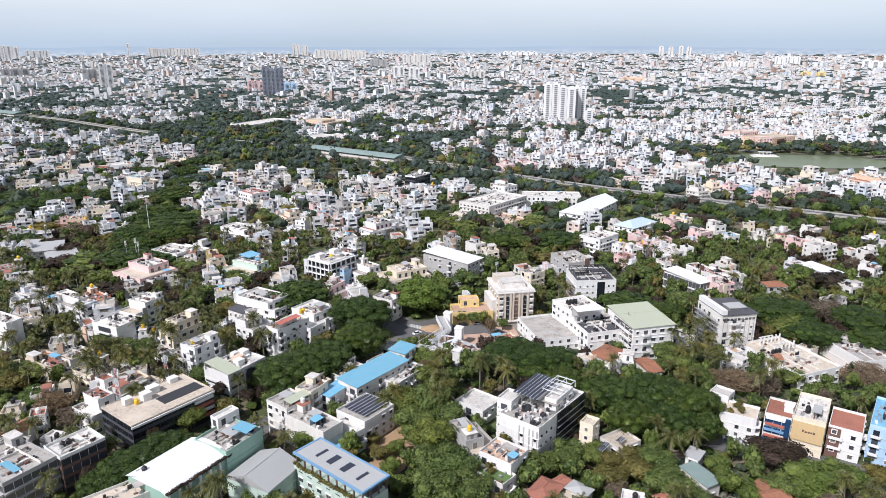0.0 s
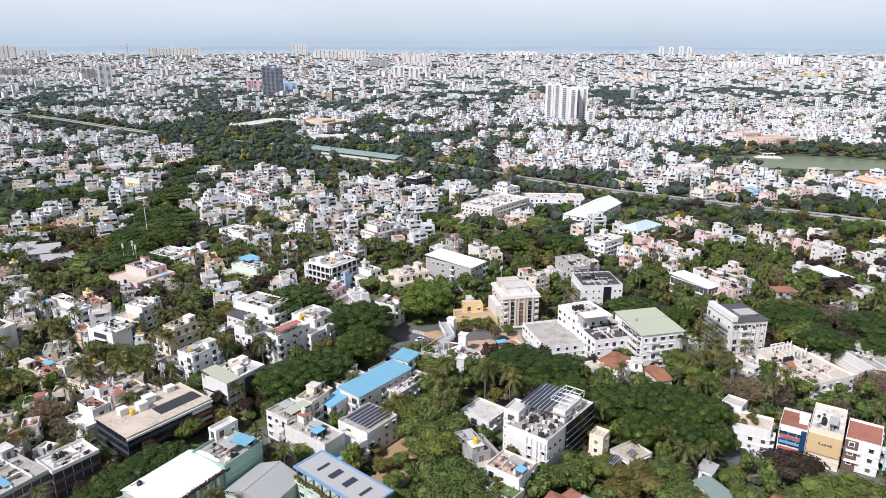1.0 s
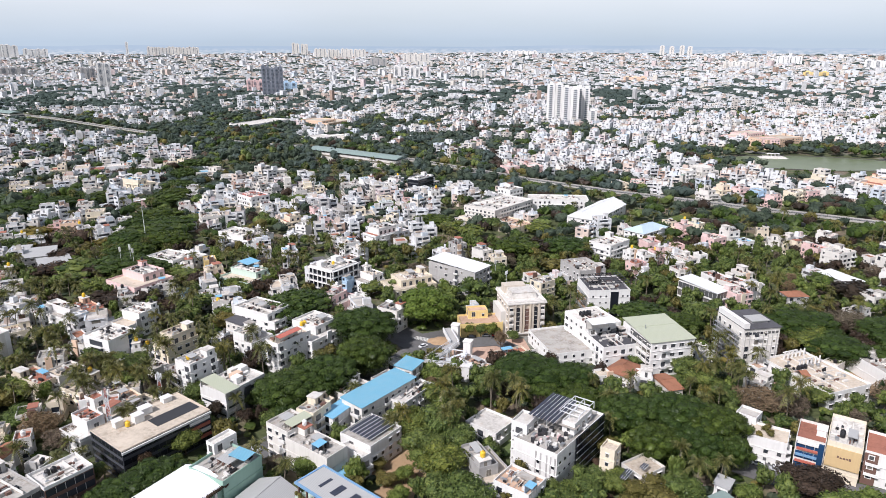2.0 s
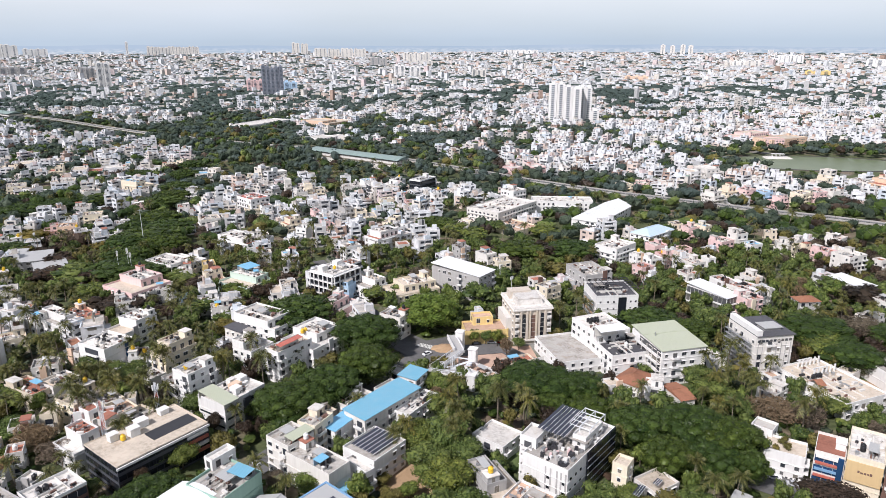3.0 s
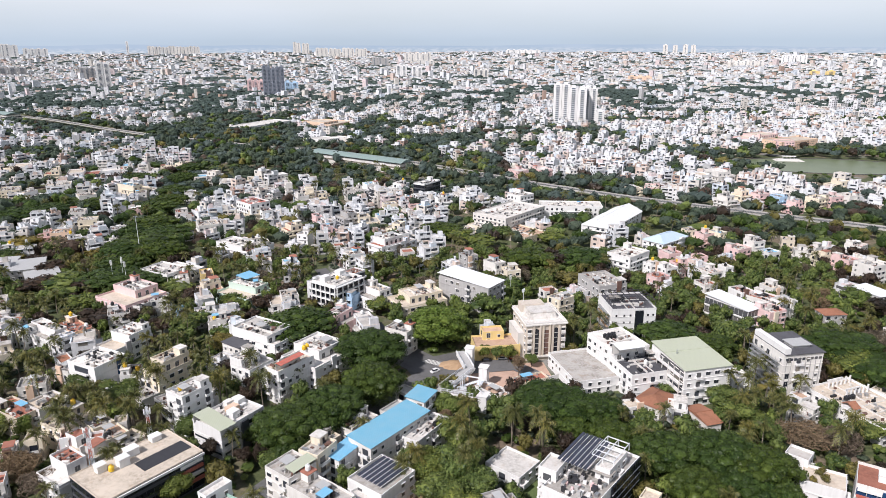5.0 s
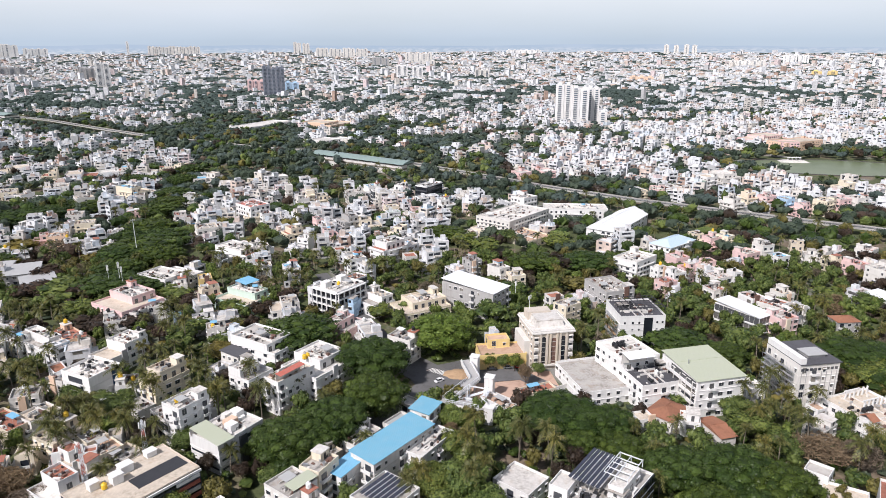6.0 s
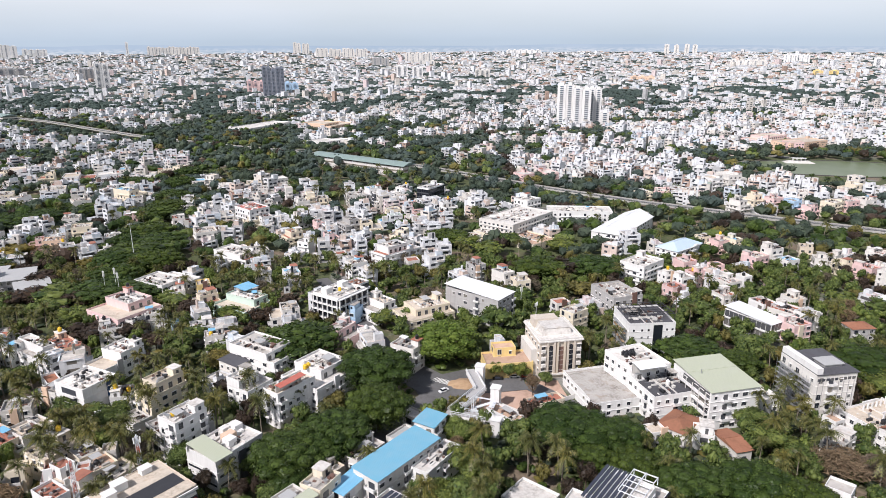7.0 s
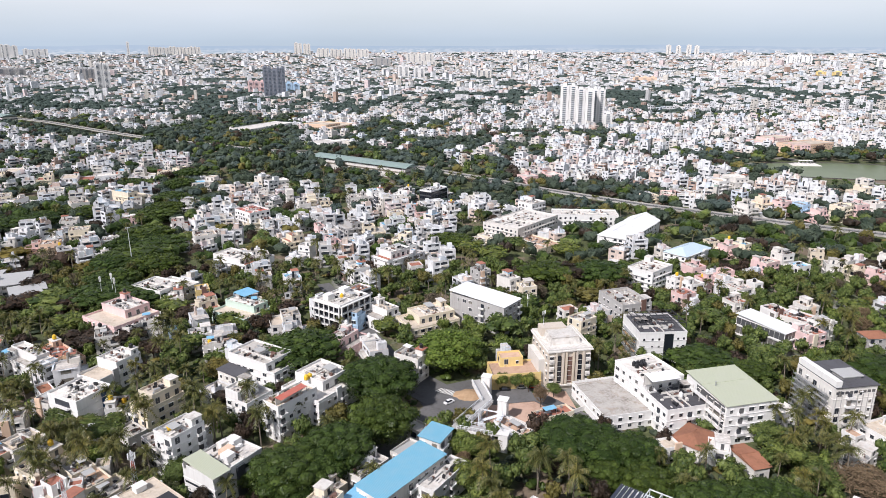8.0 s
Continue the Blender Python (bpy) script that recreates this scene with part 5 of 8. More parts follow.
def slate_cap(ob, w, d, h):
    """A charcoal roof slab over the parapet with a pale plant deck, a white upstand wall, and a band of small top windows."""
    part("roof_cap", Solid().box(0.4, -0.2, h + 0.02, w + 0.5, d + 0.5, 0.3).mesh("roof_cap", ROOF["dark"]), ob, "charcoal flat roof")
    part("plant_deck", Solid().box(w * 0.12, -d * 0.12, h + 1.3, w * 0.5, d * 0.34, 0.25).box(w * 0.12, -d * 0.12, h + 0.3, w * 0.44, d * 0.28, 1.0, 1).mesh("plant_deck", ROOF["sheet_grey"], WALL["grey"]), ob, "pale grey plant deck")
    part("upstand_wall", Solid().box(-w * 0.42, 0, h + 0.3, w * 0.14, d, 2.2).mesh("upstand_wall", WALL["white"]), ob)
    for k in range(9):
        part("top_window", Solid().box(-w * 0.42 + w * 0.105 * k, -d / 2 - 0.05, h - 2.4, w * 0.075, 0.14, 1.0).mesh("top_window", GLASS), ob)
    for k in range(8):
        part("facade_rib", Solid().box(-w / 2 + w * (k + 0.5) / 8, -d / 2 - 0.12, 0, 0.16, 0.2, h - 2.8).mesh("facade_rib", WALL["grey"]), ob)


def strip_window(ob, w, d, h):
    """One tall dark glazed strip, and rows of small square windows."""
    part("glazed_strip", Solid().box(w * 0.12, -d / 2 - 0.1, 0.5, w * 0.19, 0.3, h - 1.6).mesh("glazed_strip", DARK_GLASS), ob, "tall dark glazed strip")
    small = Solid().box(0, -0.04, 0, 0.8, 0.1, 0.9).mesh("small_window", DARK_GLASS)
    for k in range(4):
        for u in (-0.40, -0.22, -0.08, 0.32, 0.44):
            part("small_window", small, ob, at=Matrix.Translation((u * w, -d / 2, 1.6 + k * (h - 2) / 4)))


def roof_portico(ob, w, d, h):
    """White columns and beams left open on the roof, and a small tiled gable over the stair."""
    for i in range(6):
        for j in (0.18, 0.42):
            part("column", Solid().box(-w * 0.1 + i * w * 0.1, j * d, h - 0.9, 0.45, 0.45, 3.2).mesh("column", WALL["white"]), ob)
    for j in (0.18, 0.42):
        part("beam", Solid().box(w * 0.02, j * d, h + 2.0, w * 0.34, 0.4, 0.4).mesh("beam", WALL["white"]), ob)
    part("porch_wall", Solid().box(-w * 0.42, -d * 0.05, -0.2, w * 0.15, d * 0.15, h + 1.0).mesh("porch_wall", WALL["white"]), ob)
    s = Solid()
    x0, y0, a, b, z = -w * 0.42, -d * 0.05, w * 0.09, d * 0.09, h + 0.8
    s.face([(x0 - a, y0 - b, z), (x0 + a, y0 - b, z), (x0 + a, y0, z + 1.5), (x0 - a, y0, z + 1.5)])
    s.face([(x0 + a, y0 + b, z), (x0 - a, y0 + b, z), (x0 - a, y0, z + 1.5), (x0 + a, y0, z + 1.5)])
    part("porch_roof", s.mesh("porch_roof", ROOF["orange"]), ob, "small orange tiled gable")


def eave_hedge(ob, w, d, h):
    """White pilasters and a clipped hedge along the eave of a hall."""
    for i in range(7):
        part("pilaster", Solid().box(-w * 0.48 + i * w * 0.16, -d / 2 - 0.35, -0.2, 0.7, 0.7, h + 0.6).mesh("pilaster", WALL["white"]), ob)
    rng = np.random.default_rng(9)
    lobes = [(-w / 2 + w * i / 30, -d / 2 - 0.5, h + 0.1 + rng.uniform(-0.15, 0.15), 0.65, 0.6) for i in range(31)]
    part("hedge", crown_mesh("hedge", LEAF["copper"], lobes, 700, 0.22, rng), ob, "dark dry plants along the eave")


def roof_pit(ob, w, d, h):
    """A long dark panel field sunk in the roof, roof rooms, and red shop fascias at the street end."""
    for child in ob.children:
        if child.name.startswith("parapet"):
            child.data.materials[0] = ROOF["beige"]
            child.scale.z, child.location.z = 0.45, (h - 1.02) * 0.55
    part("roof_panel", Solid().box(w * 0.22, -d * 0.12, h - 0.8, w * 0.50, d * 0.30, 0.1).mesh("roof_panel", DARK_STEEL), ob, "dark panel field on the roof")
    for u, v, a, b, c in ((-0.10, 0.14, 3.0, 2.6, 2.6), (0.04, 0.30, 3.6, 2.8, 2.2), (0.32, 0.38, 3.0, 2.4, 1.6), (-0.28, 0.26, 2.6, 2.4, 2.2)):
        part("roof_room", Solid().box(u * w, v * d, h - 0.8, a, b, c, 0).box(u * w, v * d, h - 0.8 + c, a + 0.4, b + 0.4, 0.16).mesh("roof_room", WALL["white"]), ob)
    for k, mat in enumerate((WALL["white"], ROOF["sheet_red"], WALL["offwhite"], ROOF["sheet_red"])):
        part("fascia", Solid().box(w * 0.36, -d / 2 - 0.3, h - 3.2 - k * 2.0, w * 0.24, 0.5, 1.0).mesh("fascia", mat), ob, "red and white shop fascia")
    part("edge_band", Solid().box(0, -d / 2 - 0.25, h - 1.9, w + 0.3, 0.5, 0.7).mesh("edge_band", WALL["white"]), ob)


def split_front(ob, w, d, h):
    """A dark brown clad bay beside the white one, with pale window boxes."""
    sm = Matrix.Translation((-w / 2, 0, 0)) @ Matrix.Rotation(-math.pi / 2, 4, "Z")
    part("clad_bay", Solid().box(-d * 0.31, -0.2, 0, d * 0.38, 0.5, h - 0.7).mesh("clad_bay", WALL["brown"]), ob, "dark brown clad bay", at=sm)
    for k in range(3):
        s = Solid().box(-d * 0.31, -0.5, 2.2 + k * 3.1, 1.7, 0.3, 1.7).box(-d * 0.31, -0.66, 2.45 + k * 3.1, 1.2, 0.06, 1.2, 1)
        part("window_box", s.mesh("window_box", WALL["white"], GLASS), ob, at=sm)


def garden_terrace(ob, w, d, h):
    """Bushes and planters along a roof terrace, with a white railing."""
    rng = np.random.default_rng(31)
    for i in range(5):
        u, v = (-0.3 + 0.15 * i) * w, rng.uniform(-0.3, 0.3) * d
        lobes = [(u + rng.uniform(-0.5, 0.5), v + rng.uniform(-0.6, 0.6), h - 0.1 + rng.uniform(0, 0.5), rng.uniform(0.5, 0.9), 0.7) for k in range(4)]
        part("bush", crown_mesh("bush", LEAF["olive"], lobes, 160, 0.25, rng), ob, "potted green bush")


def shop_front(ob, w, d, h):
    """Stacked sign boards and deep glazing on the street face, and a white stair room on the roof."""
    sm = Matrix.Translation((-w / 2, 0, 0)) @ Matrix.Rotation(-math.pi / 2, 4, "Z")
    for k, mat in enumerate((ROOF["sheet_red"], WALL["azure"], ROOF["sheet_red"], WALL["white"])):
        part("sign_board", Solid().box(-d * 0.08, -0.4, 3.0 + k * 2.1, d * 0.72, 0.5, 0.7).mesh("sign_board", mat), ob, ("red", "blue", "red", "white")[k] + " shop sign board", at=sm)
    part("glazed_bay", Solid().box(d * 0.38, -0.25, 0, d * 0.18, 0.5, h - 0.6).mesh("glazed_bay", BLUE_GLASS), ob, at=sm)
    part("stair_head", Solid().box(w * 0.05, -d * 0.3, h - 0.85, 3.4, 2.6, 2.2).box(w * 0.05, -d * 0.3, h + 1.35, 3.8, 3.0, 0.14).mesh("stair_head", WALL["white"]), ob)


def column_front(ob, w, d, h):
    """White columns and floor slabs standing before dark glazing on both street faces."""
    for run, depth, turn in ((w, d, 0), (d, w, -math.pi / 2)):
        sm = Matrix.Rotation(turn, 4, "Z") @ Matrix.Translation((0, -depth / 2, 0))
        n = int(run / 3.2)
        for i in range(n + 1):
            part("column", Solid().box(-run / 2 + run * i / n, -0.9, 0, 0.5, 0.5, h - 0.6).mesh("column", WALL["white"]), ob, at=sm)
        for k in range(1, 5):
            part("slab", Solid().box(0, -0.6, k * (h - 0.8) / 4 - 0.3, run + 0.8, 1.3, 0.4).mesh("slab", WALL["white"]), ob, at=sm)
    for sg in (-1, 1):
        part("roof_room", Solid().box(sg * w * 0.28, d * 0.2, h - 0.85, 4.2, 3.6, 2.8).mesh("roof_room", WALL["white"]), ob)


def slab_flank(ob, w, d, h):
    """Open galleries with white parapets stacked up one flank, a ridge cap and a white sheet lean-to behind."""
    sm = Matrix.Translation((-w / 2, 0, 0)) @ Matrix.Rotation(-math.pi / 2, 4, "Z")
    for k in range(1, 5):
        z = k * h / 5
        s = Solid().box(d * 0.12, -0.8, z, d * 0.7, 1.6, 0.2).box(d * 0.12, -1.55, z + 0.2, d * 0.7, 0.1, 0.8).box(d * 0.12, -0.03, z + 0.2, d * 0.68, 0.1, 2.2, 1)
        part("gallery", s.mesh("gallery", WALL["white"], GLASS), ob, at=sm)
    for i in range(5):
        part("gallery_post", Solid().box(d * (-0.22 + 0.17 * i), -1.5, 0, 0.22, 0.22, h - 0.4).mesh("gallery_post", WALL["offwhite"]), ob, at=sm)
    part("ridge_cap", Solid().box(0, d * 0.1, h + 0.84, w + 0.9, 0.35, 0.16).mesh("ridge_cap", ROOF["sheet_green"]), ob)
    part("vent_pipe", Solid().tube((-w * 0.3, d * 0.02, h + 0.5), (-w * 0.3, d * 0.02, h + 2.4), 0.22, 0.22, 8).mesh("vent_pipe", STEEL), ob)


def striped_kerb(a, b, n=22):
    """A kerb of black and white blocks along the carriageway, and a pavement behind it."""
    a, b = Vector((*a, 0)), Vector((*b, 0))
    d = b - a
    m = Matrix.Translation(a) @ Matrix.Rotation(math.atan2(d.y, d.x), 4, "Z")
    ob = thing("kerb", m, "black and white striped kerb along the main road", "kerb")
    run = d.length / n
    pale = Solid().box(0, 0, 0, run - 0.04, 0.45, 0.75).mesh("kerb_block", ROAD_PAINT)
    dark = Solid().box(0, 0, 0, run - 0.04, 0.45, 0.75).mesh("kerb_block", DARK_STEEL)
    for i in range(n):
        part("kerb_block", (pale, dark)[i % 2], ob, at=Matrix.Translation((run * (i + 0.5), 0, 0)))
    part("pavement", Solid().box(d.length / 2, 1.9, 0, d.length, 3.2, 0.18).mesh("pavement", CONCRETE), ob)


def lane_dashes(a, b, n):
    a, b = Vector((*a, 0)), Vector((*b, 0))
    d = b - a
    m = Matrix.Translation(a) @ Matrix.Rotation(math.atan2(d.y, d.x), 4, "Z")
    dash = Solid().box(0, 0, 0.22, 2.6, 0.22, 0.02).mesh("road_marking", ROAD_PAINT)
    for i in range(n):
        ob = new("road_marking", dash)
        ob.matrix_basis = m @ Matrix.Translation((d.length * (i + 0.5) / n, 0, 0))
        tagged(ob, "white painted lane dash on asphalt", "road marking", kind="structure")


def glass_flank(ob, w, d, h):
    """A tall glazed stair strip beside a blank white flank, with balconies at the other end."""
    part("glazed_strip", Solid().box(w * 0.30, -d / 2 - 0.12, 0.5, w * 0.24, 0.3, h - 1.4).mesh("glazed_strip", BLUE_GLASS), ob, "tall dark glazed strip")
    for k in range(5):
        part("transom", Solid().box(w * 0.30, -d / 2 - 0.3, 1.6 + k * (h - 2.6) / 5, w * 0.26, 0.14, 0.16).mesh("transom", WALL["white"]), ob)
    sm = Matrix.Translation((-w / 2, 0, 0)) @ Matrix.Rotation(-math.pi / 2, 4, "Z")
    for k in range(1, 4):
        s = Solid().box(0, -0.03, k * 3.1 - 0.1, d * 0.5, 0.1, 2.2, 1).box(0, -0.7, k * 3.1 - 0.3, d * 0.56, 1.4, 0.16).box(0, -1.35, k * 3.1 - 0.14, d * 0.56, 0.1, 0.8)
        part("balcony", s.mesh("balcony", WALL["white"], GLASS), ob, at=sm)


def dark_bay(ob, w, d, h):
    """Black ribbon windows on one flank, a black clad bay and striped upper floors on the street side."""
    part("clad_bay", Solid().box(w * 0.02, -d / 2 - 0.3, 0, w * 0.16, 0.6, h - 1.0).mesh("clad_bay", WALL["dark"]), ob, "black clad bay")
    for k in range(3):
        part("ribbon_window", Solid().box(w * 0.30, -d / 2 - 0.05, 1.6 + k * 3.1, w * 0.36, 0.16, 1.2).mesh("ribbon_window", GLASS), ob)
        part("ribbon_window", Solid().box(-w * 0.28, -d / 2 - 0.05, 1.6 + k * 3.1, w * 0.34, 0.16, 0.7).mesh("ribbon_window", GLASS), ob)
    sm = Matrix.Translation((-w / 2, 0, 0)) @ Matrix.Rotation(-math.pi / 2, 4, "Z")
    for k in range(2):
        part("ribbon_window", Solid().box(0, -0.05, 1.8 + k * 3.4, d * 0.9, 0.16, 0.6).mesh("ribbon_window", GLASS), ob, at=sm)
    rng = random.Random(12)
    for i in range(5):
        a, b, c = rng.uniform(2.2, 4.0), rng.uniform(2.2, 3.6), rng.uniform(1.6, 2.8)
        part("roof_room", Solid().box(w * (0.0 + 0.09 * i), d * rng.uniform(-0.25, 0.3), h - 0.82, a, b, c).box(w * 0.09 * i, 0, h - 0.82, 1.2, 1.2, 1.0).mesh("roof_room", WALL[rng.choice(("white", "offwhite", "peach"))]), ob)

# ---- the place ----

# railway
RAILWAY = ((342, 435), (308, 461), (270, 487), (223, 515), (179, 544), (138, 570), (104, 597), (66, 628), (40, 655), (-57, 746), (-160, 812), (-274, 872), (-405, 948), (-506, 1023), (-659, 1146), (-751, 1204))
viaduct(RAILWAY)
metro_station((-52, 707), (-156, 781))
metro_station((-737, 1177), (-906, 1286), 26, "blue-grey vaulted railway station roof over trees")

# high-rises
tower(166, 1113, -8, 25, 22, 63, 'white', 2, label='tall white apartment block with stacked balconies', fine=True)
tower(188, 1097, -8, 27, 22, 59, 'white', 2, label='tall white apartment block with stacked balconies', fine=True)
tower(211, 1113, -8, 20, 20, 58, 'white', 2, label='tall white apartment block with stacked balconies', fine=True)
tower(226, 1105, -8, 13, 13, 22, 'white', 1)
tower(-955, 1943, 26, 36, 18, 72, 'white', 2)
tower(-1206, 2346, 27, 46, 22, 42, 'grey', 3)
tower(-425, 1686, 14, 50, 22, 72, 'slate', 5, label='dark unfinished concrete tower in scaffolding')
tower(-489, 1762, 15, 41, 22, 35, 'pink', 3)
tower(-414, 1821, 13, 36, 22, 27, 'blue', 2)
tower(-172, 2454, 4, 39, 22, 46, 'white', 2)
tower(-118, 2453, 3, 37, 22, 42, 'white', 2)
tower(-754, 4196, 10, 71, 22, 55, 'offwhite', 3)
tower(-677, 4198, 9, 71, 22, 52, 'offwhite', 3)
tower(-599, 4199, 8, 71, 22, 55, 'offwhite', 3)
tower(-522, 4200, 7, 70, 22, 52, 'offwhite', 3)
tower(-1807, 4332, 23, 63, 22, 55, 'offwhite', 3)
tower(-1753, 4354, 22, 63, 22, 51, 'offwhite', 3)
tower(-1698, 4376, 21, 63, 22, 54, 'offwhite', 3)
tower(-1640, 4392, 20, 63, 22, 51, 'offwhite', 3)
tower(-1579, 4398, 20, 63, 22, 54, 'offwhite', 3)
tower(-2448, 3866, 32, 51, 22, 75, 'white', 2)
tower(-2395, 3875, 32, 68, 22, 72, 'white', 2)
tower(-2366, 4055, 30, 126, 22, 46, 'white', 4)
tower(-1560, 2515, 32, 89, 22, 33, 'grey', 3)
tower(1585, 3347, -25, 59, 22, 41, 'white', 3)
tower(1637, 3338, -26, 59, 22, 41, 'white', 3)
tower(1329, 4403, -17, 29, 22, 61, 'offwhite', 1)
tower(1386, 4393, -18, 29, 22, 57, 'offwhite', 1)
tower(1446, 4383, -18, 29, 22, 61, 'offwhite', 1)
tower(1492, 4375, -19, 29, 22, 57, 'offwhite', 1)
tower(-1937, 4276, 24, 15, 15, 82, 'white', 1)
tower(-984, 4589, 12, 48, 22, 76, 'offwhite', 2)
tower(-930, 4600, 11, 45, 22, 68, 'offwhite', 2)
tower(472, 4604, -6, 220, 22, 28, 'white', 6)
tower(1294, 3123, -23, 147, 22, 31, 'offwhite', 5)
tower(1793, 2952, -31, 99, 22, 39, 'white', 3)
tower(-324, 3285, 6, 78, 22, 43, 'grey', 3)
tower(105, 2481, -2, 51, 22, 31, 'offwhite', 3)
tower(1305, 2504, -27, 81, 22, 20, 'yellow', 3)
tower(-164, 3628, 3, 138, 22, 51, 'offwhite', 5)
tower(-115, 3391, 2, 81, 22, 26, 'offwhite', 3)
tower(593, 2235, -15, 73, 22, 19, 'peach', 3)

# near buildings, west side
house(-128.2, 160.6, 60, 15.1, 20.9, 13.2, wall='grey', roof='grey', style='bands')
house(-113.8, 168.9, 54, 13.2, 10.0, 13.4, wall='brown', roof='white', style='office', tanks=('black', 2))
house(-144.2, 188.3, 75, 9.3, 5.9, 5.5, wall='offwhite', roof='orange', kind='gable')
house(-141.0, 195.3, 24, 4.8, 5.7, 8, wall='offwhite', roof='red')
house(-152.2, 199.2, 19, 6.3, 6.5, 7, wall='cream', roof='beige')
house(-128.6, 182.4, -16, 6.0, 5.1, 7, wall='offwhite', roof='white')
house(-137.5, 177.6, 18, 6.0, 7.7, 7, wall='offwhite', roof='grey')
house(-123.6, 199.9, 57, 10.1, 12.1, 11, wall='white', roof='red', step=True)
roof_pit(house(-100.7, 198.0, 53, 30.0, 19.0, 12.2, head=False, clutter=False, wall='dark', roof='beige', style='office', tanks=('yellow', 1), step=False), 30.0, 19.0, 12.2)
eave_hedge(house(-79.3, 160.0, 59, 21.6, 16.4, 11.5, style='blank', wall='green', roof='sheet_white', kind='barrel'), 21.6, 16.4, 11.5)
house(-91.8, 149.1, 41, 19.2, 8.8, 10, wall='offwhite', roof='beige')
house(-69.0, 173.0, 60, 14.4, 13.5, 13.5, wall='green', roof='grey', head=False, style='blank', step=False)
house(-72.5, 181.1, 55, 8.0, 3.5, 16.2, wall='white', roof='white', head=False, tanks=(), step=False)
house(-56.2, 163.1, 64, 14.3, 15.0, 7.5, wall='mint', roof='sheet_grey', kind='gable', style='blank')
pavilion(-33.0, 158.6, 50, 9.5, 28.4, 13)
house(-56.2, 196.4, 53, 10.1, 10.2, 12.5, wall='offwhite', roof='grey', head=False, step=False, tanks=())
roof_shed(-53.0, 195.2, 53, 8.6, 4.0, 13.6, base=11.7, roof='sheet_green')
house(-46.1, 186.8, 53, 8.4, 18.5, 11, wall='offwhite', roof='grey', style='blank', step=False)
house(-50.0, 205.3, 62, 9.2, 7.0, 13, wall='cream', roof='grey')
house(-29.8, 219.8, 52, 27.1, 9.6, 11.2, wall='offwhite', roof='sheet_blue', kind='shed')
house(-20.6, 241.3, 63, 8.8, 7.2, 9.8, wall='white', roof='sheet_blue', kind='shed')
house(-42.7, 208.5, 59, 11.1, 4.9, 9.5, wall='white', roof='sheet_sky', kind='shed')
house(-30.3, 196.2, 53, 14.4, 13.0, 9.4, wall='white', roof='grey', head=False, tanks=(), step=False, clutter=False)
house(-33.9, 187.8, 45, 3.2, 10.0, 8, wall='white', roof='white', head=False, tanks=(), step=False)
house(-38.2, 182.5, 60, 4.1, 5.4, 4, wall='offwhite', roof='sheet_sky', kind='shed')
house(-41.9, 228.0, 54, 12.5, 9.1, 8, wall='offwhite', roof='grey', tanks=('black', 3))
house(-50.9, 218.1, 52, 7.3, 8.3, 8, wall='beige', roof='grey')
house(-30.1, 239.5, 52, 9.4, 4.7, 6, wall='offwhite', roof='sheet_grey')
house(-26.6, 251.7, 52, 5.2, 6.5, 6, wall='offwhite', roof='white')
house(-18.3, 221.9, 56, 17.5, 6.0, 9, wall='white', roof='white', step=False, head=False)

# near buildings, east of the gardens
house(8.4, 207.4, 50, 11.1, 12.4, 6, wall='white', roof='white', head=False, tanks=(), step=False, clutter=False)
fins(house(28.9, 191.8, 51, 29.0, 14.7, 13.8, clutter=False, style='blank', wall='white', roof='grey', head=False, tanks=(), step=False), 29.0, 14.7, 13.8)
house(17.9, 191.8, 56, 7.5, 5.3, 16.5, wall='white', roof='white', head=False, tanks=(), step=False)
house(34.2, 192.9, 53, 11.5, 4.2, 17, wall='white', roof='white', head=False, tanks=(), step=False)
house(5.8, 182.0, 25, 10.0, 17.0, 9.2, wall='grey', roof='grey', step=True)
house(14.3, 170.0, 53, 9.7, 11.3, 10, wall='white', roof='peach', step=False, head=False, tanks=())
garden_terrace(house(10.0, 164.5, 48, 6.5, 14.1, 7, wall='offwhite', roof='lawn', head=False, tanks=(), step=False), 6.5, 14.1, 7)
house(42.6, 183.0, 55, 5.1, 4.4, 12.5, wall='cream', roof='beige', head=False, tanks=(), step=False)
house(52.6, 182.7, 32, 9.8, 8.3, 6, wall='offwhite', roof='beige', head=False, tanks=(), clutter=False)
house(25.0, 156.6, 54, 9.5, 6.8, 6, wall='pink', roof='red', kind='hip')
house(34.6, 156.3, 48, 4.4, 6.1, 6.5, wall='beige', roof='sheet_grey', kind='hip')
house(30.4, 162.0, 39, 4.9, 3.3, 5, wall='pink', roof='red', kind='hip')
house(48.2, 151.1, -19, 6.0, 5.1, 8, wall='white', roof='white')
house(58.5, 153.4, 23, 4.7, 5.4, 5, wall='pink', roof='red', kind='hip')
house(71.9, 164.9, 28, 5.4, 10.0, 5, wall='offwhite', roof='sheet_teal', kind='shed')
house(73.1, 173.5, 53, 5.1, 3.8, 6.5, wall='white', roof='sheet_grey', kind='shed')
house(88.4, 154.4, 15, 7.3, 5.2, 6, wall='offwhite', roof='orange', kind='gable')
house(87.3, 157.9, 38, 4.6, 5.1, 6, wall='offwhite', roof='orange', kind='gable')
garden_terrace(house(96.0, 196.2, 60, 9.0, 11.4, 8.8, wall='white', roof='beige', head=False, step=False, tanks=(), clutter=False), 9.0, 11.4, 8.8)
house(93.6, 205.8, 48, 5.9, 6.5, 10.5, wall='white', roof='grey', head=False)
shop_front(house(107.9, 193.1, 58, 12.0, 8.0, 11.2, wall='offwhite', roof='red', style='office', glass=True, head=False, tanks=(), clutter=False), 12.0, 8.0, 11.2)
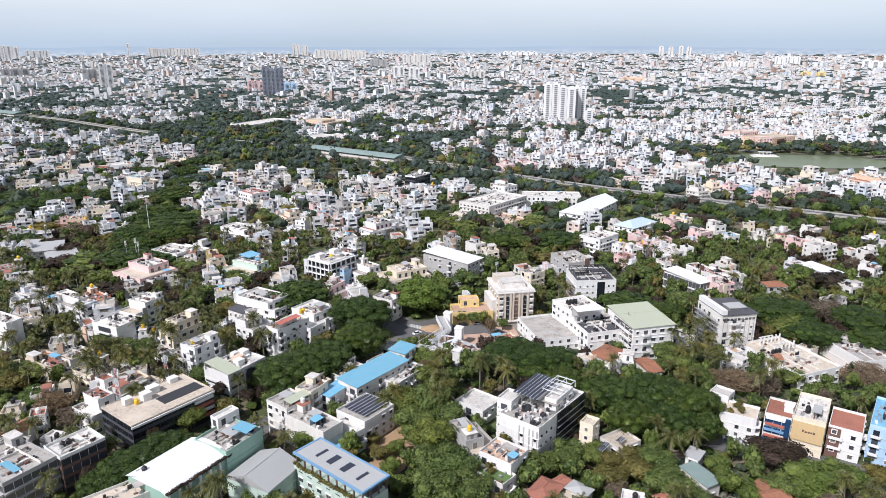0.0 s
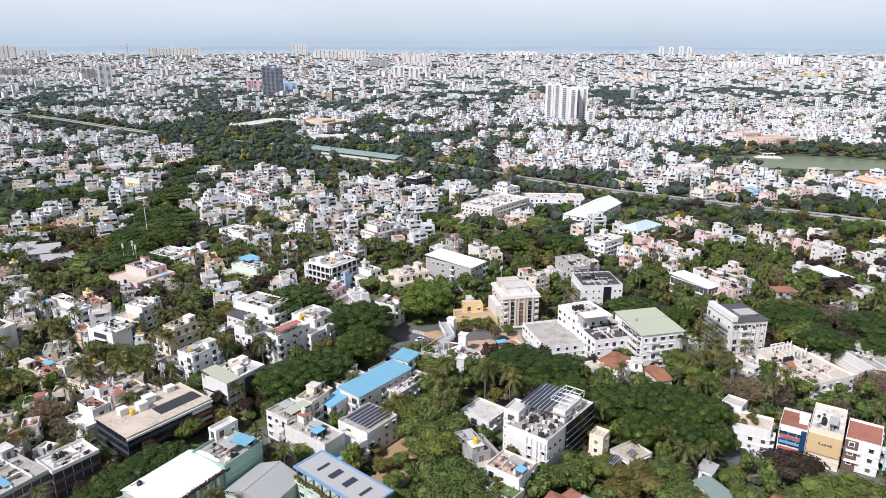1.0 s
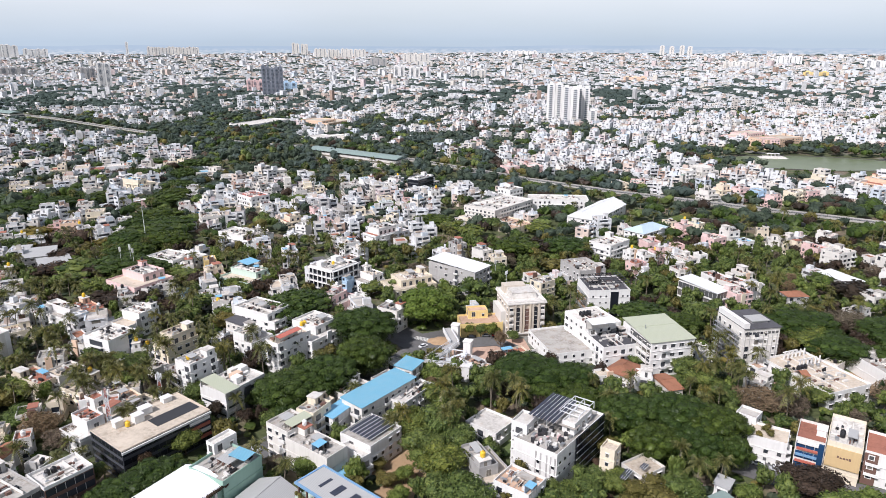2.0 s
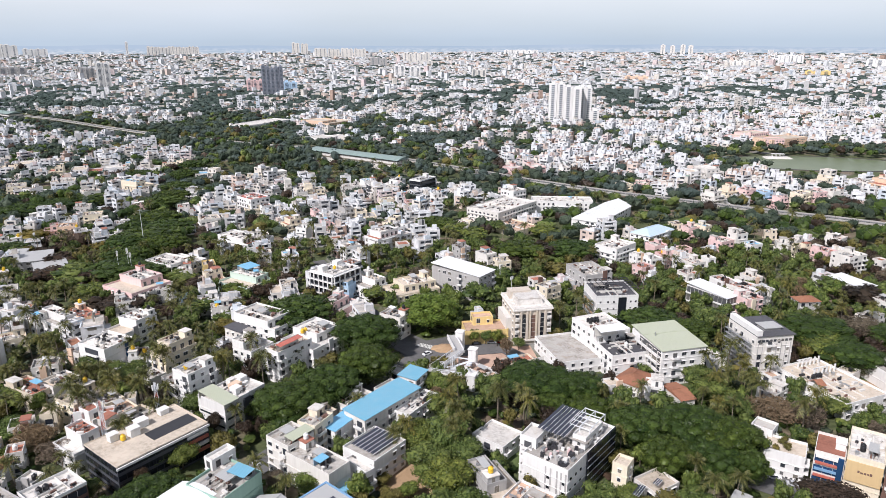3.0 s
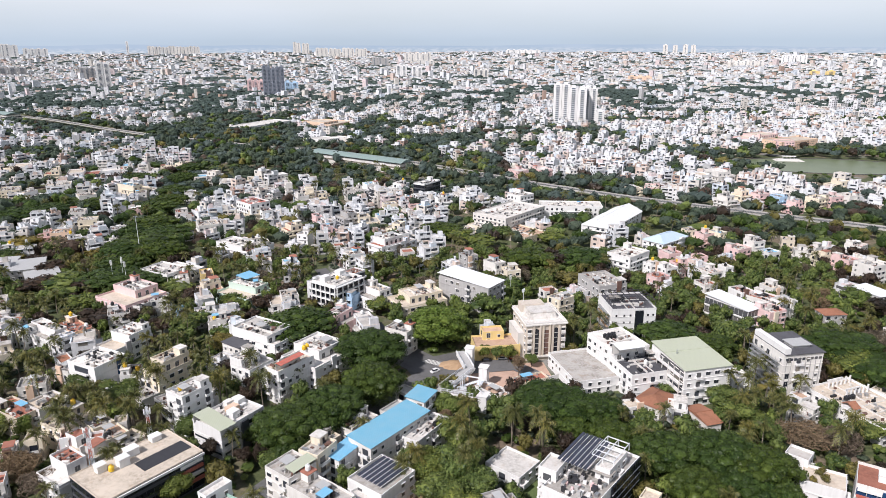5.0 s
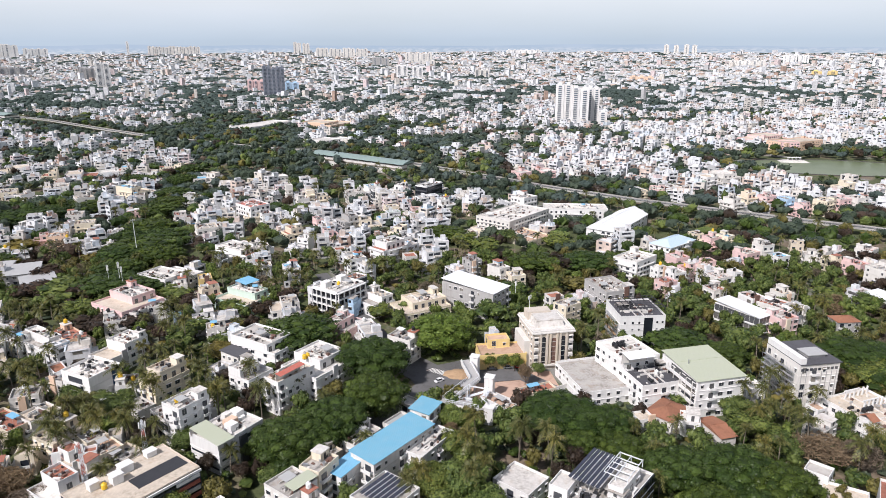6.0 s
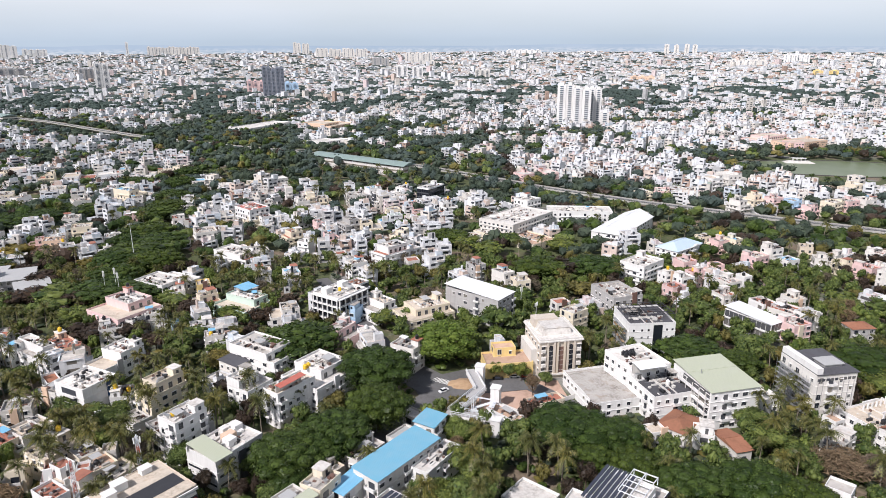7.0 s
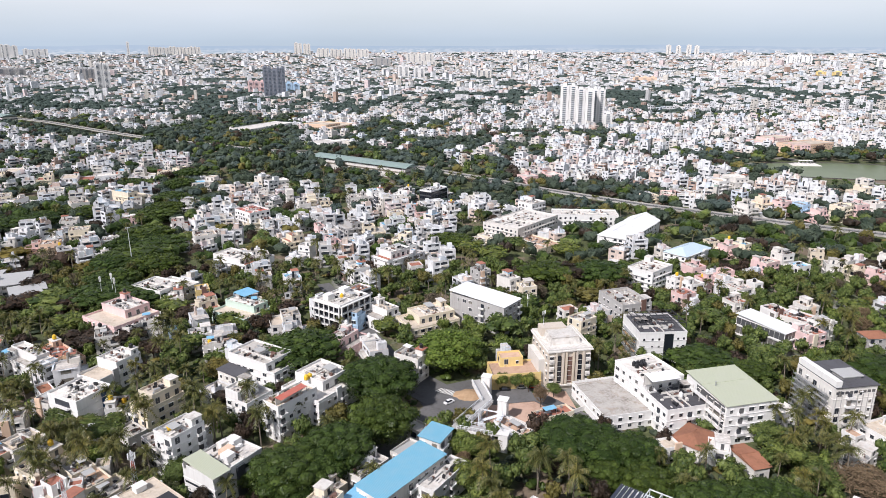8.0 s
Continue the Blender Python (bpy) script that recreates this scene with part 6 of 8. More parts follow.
house(116.6, 190.0, 57, 18.0, 9.2, 13.2, style='blank', wall='cream', roof='white', step=False, head=False, tanks=('black', 2))
split_front(house(126.0, 185.9, 56, 13.5, 9.4, 11, wall='white', roof='red', head=False, tanks=(), clutter=False, step=False), 13.5, 9.4, 11)
house(138.6, 186.0, 54, 21.6, 7.9, 13.2, step=False, wall='blue', roof='sheet_sky')
roof_portico(house(134.6, 242.0, 21, 20.6, 30.5, 7, wall='white', roof='beige', tanks=('black', 3), head=False, step=False), 20.6, 30.5, 7)
house(166.8, 248.5, 11, 18.2, 25.1, 7.5, style='blank', wall='white', roof='grey', head=False)

# centre
slate_cap(house(118.8, 268.0, 10, 16.0, 19.0, 17, wall='offwhite', roof='dark', step=False, head=False, tanks=(), clutter=False), 16.0, 19.0, 17)
slab_flank(house(80.0, 262.5, 14, 18.8, 22.8, 14.9, wall='white', roof='sheet_green', kind='shed'), 18.8, 22.8, 14.9)
house(56.7, 278.7, 22, 16.0, 18.9, 14, wall='white', roof='white', tanks=('black', 6), head=False, step=False)
house(63.8, 264.5, 16, 20.8, 17.2, 11, wall='white', roof='dark', head=False, step=False)
house(42.4, 272.2, 15, 19.2, 26.1, 6.2, clutter=False, wall='white', roof='grey', head=False, tanks=(), step=False)
strip_window(house(69.8, 317.3, 5, 19.8, 20.0, 15.3, style='blank', wall='white', roof='dark', head=False, tanks=('black', 6), step=False), 19.8, 20.0, 15.3)
house(42.3, 331.5, 38, 9.9, 8.0, 12, wall='cream', roof='white')
house(39.1, 349.3, 22, 7.2, 6.4, 9, wall='offwhite', roof='red')
house(67.8, 358.1, 19, 15.8, 21.0, 11.5, wall='grey', roof='grey')
house(63.5, 247.4, 45, 13.0, 10.0, 5, wall='offwhite', roof='orange', kind='hip')
house(53.5, 242.3, 16, 5.9, 5.6, 6, wall='white', roof='beige')
house(69.2, 241.3, -17, 6.4, 7.3, 6, wall='white', roof='white')
house(76.5, 236.3, 15, 5.5, 12.4, 5, wall='offwhite', roof='orange', kind='gable')
house(124.9, 333.1, 32, 10.0, 23.6, 8.5, wall='white', roof='sheet_white', style='bands', kind='shed')
house(138.5, 324.3, 21, 10.0, 10.0, 9, wall='pink', roof='red')
house(143.5, 342.6, 38, 11.2, 12.7, 8, wall='offwhite', roof='red')
house(150.1, 335.0, 27, 8.4, 8.6, 9, wall='white', roof='grey')
house(163.9, 319.1, 5, 10.3, 7.6, 9, wall='grey', roof='orange', kind='hip')
house(203.4, 349.0, 27, 10.7, 19.1, 7, wall='white', roof='sheet_white', kind='shed')
house(204.3, 322.0, 20, 8.1, 8.5, 8, wall='offwhite', roof='white')
house(187.0, 305.5, 22, 7.3, 9.5, 6, wall='offwhite', roof='grey')
house(234.5, 355.5, 35, 8.6, 8.7, 7, wall='white', roof='red')
house(98.8, 264.6, 19, 9.1, 7.6, 6, wall='white', roof='white')
house(111.1, 237.3, 36, 8.4, 7.2, 6, wall='offwhite', roof='grey')
house(115.7, 248.8, 24, 4.5, 5.1, 6, wall='white', roof='peach')
house(148.8, 254.2, 35, 5.9, 5.8, 5, wall='offwhite', roof='beige')

# west centre
house(-99.7, 236.5, 57, 11.8, 8.8, 15.3, wall='white', roof='white', tanks=('yellow', 2), step=False)
house(-117.4, 261.9, 58, 15.1, 9.0, 14, step=True, wall='cream', roof='beige')
glass_flank(house(-145.4, 264.3, 64, 13.7, 15.1, 12.7, style='blank', wall='white', roof='white', head=False, step=False), 13.7, 15.1, 12.7)
house(-147.9, 290.7, 64, 19.9, 11.6, 11, step=True, wall='white', roof='white')
house(-174.4, 304.0, 52, 10.8, 17.9, 9, wall='peach', roof='red')
house(-167.1, 296.0, 24, 6.2, 7.8, 8, wall='cream', roof='grey')
house(-186.0, 300.0, 58, 8.9, 20.1, 10, step=True, wall='white', roof='white')
house(-196.1, 302.3, -22, 9.3, 9.2, 7, wall='white', roof='white')
house(-211.4, 315.8, 20, 10.1, 11.2, 7, wall='offwhite', roof='red')
house(-201.1, 296.0, 25, 4.4, 4.8, 8, wall='white', roof='white')
house(-195.6, 264.0, 61, 6.6, 18.9, 14, wall='white', roof='white', tanks=('yellow', 1))
house(-193.4, 278.4, 36, 10.9, 9.2, 8, wall='cream', roof='beige')
house(-159.5, 234.5, 62, 8.4, 16.7, 8.5, wall='beige', roof='red')
house(-158.0, 266.9, -19, 8.2, 8.8, 8, wall='offwhite', roof='grey')
house(-165.9, 256.0, 22, 9.4, 8.2, 7, wall='offwhite', roof='grey')
house(-122.6, 216.0, 21, 4.8, 5.2, 9, wall='white', roof='red', step=True)
house(-99.3, 213.4, 22, 5.6, 7.4, 9, wall='white', roof='beige')
house(-119.1, 209.4, -21, 6.3, 6.9, 8, wall='offwhite', roof='beige')
house(-131.4, 217.8, 22, 5.8, 6.6, 8, wall='pink', roof='red')
house(-120.0, 227.9, 19, 4.1, 4.9, 8, wall='offwhite', roof='beige')
house(-172.9, 232.2, 32, 5.7, 7.3, 7, wall='cream', roof='red')
house(-149.2, 211.9, 23, 7.1, 6.8, 7, wall='offwhite', roof='beige')
house(-142.9, 217.8, 16, 5.2, 5.2, 8, wall='cream', roof='beige')
house(-133.2, 264.9, 16, 7.0, 8.7, 7, wall='white', roof='red')
house(-135.7, 252.6, 22, 5.8, 5.6, 6, wall='offwhite', roof='red')
dark_bay(house(-83.5, 227.0, 58, 18.1, 13.5, 11, style='blank', head=False, step=False, wall='white', roof='white'), 18.1, 13.5, 11)
roof_shed(-85.8, 220.1, 55, 6.2, 14.0, 12.6, base=10.2, roof='sheet_green')
house(-96.5, 245.7, 20, 5.8, 6.2, 8, wall='offwhite', roof='white')
house(-86.9, 266.6, 57, 11.7, 10.9, 12.9, step=True, wall='white', roof='white')
house(-87.9, 296.4, 59, 17.9, 24.7, 12, step=True, wall='white', roof='grey')
house(-70.4, 259.0, 53, 16.9, 7.7, 13.9, wall='white', roof='beige', step=False, head=False)
house(-63.2, 273.9, 55, 20.0, 18.8, 13, step=True, wall='white', roof='white', tanks=('yellow', 2))
house(-53.3, 283.1, 31, 7.0, 6.7, 7, wall='offwhite', roof='white')
house(-98.4, 291.2, 59, 11.5, 10.0, 7, wall='offwhite', roof='dark', kind='shed')
house(-31.3, 297.1, 58, 7.8, 11.4, 11, wall='offwhite', roof='grey')
house(-58.6, 318.3, 60, 15.6, 11.5, 10, wall='pink', roof='white')
house(-49.4, 315.8, 23, 7.3, 9.5, 8, wall='white', roof='white')
house(-60.3, 344.4, -22, 7.6, 7.7, 8, wall='blue', roof='sheet_sky')
house(-49.0, 349.3, 46, 12.9, 14.7, 9.3, wall='white', roof='beige')
house(-26.4, 343.8, 30, 24.4, 17.2, 9, wall='cream', roof='beige')
column_front(house(-66.5, 349.5, 55, 19.0, 16.0, 14.6, wall='dark', roof='white', style='office', head=False, step=False), 19.0, 16.0, 14.6)
house(-60.5, 365.5, 54, 9.1, 7.8, 13, wall='dark', roof='orange', head=False)
house(0.4, 351.0, 53, 14.1, 30.3, 14.0, wall='grey', roof='sheet_white', kind='shed')
house(-115.2, 353.8, 60, 18.2, 22.0, 9, step=True, wall='mint', roof='white')
house(-92.0, 341.4, 21, 13.6, 11.9, 9, wall='offwhite', roof='beige')
house(-111.0, 360.4, 17, 7.3, 9.1, 8, wall='cream', roof='white')
house(-134.1, 357.3, 38, 11.5, 9.9, 9, wall='cream', roof='beige')
house(-143.0, 379.0, 25, 6.7, 8.8, 8, wall='yellow', roof='beige')
house(-162.8, 383.0, 63, 25.1, 21.4, 10, step=True, wall='white', roof='white')
house(-154.1, 367.9, 21, 10.8, 9.5, 8, wall='offwhite', roof='white')
house(-165.9, 338.9, 58, 22.1, 24.1, 13, step=True, wall='pink', roof='white')
house(-159.6, 330.2, -17, 10.5, 10.1, 9, wall='offwhite', roof='grey')
house(-152.0, 337.5, 23, 9.1, 9.7, 9, wall='offwhite', roof='white')
house(-164.6, 322.4, 24, 9.5, 9.0, 8, wall='offwhite', roof='grey')
house(-250.5, 395.0, 25, 16.9, 18.2, 6, wall='grey', roof='sheet_grey', kind='shed')
house(-233.4, 379.7, 36, 16.4, 13.9, 6, wall='brown', roof='sheet_grey', kind='shed')
house(-266.5, 401.2, 15, 10.5, 13.7, 6, wall='grey', roof='sheet_grey', kind='shed')
house(-248.6, 355.1, 38, 13.0, 11.0, 7, wall='offwhite', roof='red')
house(-232.3, 334.8, 29, 13.2, 12.5, 8, wall='offwhite', roof='grey')
house(-281.8, 424.2, 26, 9.9, 9.1, 7, wall='offwhite', roof='sheet_blue')
house(-124.8, 324.2, 23, 9.6, 8.3, 8, wall='white', roof='white')
house(-139.8, 332.4, 30, 4.3, 5.0, 6, wall='blue', roof='sheet_blue')
house(-115.7, 314.0, 22, 8.2, 7.4, 8, wall='offwhite', roof='beige')
house(-110.4, 310.3, 36, 5.9, 7.0, 7, wall='white', roof='grey')

# middle distance
house(-442.7, 680.3, 18, 15.6, 14.1, 9, wall='cream', roof='beige')
house(-438.4, 704.8, 21, 18.1, 22.6, 9, wall='white', roof='beige')
house(-381.8, 656.8, 22, 12.5, 15.4, 13, wall='cream', roof='beige')
house(-380.9, 591.1, 28, 14.5, 16.5, 9, wall='cream', roof='grey')
house(-356.8, 578.3, -16, 13.6, 14.7, 9, wall='white', roof='beige')
house(-348.6, 607.3, 25, 19.2, 16.9, 10, wall='white', roof='beige')
house(-361.0, 673.3, 22, 27.0, 23.5, 9, wall='white', roof='beige')
house(-298.5, 556.0, 38, 12.8, 13.5, 12, wall='offwhite', roof='beige')
house(-338.2, 679.9, 25, 16.7, 14.8, 9, wall='white', roof='white')
house(-334.6, 704.4, 19, 13.7, 14.9, 9, wall='offwhite', roof='sheet_sky')
house(-262.9, 573.1, 23, 9.2, 9.4, 10, wall='offwhite', roof='white')
house(-244.6, 521.6, 24, 8.5, 7.2, 8, wall='pink', roof='beige')
house(-297.6, 679.8, 15, 11.1, 12.5, 9, wall='white', roof='beige')
house(-289.9, 697.0, 16, 11.9, 12.1, 9, wall='cream', roof='beige')
house(-283.7, 712.7, -19, 13.7, 12.5, 10, wall='cream', roof='white')
house(-237.4, 647.3, 21, 15.6, 14.8, 9, wall='offwhite', roof='sheet_sky')
house(-234.2, 669.5, -17, 13.1, 11.3, 9, wall='offwhite', roof='beige')
house(-221.3, 577.9, 19, 14.4, 13.0, 9, wall='white', roof='grey')
house(-200.3, 551.8, 17, 10.1, 11.7, 8, wall='offwhite', roof='white')
house(-203.0, 508.7, 23, 12.2, 15.1, 10, wall='offwhite', roof='red')
house(-173.2, 471.0, 28, 13.3, 12.9, 11, wall='offwhite', roof='beige')
house(-283.2, 513.2, 20, 11.1, 12.1, 9, wall='offwhite', roof='beige')
house(-261.6, 485.9, 21, 12.4, 10.8, 10, wall='cream', roof='beige')
house(-246.5, 468.9, 34, 8.4, 10.1, 9, wall='offwhite', roof='red')
house(-233.4, 469.5, 22, 9.9, 9.7, 8, wall='white', roof='grey')
house(-302.1, 483.5, -21, 10.4, 9.3, 8, wall='grey', roof='grey')
house(-290.2, 455.7, 19, 7.8, 7.0, 9, wall='offwhite', roof='grey')
house(-275.9, 457.3, 29, 8.6, 8.5, 9, wall='pink', roof='red')
house(-262.8, 453.4, 19, 11.2, 9.6, 10, wall='peach', roof='white')
house(-247.3, 440.8, 33, 8.0, 8.3, 10, wall='brown', roof='grey')
house(-235.2, 440.8, 33, 10.4, 9.5, 8, wall='grey', roof='grey')
house(-305.9, 440.8, 31, 8.6, 7.4, 8, wall='brown', roof='red')
house(-290.3, 426.2, 30, 7.7, 9.0, 8, wall='offwhite', roof='grey')
house(-220.9, 434.8, 35, 7.5, 8.3, 8, wall='white', roof='white')
house(-209.8, 629.2, 17, 12.0, 10.8, 9, wall='offwhite', roof='white')
house(-190.9, 595.8, 20, 12.7, 13.5, 9, wall='cream', roof='white')
house(-186.9, 638.0, 19, 12.8, 13.4, 9, wall='cream', roof='beige')
house(-170.5, 612.0, 14, 13.6, 11.5, 9, wall='offwhite', roof='white')
house(-164.7, 648.3, 38, 14.3, 12.1, 11, wall='offwhite', roof='white')
house(-145.5, 591.0, 25, 5.3, 6.7, 14, wall='offwhite', roof='white')
house(-129.4, 565.5, 31, 9.5, 9.1, 9, wall='offwhite', roof='sheet_white')
house(-123.7, 570.1, 22, 6.0, 7.0, 14, wall='cream', roof='white')
house(-113.2, 575.2, 19, 10.5, 11.3, 9, wall='cream', roof='white')
house(-152.6, 560.8, 16, 10.0, 11.6, 9, wall='offwhite', roof='red')
house(-156.0, 517.0, 19, 10.9, 9.3, 9, wall='cream', roof='white')
house(-146.2, 517.0, 37, 8.1, 9.2, 9, wall='white', roof='red')
house(-179.3, 529.8, 25, 10.6, 10.2, 8, wall='offwhite', roof='beige')
house(-167.8, 479.2, 31, 9.5, 9.5, 9, wall='offwhite', roof='beige')
house(-89.4, 585.2, 22, 14.9, 13.0, 10, wall='offwhite', roof='grey')
house(-79.2, 601.2, 28, 15.9, 14.1, 11, wall='white', roof='sheet_sky')
house(-71.1, 575.0, 25, 6.9, 7.5, 13, wall='dark', roof='grey')
house(-55.3, 609.1, -21, 12.4, 11.7, 10, wall='white', roof='white')
house(-14.4, 541.2, 28, 11.0, 9.2, 13, wall='white', roof='white')
house(-56.0, 537.9, 19, 10.2, 8.6, 9, wall='cream', roof='white')
house(-43.7, 560.6, 21, 9.4, 11.7, 8, wall='pink', roof='red')
house(-36.4, 533.8, 14, 8.6, 10.1, 8, wall='pink', roof='red')
house(-16.9, 525.4, 15, 8.5, 7.3, 8, wall='offwhite', roof='orange')
house(-116.4, 471.5, 38, 11.3, 10.6, 10, wall='cream', roof='red')
house(-103.9, 452.4, -20, 8.0, 7.1, 9, wall='white', roof='grey')
house(-102.2, 496.9, 29, 8.7, 10.4, 10, wall='pink', roof='red')
house(-89.7, 466.4, 29, 9.1, 8.7, 10, wall='pink', roof='white')
house(-83.0, 495.8, 33, 11.0, 14.3, 12, wall='grey', roof='grey')
house(-67.3, 493.1, 16, 14.4, 13.0, 10, wall='cream', roof='beige')
house(-46.9, 474.9, -23, 9.6, 10.7, 10, wall='cream', roof='beige')
house(-42.1, 455.5, 31, 7.7, 9.7, 9, wall='white', roof='white')
house(-78.9, 459.5, 32, 5.0, 5.6, 8, wall='offwhite', roof='orange')
house(-35.5, 417.8, 19, 7.1, 7.8, 8, wall='offwhite', roof='red')
house(-66.4, 408.0, 33, 10.0, 8.9, 10, wall='white', roof='beige')
house(-78.7, 430.4, 21, 6.1, 7.2, 8, wall='offwhite', roof='red')
house(-126.8, 434.0, 22, 8.0, 9.0, 9, wall='offwhite', roof='white')
house(-116.9, 399.5, 21, 8.4, 7.4, 8, wall='offwhite', roof='beige')
house(-101.6, 400.4, 26, 8.2, 9.6, 7, wall='white', roof='sheet_sky')
house(1.7, 584.9, 18, 15.0, 13.9, 9, wall='offwhite', roof='white')
house(15.6, 385.8, 37, 9.6, 11.1, 12, wall='offwhite', roof='white')
house(23.0, 378.3, 17, 7.9, 8.6, 10, wall='cream', roof='white')
house(0.3, 394.8, 32, 7.3, 8.8, 13, wall='grey', roof='grey')
house(0.9, 473.3, 25, 9.5, 8.3, 7, wall='offwhite', roof='beige')
house(103.2, 391.1, 22, 7.4, 7.0, 9, wall='white', roof='white')
house(109.9, 385.1, 24, 8.3, 7.1, 9, wall='white', roof='grey')
house(101.3, 373.5, 27, 9.1, 7.8, 8, wall='pink', roof='red')
house(121.1, 416.4, 23, 9.4, 9.2, 8, wall='pink', roof='red')
house(146.8, 460.2, 16, 9.9, 10.7, 9, wall='cream', roof='white')
house(154.7, 453.7, 25, 8.8, 8.0, 9, wall='pink', roof='white')
house(162.3, 453.0, 33, 9.2, 8.9, 10, wall='cream', roof='sheet_sky')
house(161.9, 418.8, 30, 11.5, 10.0, 10, wall='pink', roof='beige')
house(174.0, 424.6, 19, 8.7, 8.6, 13, wall='offwhite', roof='white')
house(180.7, 417.8, 24, 9.1, 8.1, 8, wall='white', roof='sheet_sky')
house(203.7, 443.6, -19, 7.5, 8.4, 8, wall='beige', roof='beige')
house(200.2, 420.5, -16, 6.7, 8.6, 8, wall='offwhite', roof='grey')
house(211.5, 426.0, 31, 7.1, 6.1, 8, wall='offwhite', roof='red')
house(208.5, 412.4, 20, 6.9, 8.3, 8, wall='cream', roof='beige')
house(240.1, 431.7, 39, 10.1, 9.7, 8, wall='offwhite', roof='red')
house(220.5, 383.4, 24, 14.0, 11.7, 12, wall='offwhite', roof='white')
house(218.0, 404.5, 26, 8.6, 11.2, 8, wall='pink', roof='red')
house(239.9, 384.9, 23, 5.9, 5.5, 8, wall='offwhite', roof='orange')
house(261.9, 402.7, 36, 6.7, 7.7, 10, wall='dark', roof='grey')
house(247.9, 381.6, 28, 8.4, 7.6, 9, wall='offwhite', roof='grey')
house(133.6, 403.6, 17, 9.7, 9.7, 9, wall='pink', roof='beige')
house(131.2, 379.3, 24, 8.9, 9.5, 9, wall='offwhite', roof='red')
house(142.2, 386.3, 21, 5.3, 6.2, 9, wall='white', roof='white')
house(118.4, 393.6, 19, 7.2, 6.3, 9, wall='pink', roof='red')
house(122.8, 362.7, 20, 8.0, 8.7, 8, wall='offwhite', roof='red')
house(135.7, 349.4, 22, 7.9, 9.4, 9, wall='white', roof='red')
house(154.5, 357.5, 20, 6.9, 9.1, 8, wall='offwhite', roof='beige')
house(274.2, 545.4, 32, 13.0, 11.1, 12, wall='cream', roof='beige')
house(288.1, 549.9, 19, 12.1, 10.9, 12, wall='pink', roof='grey')
house(303.6, 554.6, 21, 11.4, 11.9, 12, wall='offwhite', roof='white')
house(236.6, 559.5, 24, 10.1, 9.4, 12, wall='pink', roof='red')
house(223.9, 564.2, 21, 10.9, 11.6, 13, wall='cream', roof='beige')
house(206.1, 550.1, 26, 10.9, 13.9, 12, wall='offwhite', roof='white')
house(236.8, 642.8, 17, 18.7, 18.3, 15, wall='offwhite', roof='white')
house(215.3, 629.9, 24, 11.8, 12.8, 14, wall='white', roof='beige')
house(249.0, 554.9, 23, 7.9, 10.3, 11, wall='blue', roof='white')
house(334.2, 621.7, 19, 18.0, 16.7, 9, wall='cream', roof='white')
house(372.9, 594.6, 28, 23.5, 26.0, 12, wall='peach', roof='beige')
house(254.8, 541.7, 21, 11.4, 10.9, 9, wall='pink', roof='grey')
house(262.2, 602.5, 15, 10.5, 10.6, 9, wall='white', roof='white')
house(282.5, 599.6, -23, 12.1, 12.4, 8, wall='offwhite', roof='grey')
house(177.0, 605.7, 19, 9.4, 9.3, 10, wall='brown', roof='grey')
house(183.3, 592.4, -21, 9.4, 12.2, 11, wall='offwhite', roof='beige')
house(162.1, 597.6, -19, 12.1, 15.7, 10, wall='pink', roof='beige')
house(146.3, 594.9, 20, 10.6, 12.2, 9, wall='cream', roof='beige')
house(356.5, 605.2, 35, 14.5, 16.6, 10, wall='offwhite', roof='grey')
house(105.6, 678.2, 20, 13.8, 11.6, 9, wall='white', roof='beige')
house(80.6, 685.0, 19, 13.2, 17.6, 9, wall='pink', roof='white')
house(56.8, 678.4, 32, 13.0, 15.5, 9, wall='pink', roof='white')
house(125.9, 696.4, -19, 12.2, 13.9, 10, wall='offwhite', roof='grey')
house(-272.3, 584.3, 60, 15.3, 22.9, 14.7, wall='cream', roof='sheet_sky', head=False)
house(-156.8, 523.7, 47, 16.1, 20.4, 14, wall='white', roof='sheet_red', head=False, tanks=(), step=False)
house(-138.1, 436.3, 59, 22.6, 26.9, 9, wall='white', roof='white')
house(-28.9, 592.9, 57, 23.3, 11.2, 14.5, wall='dark', roof='sheet_white', style='office')
house(-48.6, 426.5, 46, 18.8, 12.9, 14, wall='white', roof='white')
house(33.1, 505.1, 50, 49.1, 28.3, 12, wall='offwhite', roof='white', head=False, tanks=(), step=False)
house(45.4, 548.6, 42, 15.1, 13.7, 14, wall='white', roof='white')
house(80.6, 526.9, -4, 45.8, 16.8, 11, wall='white', roof='white', head=False, tanks=(), step=False)
house(35.2, 476.5, 40, 22.2, 37.4, 5, wall='cream', roof='peach', head=False)
house(14.6, 491.7, 47, 19.3, 15.0, 5, wall='cream', roof='white', head=False)
house(104.4, 492.0, 55, 59.3, 20.6, 9, wall='white', roof='sheet_white', kind='gable')
house(125.8, 441.4, 41, 28.0, 14.7, 9, wall='white', roof='sheet_pale', kind='hip')
house(92.6, 403.1, 43, 20.0, 15.2, 12, wall='white', roof='white')
house(-296.5, 1076.7, 64, 98.1, 36.7, 8, wall='white', roof='white')
house(-194.3, 1078.2, 61, 56.2, 53.2, 12, wall='peach', roof='beige')
house(-160.8, 909.8, 52, 57.0, 34.8, 9, wall='white', roof='white')
house(387.4, 910.4, 29, 54.6, 31.4, 12, wall='pink', roof='beige')
house(407.6, 866.7, 26, 64.1, 28.0, 12, wall='peach', roof='beige')
hotel(27.6, 298.1, 11, 16.8, 19.9, 16)

lake_platform(366, 781, -8)
house(392, 850, -8, 20, 16, 13, wall='pink', roof='beige', head=False)

